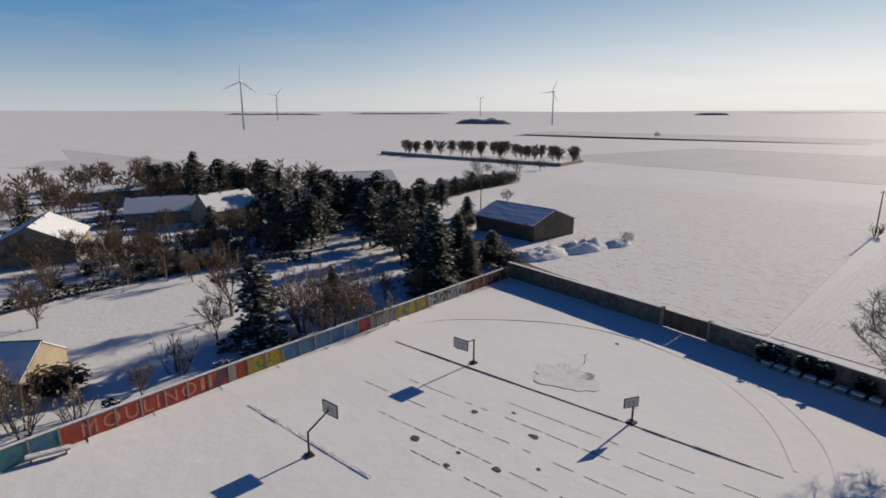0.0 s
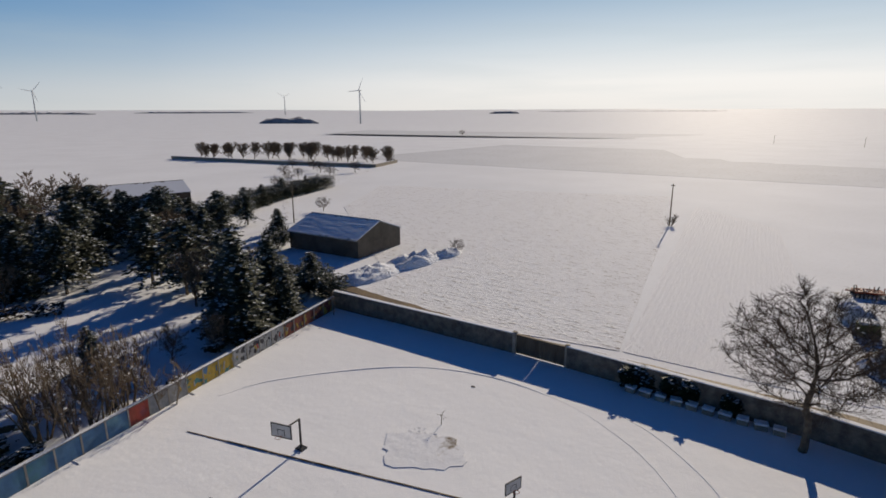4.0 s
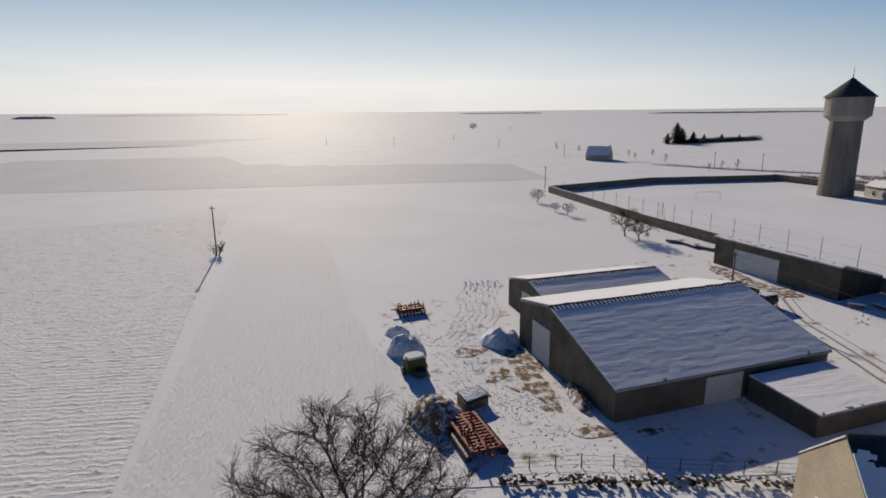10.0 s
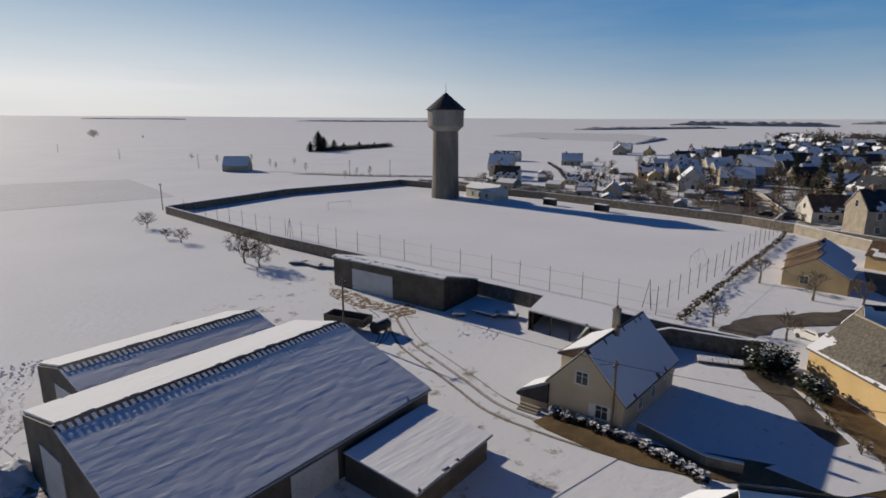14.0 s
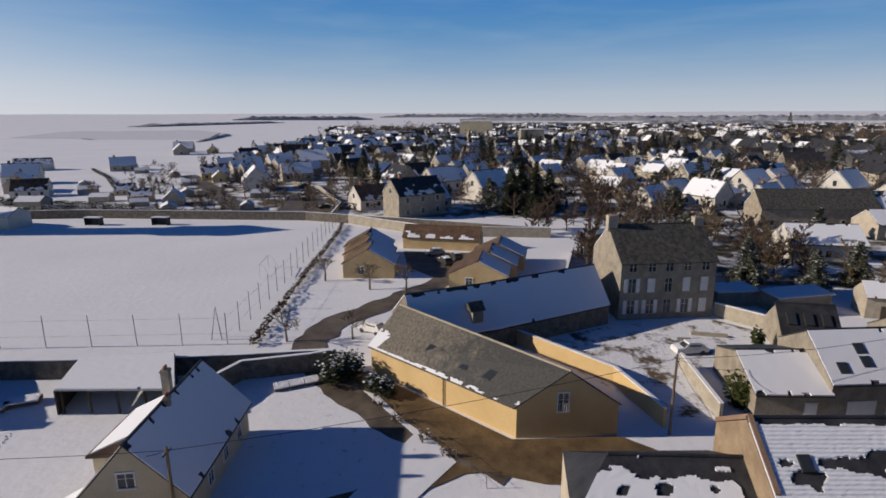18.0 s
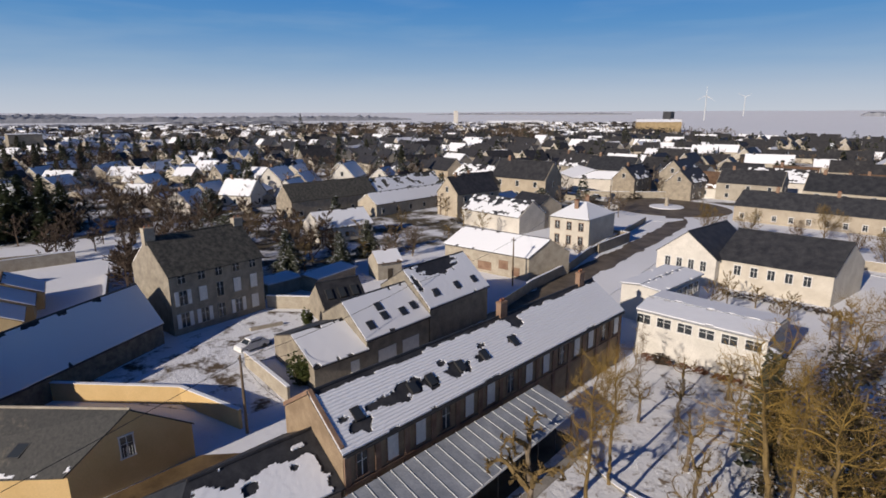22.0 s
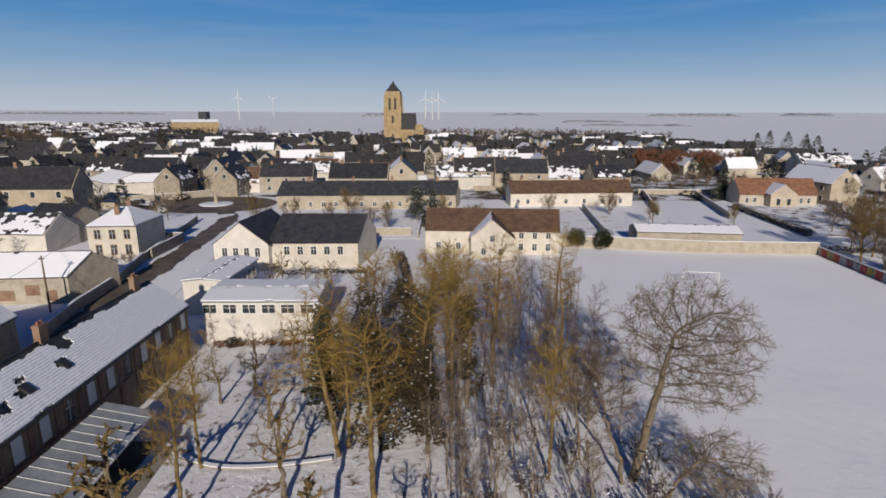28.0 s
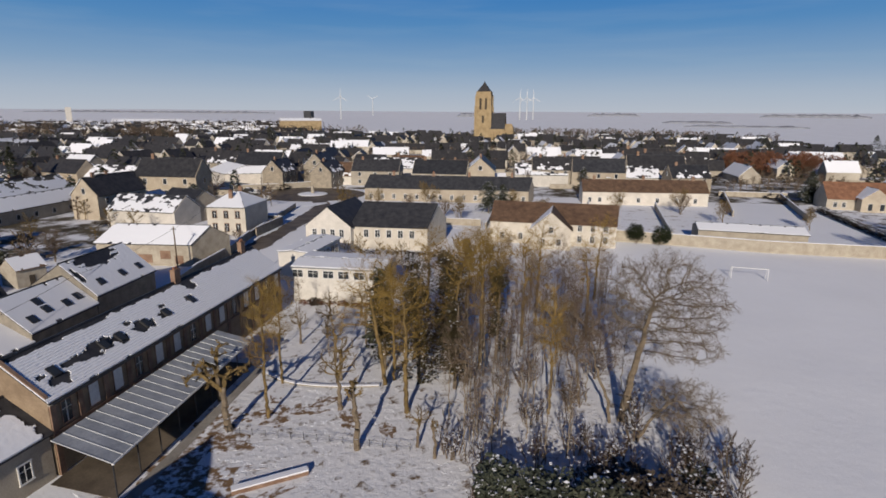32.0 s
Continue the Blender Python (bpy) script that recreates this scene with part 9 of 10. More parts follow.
blot("mud_patch", 50.0, 76.0, 3.0, 2.0, "mud_snow", "muddy ground before the shed doors", 0.074, 61, 26, 0.4, 0.4)
for k, (x, y, l) in enumerate(((54.2, 106.2, 5), (55.6, 103.0, 4), (53.2, 109.5, 3.5), (57.5, 66.5, 4.0), (59.0, 64.0, 3.0), (54.5, 69.0, 2.0))):
    lg = thing("timber_stack", "stack of boards under snow by the wall", "timber", (x, y, 0), 95 + 20 * (k % 3))
    for q in range(4):
        part("plank", Geo().box(-l / 2, -0.7 + 0.36 * q, 0.1, l / 2, -0.4 + 0.36 * q, 0.5), M["wood"], lg)
    part("snow_cap", Geo().box(-l / 2 + .05, -0.68, 0.5, l / 2 - .05, 0.95, 0.66), M["snow_lump"], lg)


def fence(name, pts, step, h, label, wires=3, r=0.05, mat="wood", mesh=False):
    e = thing(name, label, "fence", (0, 0, 0))
    for i in range(len(pts) - 1):
        a, b = Vector((*pts[i], 0)), Vector((*pts[i + 1], 0))
        n = max(1, round((b - a).length / step))
        for k in range(n + (i == len(pts) - 2)):
            p = a.lerp(b, k / n)
            part("post", Geo().tube(p - Vector((0, 0, 0.1)), p + Vector((random.uniform(-.05, .05), random.uniform(-.05, .05), h)), r, r * 0.9, 6), M[mat], e)
        for w in range(wires):
            z = Vector((0, 0, h * (w + 0.7) / wires * 0.98))
            part("wire", Geo().tube(a + z, b + z, 0.012, 0.012, 4), M["dark"], e)
    return e


fence("yard_fence", [(-3.2, 43.6), (2.7, 42.9), (9.7, 41.0), (20.8, 38.0), (23, 37.2)], 2.2, 1.2, "old post and wire fence along the farm yard")
hedge_line("verge_grass", [(-4, 42.3), (9.5, 39.6), (21, 36.8)], 0.7, 0.8, "hedge", "dead grass and brambles under the fence", 9, 0.4, 1.2)
hedge_line("verge_grass", [(-62, 39.8), (-36, 38.9), (-12, 36.4)], 0.4, 0.6, "hedge", "dead grass along the track behind the wall", 10, 0.4, 1.2)
fence("pitch_fence", [(58.5, 182), (66.5, 117), (69.4, 98), (72.0, 78), (74.8, 50.0)], 6.2, 4.2, "tall thin posts of the ball fence by the pitch", 2, 0.05, "dark")
fence("pitch_fence", [(74.8, 50.0), (101, 51.6), (143, 54.8), (154, 56)], 4.6, 4.2, "tall thin posts of the ball fence by the pitch", 2, 0.05, "dark")
hedge_line("pitch_hedge", [(74, 46.4), (101, 49.0), (143, 52.5), (153, 54)], 1.3, 0.8, "dark_twig", "low leafless hedge along the end of the pitch", 11, 0.08, 1.0)
tw = thing("lattice_stand", "thin steel floodlight stand beside the pitch", "stand", (76.5, 52.0, 0))
for a in (0, 2.1, 4.2):
    part("leg", Geo().tube((math.cos(a) * 0.8, math.sin(a) * 0.8, 0), (0, 0, 4.4), 0.05, 0.03, 6), M["dark"], tw)
tw2 = copy_thing(tw, pose(64.5, 133, 0))
for x, y in ((151, 121), (152, 103)):
    dg = thing("dugout", "small grey team shelter with a snowy roof", "shelter", (x, y, 0), 86, "dugouts")
    part("shell", Geo().box(-2.2, -0.8, 0, 2.2, -0.7, 2.0).box(-2.2, -0.8, 0, -2.1, 0.8, 2.0).box(2.1, -0.8, 0, 2.2, 0.8, 2.0), M["dark"], dg)
    part("roof", Geo().box(-2.3, -0.9, 2.0, 2.3, 1.0, 2.08), M["metal"], dg)
    part("snow_cap", Geo().box(-2.25, -0.85, 2.08, 2.25, 0.95, 2.2), M["snow_lump"], dg)

# ---------------------------------------------------------------- gardens and yards near the street
patch("house_lawn", [(45.5, 37.5), (57, 38.5), (64.5, 41), (68, 35.5), (63, 29), (55.5, 23), (47.5, 27.5), (44.5, 33)], 0.06, M["snow_grass"], "thin snow over garden grass")
wall_line("garden_wall", [(44.6, 37.6), (43.6, 31.5), (44.6, 29.0)], 0.9, 0.25, M["stone"], "low garden wall along the lane", 0.08)
for k in range(12):
    t = k / 11
    bush("low clipped bush under thick snow along the lane", 520 + k, 0.8, 0.75, (41.3 + 1.0 * math.sin(t * 3), 44.0 - 13.0 * t, 0), "hedge", 1.0, "border_bush", 0.9)
wall_line("back_wall", [(69.0, 34.5), (67.6, 37.2), (65.4, 44), (57.5, 47.2)], 2.2, 0.3, M["rubble"], "dark garden wall behind the house")
fr_ = thing("cold_frame", "snow-covered white garden frames on the lawn", "garden frame", (64.2, 37.6, 0), -62)
for x in (-1.6, 0, 1.6):
    part("frame", Geo().box(x - 0.75, -0.6, 0, x + 0.75, 0.6, 0.35), M["wood"], fr_)
    part("lid", Geo().slab([(x - .75, -.6, .36), (x + .75, -.6, .36), (x + .75, .6, .5), (x - .75, .6, .5)], 0.1), M["snow_lump"], fr_)
fence("lane_fence", [(63.5, 30), (57.5, 25), (52, 20), (48.5, 17.5)], 2.2, 1.1, "thin fence along the lane verge", 2, 0.035)
for k, (x, y) in enumerate(((60.5, 28.0), (57.5, 25.8), (54.5, 23.0), (52.0, 21.0))):
    shrub("small leafless bush on the lane verge", 540 + k, 1.2, 0.8, (x, y, 0), "dark_twig", 6, 0.004)
wall_line("gate_wall", [(70.8, -4.9), (59.4, -4.6)], 1.8, 0.3, M["stone_pale"], "pale yard wall with a snow cap")
wall_line("manor_wall", [(88.2, -15.6), (83.0, -20.5), (71, -19)], 2.0, 0.3, M["stone_pale"], "pale wall between the manor yard and gardens")
patch("manor_yard", [(60, 0), (77, 12.5), (84, -1), (86.5, -15), (82, -19.5), (72, -15), (70.5, -5.2), (60, -4)], 0.06, M["yard_mud"], "rutted muddy snow in the manor yard")
steps = thing("yard_steps", "low stone steps and planks before the manor", "steps", (81.0, -12.0, 0), 80)
for k in range(3):
    part("step", Geo().box(-2.2, -0.3 + 0.35 * k, 0, 2.2, 0.05 + 0.35 * k, 0.17 * (k + 1)), M["stone_pale"], steps)


def car(label, x, y, rz, mat, snow=True):
    e = thing("parked_car", label, "car", (x, y, 0), rz, "parked cars")
    prof = [(-2.0, .35), (-2.05, .8), (-1.7, .95), (-1.2, 1.42), (0.5, 1.45), (1.1, 1.0), (1.95, .85), (2.05, .4)]
    g = Geo()
    n = len(prof)
    v = [(px, -0.82 if pz < 1.2 else -0.66, pz) for px, pz in prof] + [(px, 0.82 if pz < 1.2 else 0.66, pz) for px, pz in prof]
    g.add(v, [tuple(range(n)), tuple(range(2 * n - 1, n - 1, -1))] + [(i, n + i, n + i + 1, i + 1) for i in range(n - 1)] + [(n - 1, 2 * n - 1, n, 0)])
    part("body", g, M[mat], e)
    part("windscreen", Geo().slab([(0.56, -0.6, 1.38), (1.05, -0.7, 1.02), (1.05, 0.7, 1.02), (0.56, 0.6, 1.38)], 0.03), M["glass"], e)
    for s in (-1, 1):
        part("side_window", Geo().box(-1.0, s * 0.74 - 0.02, 1.02, 0.5, s * 0.74 + 0.02, 1.32), M["glass"], e)
        for xx in (-1.25, 1.3):
            part("wheel", Geo().tube((xx, s * 0.68, 0.31), (xx, s * 0.86, 0.31), 0.31, 0.31, 14), M["dark"], e)
    if snow:
        part("snow_cap", Geo().slab([(-1.15, -.62, 1.43), (.5, -.62, 1.46), (.5, .62, 1.46), (-1.15, .62, 1.43)], 0.12), M["snow_lump"], e)
        part("bonnet_snow", Geo().slab([(1.12, -.75, 1.0), (1.92, -.75, .87), (1.92, .75, .87), (1.12, .75, 1.0)], 0.09), M["snow_lump"], e)


car("white car under snow in the manor yard", 75.0, -7.4, 100, "frame")
car("white car parked by the yellow barn", 79.6, 32.2, 60, "frame")
for x, y, r, m in ((115, 24.5, 30, "dark"), (119, 22.5, 20, "dark"), (122, 27, 100, "metal"), (104, -140, 30, "dark"), (112, -145, 10, "metal"), (101, -133, 60, "frame"), (118, -150, 0, "dark"), (99, 1, 100, "dark"), (104, -0.5, 90, "dark")):
    car("parked car with snow on its roof", x, y, r, m)
e, i = building("stone_hut", "small stone hut with a snowy roof", (88.5, -36.5), (87.5, -41), (92, -42), (93, -37.5), 3.2, 4.8, "stone_pale", "tile", "snow", "bare", "shed")
doors(e, i, "front", [0.5], 0.9, 1.9, "inside")
for x0, y0, x1, y1 in ((92, -17.5, 97, -24), (89.5, -25, 96, -34)):
    e, i = building("blue_shed", "low lean-to with a snowy blue-shaded roof", (x0, y0), (x1 - 4, y1), (x1, y1 + 1.5), (x0 + 4, y0 + 1.5), 2.3, 2.7, "stone", "metal", "snow", "snow", "shed", off=0.8)
e, i = building("slate_annex", "slate-roofed annex with three roof windows", (75.5, -18.2), (74.5, -24.5), (80.5, -25.5), (81.5, -19.2), 2.8, 5.4, "stone", "slate", "bare", "bare")
for t in (0.2, 0.5, 0.8):
    skylight(e, i, "front", t, 0.45, 0.8, 1.5)
e, i = building("brown_row", "long stone row house with a dark mossy roof", (153, -53), (153.5, -82), (163, -82), (162.5, -53), 5.2, 9.4, "stone", "slate_old", "bare", "snow")
quick_windows(e, i, "front", [0.1, 0.3, 0.5, 0.7, 0.9], 0.9)
e, i = building("brown_row", "long stone row house with a dark mossy roof", (154, -83), (158, -114), (167, -113), (163, -82), 5.0, 8.8, "stone", "slate_old", "patch", "snow")
quick_windows(e, i, "front", [0.1, 0.3, 0.5, 0.7, 0.9], 0.9)
e, i = building("white_house", "white house with a snowy roof and garden firs", (121, -43.5), (119.5, -57), (129, -58), (130.5, -44.5), 3.4, 6.6, "white", "slate", "snow", "snow")
quick_windows(e, i, "front", [0.2, 0.5, 0.8], 0.9)
e, i = building("white_house", "pair of cream houses with snowy roofs", (140.5, -73), (143, -105), (151, -104), (148.5, -72), 3.6, 6.4, "render", "slate", "snow", "snow")
quick_windows(e, i, "front", [0.08, 0.25, 0.42, 0.6, 0.78, 0.92], 0.9)
wall_line("street_wall", [(63, -40), (66.5, -52), (69, -66), (73.5, -80)], 1.8, 0.3, M["stone"], "wall along the village street", 0.1)
wall_line("street_wall", [(73.5, -80), (79.5, -104), (84, -122)], 1.5, 0.3, M["stone"], "wall along the village street", 0.1)
strip("pavement_snow", [(52.5, -41), (57, -56), (62.5, -84), (70.5, -122)], 3.0, 0.12, M["snow_roof"], "snow heaped along the street", "pavement", 0.14)
fo = thing("fountain_isle", "round snowy island with a stone column", "island", (92, -150, 0))
part("isle", Geo().lathe([(5.2, -0.1), (5.2, 0.25), (4.9, 0.32), (0.4, 0.5)], 24), M["snow_roof"], fo)
part("column", Geo().tube((0, 0, 0.4), (0, 0, 3.0), 0.7, 0.45, 10), M["stone_pale"], fo)
blot("snow_island", 80.5, -128.5, 4.5, 2.2, "snow_roof", "oval traffic island under snow", 0.22, 80, 24, 0.15, 1.2)

# ---------------------------------------------------------------- park ground
patch("park_ground", [(37, 2.5), (38.5, -22), (40.5, -40.5), (28, -43), (18, -45), (-9, -60), (-12, -22), (-13.5, -8), (-6, 4), (12, 6), (30, 5)], 0.052, M["park_snow"], "thin trodden snow over the park's grass, dulled for tree shade")
for k, (x, y, a, b) in enumerate(((30.5, -6.0, 3.2, 1.6), (28.5, -2.0, 4.0, 0.9), (27.2, -10.6, 1.5, 1.2), (32.5, -1.5, 1.2, 3.5), (25.5, 0.5, 3.2, 0.6), (21, -12.5, 1.2, .6))):
    blot("leaf_litter", x, y, a, b, "mud_snow", "brown leaf litter where the snow is thin", 0.066 + 0.004 * k, 90 + k, 26, 0.6, 0.5 * k)
arc("park_kerb", [(33.5, -18.9), (29.5, -17.4), (25, -17.6), (20.0, -19.0)], 0.5, "stone", "low curved stone edging in the park", 0.3)
arc("park_kerb_snow", [(33.5, -18.9), (29.5, -17.4), (25, -17.6), (20.0, -19.0)], 0.4, "snow_roof", "snow on the curved edging", 0.38)
fence("park_fence", [(30.4, -7.4), (22, -8.2), (13.6, -8.8)], 1.2, 0.8, "low wire fence across the park", 2, 0.03, "dark")
wall_line("park_ledge", [(25.2, -0.2), (20.7, -3.9)], 0.45, 0.5, M["brickwall"], "low brick ledge under snow", 0.14)
bush("clipped box hedge below the school hall", 560, 0.9, 1.6, (38, -41.2, 0), "hedge", 0.1)
hedge_line("hall_hedge", [(40.5, -41.0), (35, -41.8), (29, -42.6)], 0.9, 1.0, "rusty", "rust-brown hedge along the white hall", 13, 0.05, 1.0)
strip("school_path", [(31.8, 6), (34.6, -20)], 1.0, 0.1, M["concrete"], "pale path edge along the covered walk", "pavement")

# ---------------------------------------------------------------- gardens beyond the south wall
rgs = random.Random(77)
tree_mass("school_garden_trees", [(22, -55), (25, -60), (21, -66), (26, -70), (33, -68), (38, -70), (41, -67), (23, -76), (36, -56), (40, -58), (32, -60), (27, -64), (16, -70), (18, -80), (12, -60), (10, -74), (14, -84)], "bark_gold", "bare golden trees in the school garden", 53, (12, 7, 5), 6.5, 0.14, 0.02)
hedge_line("school_hedge", [(28, -74.5), (44, -73)], 1.2, 1.2, "hedge", "low hedge before the school building", 57, 0.1, 0.9)
hedge_line("school_hedge", [(21, -52), (20, -70), (24, -88)], 1.6, 1.6, "hedge", "bare hedge along the school garden", 58, 0.1, 0.8)
for k, (x, y) in enumerate(((-13.4, -96.6), (-18.4, -96.9))):
    bush("tall dark evergreen bush against the stone wall", 600 + k, 4.8, 2.6, (x, y, 0), "evergreen", 0.06, dens=0.8)
hedge_line("plot_hedge", [(-72, -156), (-71, -113)], 2.0, 2.2, "hedge", "dark clipped hedge between snowy plots", 31, 0.5, 0.9)
hedge_line("plot_hedge", [(-100, -152), (-92, -120), (-86, -99)], 1.8, 2.0, "hedge", "dark clipped hedge between snowy plots", 32, 0.4, 0.7)
hedge_line("plot_hedge", [(-62, -98), (-88, -96), (-120, -102)], 1.6, 2.4, "twig", "tangled brambles along the wall", 33, 0.3, 0.7)
for a, b in (((-44, -140), (-52, -186)), ((-50, -184), (-78, -186)), ((-62, -136), (-70, -184)), ((-22, -104), (-24, -150)), ((-2, -104), (-4, -150)), ((22, -104), (24, -140)), ((24, -108), (58, -106)), ((-104, -155), (-104, -180)), ((-110, -150), (-150, -152))):
    wall_line("plot_wall", [a, b], 1.8, 0.3, M["stone_pale"], "pale stone wall between garden plots", 0.12)
patch("plot_ground", [(-74, -114), (-100, -112), (-108, -158), (-75, -160)], 0.05, M["yard_mud"], "dug garden plots under thin snow")
patch("plot_ground", [(20, -104), (60, -104), (66, -140), (-46, -150), (-44, -112), (-10, -110)], 0.045, M["snow_trod"], "back gardens under trodden snow")
GD = [bare_tree("large bare tree with golden twigs beyond the wall", 620 + k, 12.5, 0.24, p, 0, "bark_gold", "bark_gold", "garden trees", form=forked, trunk=0.25, splits=(3, 3, 2, 2, 2, 3), angle=22.0, up=0.09, rmin=0.018, side=2, lateral=0.9, low=2) for k, p in enumerate([(-66.5, -88.5, 0), (-74.5, -101, 0)])]
for x, y, s in ((-72.5, -94, .9), (-88, -109, .95), (-80, -88, .8), (-97, -96, .9), (-110, -112, 1), (-84, -73, .8), (-116, -130, .9), (-70, -75, .7), (-125, -110, 1.0), (-104, -78, .8), (-132, -140, .9), (-94, -134, .6), (-38, -126, .55), (-58, -124, .5), (8, -112, .6), (30, -112, .6), (44, -128, .7), (56, -118, .6), (18, -126, .6), (-12, -132, .6), (-30, -142, .6), (64, -112, .7), (-110, -165, .8), (-130, -175, .9)):
    again(GD[int(abs(x)) % 2], x, y, x * 17, s)
for x, y, s in ((-84, -80, .55), (-90, -66, .8), (-120, -142, 1.0), (-126, -150, .9), (20, -120, .8), (-140, -165, .9), (-150, -120, .9), (-72, -60, .5)):
    again(FIRS[int(abs(y)) % 3], x, y, x * 3, s)
for k, (x, y) in enumerate(((-69.5, -84), (-71.5, -79), (-68, -70), (-76, -66), (-30, -99.5), (-50, -98), (-58, -97))):
    bush("low evergreen bush with snow behind the wall", 630 + k, 1.8, 1.6, (x, y, 0), "evergreen", 0.3)
for k, (x, y, rz, s, n) in enumerate(((-150, -207, 20, 1.1, 1), (-165, -190, 80, 1.0, 5), (-128, -214, 10, 1.0, 4), (-122, -190, 75, .9, 0), (-170, -230, 5, 1, 1), (-140, -240, 60, 1, 5), (-158, -262, 5, 1.2, 7), (-190, -215, 30, 1, 1), (-30, -205, 5, 1.1, 3), (-34, -228, 4, 1.2, 2), (-8, -196, 3, 1, 3), (-55, -262, 3, 1, 2), (-30, -250, 8, 1.1, 3), (10, -200, 5, 1.1, 2), (-200, -180, 15, 1, 0), (-112, -196, 0, 0.8, 6), (-140, -175, 85, 1, 1), (-175, -160, 20, 1, 1))):
    put_house(NEAR[n], x, y, rz, s)

# back yards of the near town: sheds, trees, bushes close to the houses
yard = [(x, y) for x in range(104, 246, 17) for y in range(-190, -40, 19)]
sheds, ytrees = 0, []
for x, y in yard:
    x, y = x + rgs.uniform(-6, 6), y + rgs.uniform(-6, 6)
    if near_road(x, y, 9) or any(math.hypot(x - a, y - b) < c for a, b, c in taken):
        continue
    ytrees += [(x + rgs.uniform(-9, 9), y + rgs.uniform(-9, 9)) for _ in range(2)]
    if rgs.random() < 0.5:
        put_house(NEAR[6], x, y, rgs.choice((0, 90)) + rgs.uniform(-12, 12), rgs.uniform(0.5, 0.9))
ytrees += [(rgs.uniform(168, 330), rgs.uniform(-40, 110)) for _ in range(230)]
ytrees = [p for p in ytrees if not near_road(p[0], p[1], 7)]
tree_mass("yard_trees", ytrees, "twig", "bare brown trees in the back gardens of the town", 58, (9, 5, 4), 7.5)
dk, dw = [], []
for k in range(60):
    x, y = rgs.uniform(108, 330), rgs.uniform(-190, 90)
    if near_road(x, y, 8) or not zone(x, y):
        continue
    hh, wd = rgs.uniform(4, 11), rgs.uniform(0.22, 0.4)
    for q in range(150):
        t = rgs.random()
        rr = hh * wd * (1 - t) ** 0.55 * rgs.uniform(0.7, 1.1)
        a = rgs.uniform(0, math.tau)
        c = (x + math.cos(a) * rr, y + math.sin(a) * rr, hh * (0.05 + 0.95 * t))
        s = rgs.uniform(0.4, 0.9)
        dk.append((c, s))
        if rgs.random() < 0.15:
            dw.append(((c[0], c[1], c[2] + 0.15), s * 0.7))
solid("yard_evergreens", clumps("yard_evergreens", dk, M["needle"], rgs, 0.5), None, "dark firs and laurels in the town gardens", "trees", "stuff")
solid("evergreen_snow", clumps("evergreen_snow", dw, M["snow_lump"], rgs, 0.15), None, "snow on the firs of the town gardens", "snow", "stuff")

# ---------------------------------------------------------------- far fields to the north
patch("stubble_field", [(-230, 232), (70, 222), (76, 300), (50, 392), (-210, 400)], 0.05, M["stubble"], "grey stubble field under thin snow")
patch("stubble_field", [(-520, 520), (-60, 560), (-40, 700), (-560, 660)], 0.05, M["stubble"], "grey stubble field under thin snow")
patch("stubble_field", [(190, 470), (520, 420), (640, 560), (260, 640)], 0.05, M["stubble"], "grey stubble field under thin snow")
patch("stubble_field", [(-330, 60), (-270, 30), (-420, -60), (-520, 20)], 0.05, M["stubble"], "grey stubble field under thin snow")
hedge_line("road_verge", [(62, 424), (152, 266), (167, 242), (186, 219), (199, 196)], 0.5, 1.2, "hedge", "dead grass along the country road", 41, 0.2, 0.6)
hedge_line("road_verge", [(-60, 520), (60, 424)], 0.6, 1.4, "hedge", "dead grass along the country road", 42, 0.2, 0.5)
bush("green ivy on the end of the cottage", 650, 3.2, 1.6, (62.0, -7.1, 0), "ivy", 0.03, "ivy", 1.2)
bush("small yellow-green conifer bush by the yard wall", 651, 2.6, 1.0, (76.8, -16.2, 0), "ivy", 0.03, dens=1.2)


# ---------------------------------------------------------------- cables
def cable(a, b, sag, label):
    a, b = Vector(a), Vector(b)
    v, f = [], []
    for k in range(15):
        t = k / 14
        p = a.lerp(b, t) - Vector((0, 0, 4 * sag * t * (1 - t)))
        v += [(p.x - 0.02, p.y - 0.02, p.z), (p.x + 0.02, p.y + 0.02, p.z), (p.x, p.y, p.z + 0.035)]
        if k:
            n = 3 * k
            f += [(n - 3 + q, n - 3 + (q + 1) % 3, n + (q + 1) % 3, n + q) for q in range(3)]
    g = Geo().add(v, f)
    return solid("overhead_cable", g, M["dark"], label, "cable")


for a, b in (((42.5, 39.0, 6.5), (56.9, 0.9, 7.4)), ((56.9, 0.9, 7.4), (63.5, -24, 7.6)), ((63.5, -24, 7.6), (70.2, -51.5, 8.1)), ((42.5, 39.0, 6.5), (38.5, 73.5, 7.2)), ((70.2, -51.5, 8.1), (84, -80.6, 7.5)), ((42.5, 39.0, 6.5), (43.5, 44.5, 5.6)), ((56.9, 0.9, 7.4), (48.2, 1.2, 7.0)), ((56.9, 0.9, 7.4), (62, -7.6, 4.2))):
    cable(a, b, 0.5, "thin dark cable hung between poles")

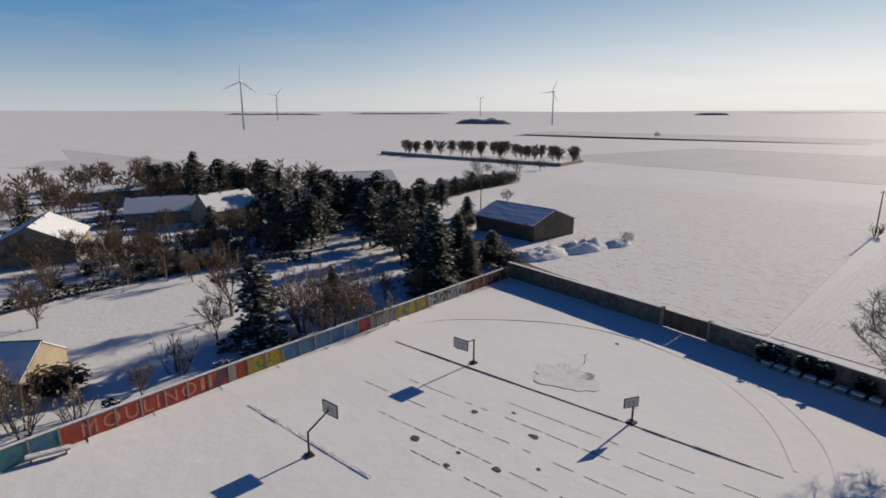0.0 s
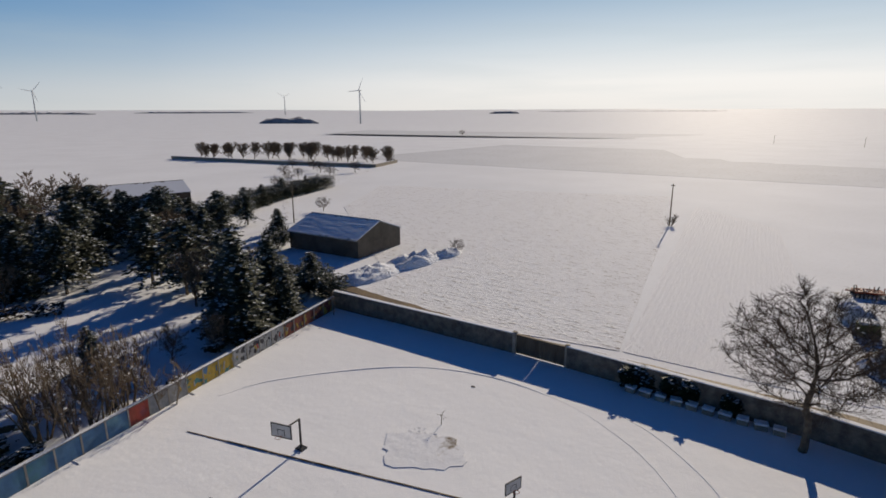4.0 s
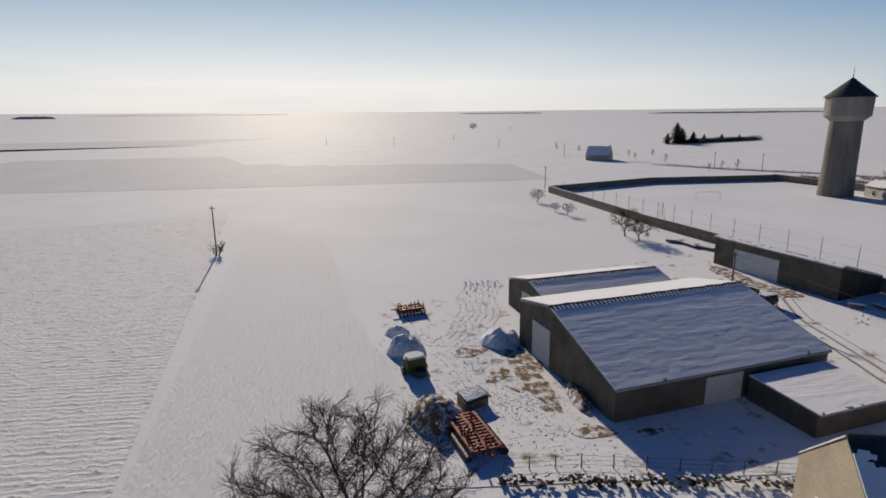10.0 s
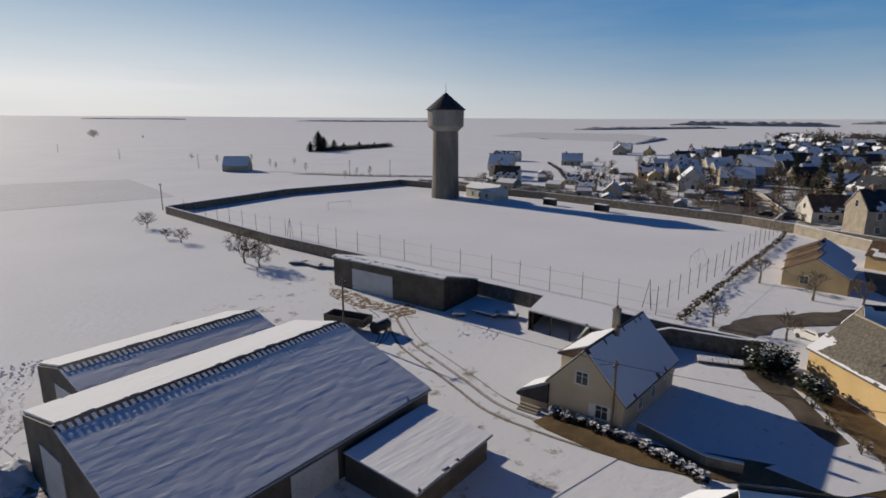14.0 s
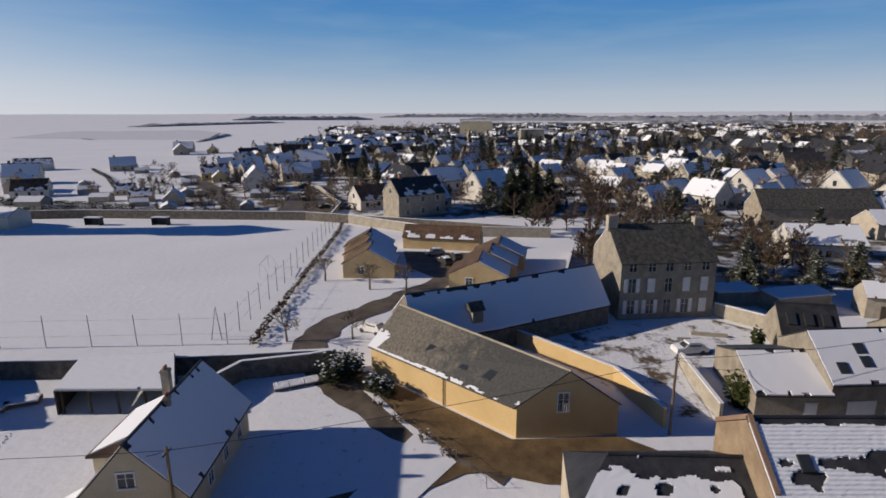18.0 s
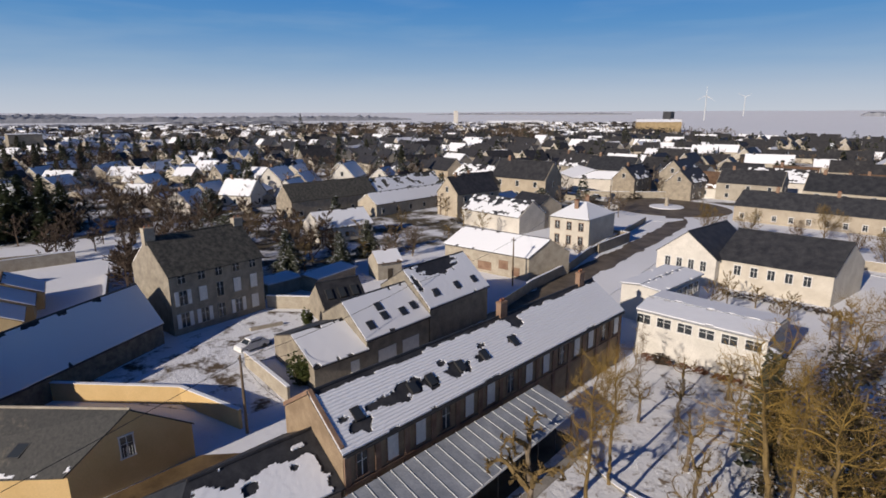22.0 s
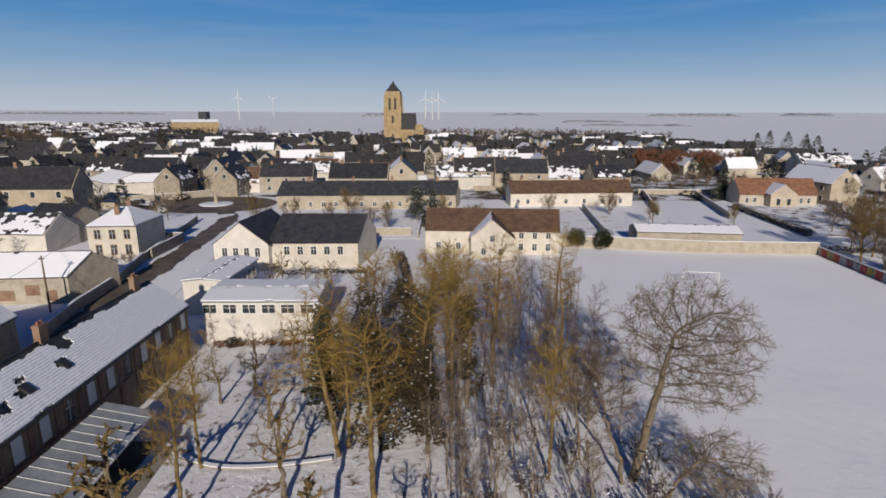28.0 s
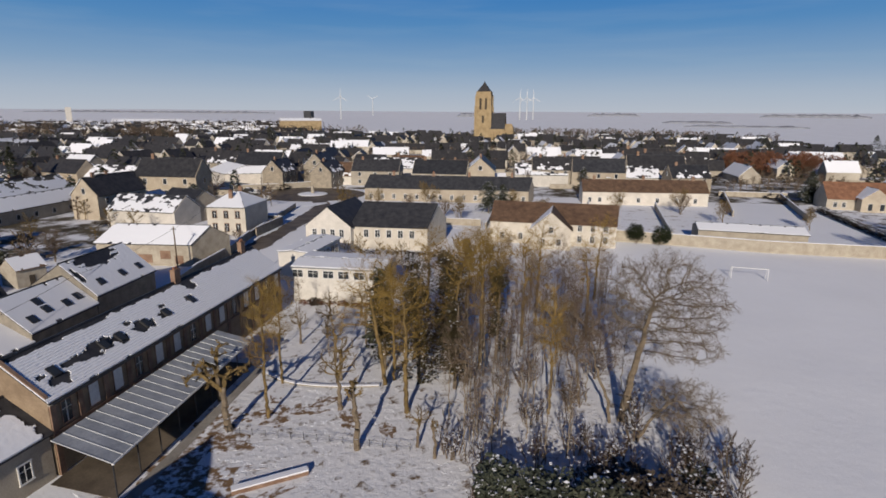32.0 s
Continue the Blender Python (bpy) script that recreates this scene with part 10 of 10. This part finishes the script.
# mud trodden about the farm yard and lane edges
for k in range(16):
    a = rgs.random()
    if k < 26:
        x, y = 5.2 - 1.5 * a + rgs.gauss(0, 2.2), 46 + 22 * a + rgs.gauss(0, 1.5)
        if x > 7.2 - 0.13 * (y - 50):
            x = 5.5 - 0.13 * (y - 50) - rgs.random() * 3
    else:
        x, y = 44 + 6 * a + rgs.gauss(0, 1.6), 60 + 28 * a + rgs.gauss(0, 2.0)
    blot("mud_patch", x, y, rgs.uniform(0.3, 1.0), rgs.uniform(0.2, 0.6), "mud_snow", "small patch of bare mud in the trodden snow", 0.06 + 0.0006 * k, 200 + k, 14, 0.6, rgs.uniform(0, 3))
patch("lane_verge", [(63.4, 30.2), (62.4, 28.4), (58.0, 25.4), (54.3, 21.8), (51.6, 20.0), (46.6, 23.0), (46.6, 28.0), (55.5, 24.0)], 0.112, M["snow_grass"], "thin snow on the lane verge")
patch("barn_lane", [(66.8, 32.4), (68.0, 30.6), (55.2, 15.2), (50.4, 17.4), (56.4, 24.6), (61.6, 28.6)], 0.1, M["dirt"], "bare brown earth along the yellow barn")
patch("barn_lane", [(55.2, 15.2), (56.2, 5.4), (52.5, 0.5), (49.2, 2.0), (49.2, 13.0), (50.4, 17.4)], 0.104, M["dirt"], "bare brown earth before the barn's gable")
for k, (x, y, a, b) in enumerate(((32.8, -8.4, 1.6, 2.6), (26.6, -12.6, 2.8, 0.9), (30.0, -10.6, 1.4, 0.8), (24.5, -14.4, 1.6, 0.7), (20.4, -12.0, 1.8, 0.6), (16.5, -11.5, 1.8, 0.7), (29.0, -13.6, 1.6, 0.6), (31.0, -2.2, 3.4, 2.6), (27.6, 0.6, 3.4, 1.8), (31.8, -8.6, 1.6, 3.6), (24.0, 1.6, 3.6, 1.0))):
    blot("leaf_litter", x, y, a, b, "mud_snow", "brown trodden earth and leaves under the trees", 0.062 + 0.0015 * k, 300 + k, 40, 0.9, 0.4 * k)

tree_mass("golden_garden_trees", [(rgs.uniform(100, 185), rgs.uniform(-135, -22)) for _ in range(46)], "bark_gold", "bare golden-brown trees in the back gardens", 59, (11, 7, 5), 7.0, 0.14, 0.025)

# first houses of the estate, along the pitch wall and the road
for x, y, rz, sc, n in ((226, 106, 25, 1.15, 1), (262, 140, 118, 1.25, 4), (252, 133, 28, 0.9, 4), (194, 134, 112, 0.8, 4), (192, 147, 100, 0.7, 6), (203, 181, 118, 0.85, 5), (186, 118, 25, 0.7, 0), (210, 150, 115, 0.75, 4), (299, 208, 122, 1.0, 0), (296, 256, 120, 0.8, 7), (420, 241, 30, 1.2, 0), (436, 224, 25, 1.2, 4), (258, 100, 115, 1.1, 0), (322, 112, 112, 1.35, 0), (380, 141, 120, 1.3, 5), (445, 252, 110, 1.2, 0), (178, 160, 95, 0.9, 6), (216, 196, 30, 1.0, 0), (240, 215, 118, 1.1, 1)):
    put_house(NEAR[n], x, y, rz, sc)
patch("estate_court", [(172, 62), (186, 66), (219, 81), (212, 88), (190, 82), (174, 80)], 0.06, M["road"], "dark wet court at the edge of the estate", "road")
for x, y, r in ((196, 78, 30), (205, 81, 30), (180, 66, 110), (252, 116, 40), (232, 122, 35)):
    car("parked car with snow on its roof", x, y, r, "dark")
hedge_line("estate_hedge", [(166, 122), (182, 117), (198, 122)], 1.2, 1.2, "hedge", "dark garden hedge in the estate", 51, 0.3, 0.8)
hedge_line("estate_hedge", [(164.5, 92), (165.5, 140), (160, 194)], 2.8, 3.0, "hedge", "dark hedge behind the pitch wall", 55, 0.12, 0.7)
hedge_line("estate_hedge", [(174, 124), (180, 150), (186, 178)], 2.4, 2.6, "needle", "dark hedge behind the pitch wall", 56, 0.12, 0.7)
hedge_line("estate_hedge", [(220, 112), (240, 124), (268, 128)], 1.2, 1.2, "hedge", "dark garden hedge in the estate", 52, 0.3, 0.8)
hedge_line("estate_hedge", [(168, 140), (180, 162), (186, 192)], 1.6, 1.6, "hedge", "dark garden hedge in the estate", 53, 0.3, 0.8)
hedge_line("estate_hedge", [(228, 166), (262, 192), (300, 226)], 1.6, 1.8, "hedge", "dark hedge along the estate road", 54, 0.3, 0.7)
wall_line("estate_wall", [(166, 60), (184, 62), (224, 80), (240, 96)], 1.4, 0.3, M["stone_pale"], "low garden wall in the estate", 0.1)
wall_line("estate_wall", [(168, 128), (170, 170), (176, 200)], 1.4, 0.3, M["stone_pale"], "low garden wall in the estate", 0.1)
for x, y, s in ((188, 110, .5), (197, 106, .45), (204, 113, .4), (176, 104, .5), (240, 112, .5), (276, 150, .6), (212, 140, .5), (224, 152, .5), (206, 160, .6), (180, 176, .6), (330, 180, .7), (290, 176, .6)):
    again(GT[int(x) % 3], x, y, x * 7, s)
rge = random.Random(83)
est = [(rge.uniform(164, 330), rge.uniform(62, 215)) for _ in range(230)]
est = [p for p in est if p[1] < 100 + 0.75 * (p[0] - 150) and not near_road(p[0], p[1], 7)]
tree_mass("estate_trees", est, "dark_twig", "small bare trees in the gardens of the estate", 84, (10, 6, 4), 4.6, 0.1, 0.03)
ehed = []
for x, y in est[::2]:
    a, L = radians(rge.choice((35, 125))), rge.uniform(5, 14)
    for q in range(int(L * 7)):
        t = rge.uniform(-L / 2, L / 2)
        ehed.append(((x + math.cos(a) * t + rge.uniform(-.4, .4), y + math.sin(a) * t + rge.uniform(-.4, .4), rge.uniform(0.1, 1.5)), rge.uniform(0.2, 0.42)))
solid("estate_hedges", clumps("estate_hedges", ehed, M["hedge"], rge, 0.6), None, "clipped hedges between the estate's gardens", "hedges", "stuff")
for x, y, rz, sc in ((172, 112, 30, .7), (183, 128, 120, .6), (206, 124, 30, .7), (238, 140, 120, .6), (270, 164, 35, .7), (212, 166, 120, .7), (232, 182, 35, .6), (286, 190, 120, .7), (178, 90, 20, .6), (204, 96, 110, .7)):
    put_house(NEAR[6], x, y, rz, sc)
patch("stubble_field", [(774, 683), (749, 557), (609, 408), (473, 318), (440, 300), (620, 330), (1000, 480), (1400, 760), (1300, 960)], 0.06, M["stubble"], "grey stubble field under thin snow")
far_wood(1450, 930, 1900, 690, 9, "far wood on the snowy plain, paled for haze", 5.3)
far_wood(620, 330, 900, 420, 3, "low far hedge on the snowy plain, paled for haze", 6.1, 4)

# the square and the streets behind it
e, i = building("villa_annex", "cream annex of the villa with a dark slate roof", (108.5, -94), (97.5, -92), (96.5, -101), (107.5, -103), 5.6, 8.2, "render", "slate", "little", "snow")
quick_windows(e, i, "front", [0.3, 0.7], 1.0)
e, i = building("stone_barn", "long stone barn with dark slates and slid snow", (178, -137), (140, -136), (140, -146), (178, -147), 5.2, 9.2, "stone", "slate", "patch", "snow", "barn")
quick_windows(e, i, "front", [0.55, 0.7, 0.85], 1.2)
e, i = building("white_house", "white corner house on the square", (126, -206), (104, -203), (103, -212), (125, -215), 6.0, 8.6, "white", "slate", "bare", "snow")
quick_windows(e, i, "front", [0.12, 0.3, 0.5, 0.7, 0.88], 1.0)
quick_windows(e, i, "front", [0.12, 0.3, 0.5, 0.7, 0.88], 3.8)
e, i = building("white_house", "white house with a dark roof near the square", (108, -228), (92, -227), (92, -236), (108, -237), 5.4, 8.4, "white", "slate", "bare", "snow")
quick_windows(e, i, "front", [0.2, 0.4, 0.6, 0.8], 1.0)
wall_line("square_wall", [(124, -150), (112, -158), (100, -170)], 2.2, 0.35, M["stone_pale"], "pale wall round the square", 0.1)
wall_line("villa_wall", [(73, -82), (74.5, -97), (90, -97)], 2.2, 0.3, M["stone"], "stone wall round the villa garden", 0.1)
for k, (x, y) in enumerate(((79, -77.5), (84, -76), (76, -79))):
    shrub("bare garden shrub before the villa", 660 + k, 2.4, 1.2, (x, y, 0), "twig", 8, 0.03)

# thick planting round the garden houses
for x, y, s, k in ((-170, 27, 1.05, 2), (-159, 28, 0.9, 2), (-158, 35, 1.05, 2), (-143, 33, 0.95, 0), (-132, 37, 1.0, 2), (-118, 31, 0.9, 0), (-117, 40, 0.9, 2), (-116, 45, 1.0, 2), (-115, 50, 0.8, 0), (-117, 58, 0.8, 2), (-184, 14, 0.9, 2), (-113, 15, 0.75, 2), (-128, 39, 1.0, 2), (-127, 23, 0.9, 2), (-104, 45, 0.8, 0), (-126, 55, 0.7, 0), (-123, 70, 0.6, 2)):
    again(FIRS[k], x, y, x * 13, s)
tree_mass("poplar_clump", [(-170, 18), (-166, 18), (-167, 20), (-163, 20), (-167, 22), (-171, 20), (-198, 9), (-199, 12), (-199, 14), (-195, 16), (-188, 17), (-196, 7), (-171, 29), (-171, 34), (-163, 34), (-132, 34), (-134, 36), (-131, 40)], "twig", "tall brown bare trees behind the garden houses", 48, (14, 7, 5), 12.5, 0.2, 0.05, 0.34)
tree_mass("garden_scrub", [(-142, -6), (-134, -5), (-129, -2), (-129, 1), (-123, 4), (-123, 8), (-122, -8), (-116, -7), (-113, -3), (-113, 1), (-110, 4), (-111, 8), (-104, 9), (-113, -11), (-109, -9), (-110, -5), (-101, 3), (-112, 12), (-105, 13), (-133, 9), (-133, 13), (-152, -6), (-153, -3), (-127, 15), (-114, 21), (-119, 10), (-118, 17), (-118, 0), (-120, -4), (-107, 1)], "dark_twig", "low bare scrub and hedges round the garden lawns", 49, (14, 8, 5), 5.0, 0.12, 0.03, 0.5)

# edge of the west gardens
for x, y, s, k in ((-69.5, 24.5, .95, 0), (-130, 61, .5, 2), (-132, 70, .5, 0), (-136, 80, .55, 2), (-142, 91, .5, 0), (-148, 104, .5, 2), (-152, 118, .45, 0), (-75.5, 42, .45, 2), (-110, 67, .45, 0), (-126, 52, .7, 2), (-120, 46, .7, 0)):
    again(FIRS[k], x, y, x * 21, s)
for k, (x, y) in enumerate(((-79, 40), (-74.5, 41.2), (-71, 40.8))):
    bush("dark evergreen bush beside the barn", 670 + k, 3.6, 2.8, (x, y, 0), "needle", 0.12)
for x, y, s in ((-202, 173, 1.2), (-177, 173, 1.2), (-176, 133, 1.0), (-176, 156, 1.1), (-190, 165, 1.2), (-214, 172, 1.1), (-168, 120, 1.0), (-121, 93, 0.9), (-184, 146, 1.0), (-196, 150, 1.1)):
    again(BN, x, y, x * 9, s)
for k, (x, y, a, b, t) in enumerate(((2.6, 60.5, 3.2, 8.0, 0.1), (1.5, 49.5, 5.5, 2.0, 0.0), (-2.0, 56.0, 2.6, 4.5, 0.2))):
    blot("mud_patch", x, y, a, b, "snow_trod", "churned muddy snow beside the barn", 0.052 + 0.002 * k, 320 + k, 40, 0.5, t)


def churn(name, paths, n, spread, label, seed, size=(0.06, 0.17)):
    """Trodden snow: countless small clods and rims of footprints along a way."""
    rg = random.Random(seed)
    v, f = [], []
    for _ in range(n):
        a, b = rg.choice(paths)
        t = rg.random()
        L = math.hypot(b[0] - a[0], b[1] - a[1])
        o = spread * 1.6 * (rg.randrange(7) - 3) / 3 + rg.gauss(0, 0.16) + 0.5 * math.sin(t * L * 0.5)
        x, y = a[0] + (b[0] - a[0]) * t - (b[1] - a[1]) / L * o, a[1] + (b[1] - a[1]) * t + (b[0] - a[0]) / L * o
        r, h, q = rg.uniform(*size), rg.uniform(0.0, 0.05), rg.uniform(0, math.tau)
        k = len(v)
        v += [(x + r * math.cos(q + j * math.tau / 5) * rg.uniform(0.6, 1.3), y + r * math.sin(q + j * math.tau / 5) * rg.uniform(0.6, 1.3), 0.03) for j in range(5)] + [(x + rg.uniform(-.04, .04), y + rg.uniform(-.04, .04), 0.07 + h)]
        f += [(k + j, k + (j + 1) % 5, k + 5) for j in range(5)]
    return solid(name, Geo().add(v, f), M["snow_lump"], label, "snow", "stuff")


churn("churned_snow", [((7.3, 92), (4, 80)), ((4, 80), (1.5, 73)), ((1.5, 73), (-2.5, 66)), ((1.5, 73), (1.0, 62)), ((1.0, 62), (2.0, 50)), ((-2.5, 66), (0, 52)), ((0, 56), (5, 48))], 2600, 1.7, "trampled snow and footprints round the barn", 91)
churn("churned_snow", [((-7, 75), (-9, 62)), ((-6, 60), (-2, 46)), ((10, 45), (20, 41)), ((0, 46), (9, 43))], 900, 1.6, "trampled snow in the farm yard", 92)
churn("churned_snow", [((47.5, 83), (44, 72)), ((56, 66), (50, 62))], 220, 1.6, "trampled snow in the farm yard", 93)
churn("churned_snow", [((33, -5), (20, -8)), ((30, -14), (16, -12)), ((28, -24), (20, -16)), ((12, -8), (0, -14))], 1500, 2.4, "trampled snow and dead stalks in the park", 94, (0.05, 0.14))
churn("churned_snow", [((-42, 15), (-37, 18)), ((-42, 18), (-37, 15)), ((-40, 14.5), (-40, 19))], 260, 0.7, "trampled snow round the sapling", 95, (0.06, 0.16))
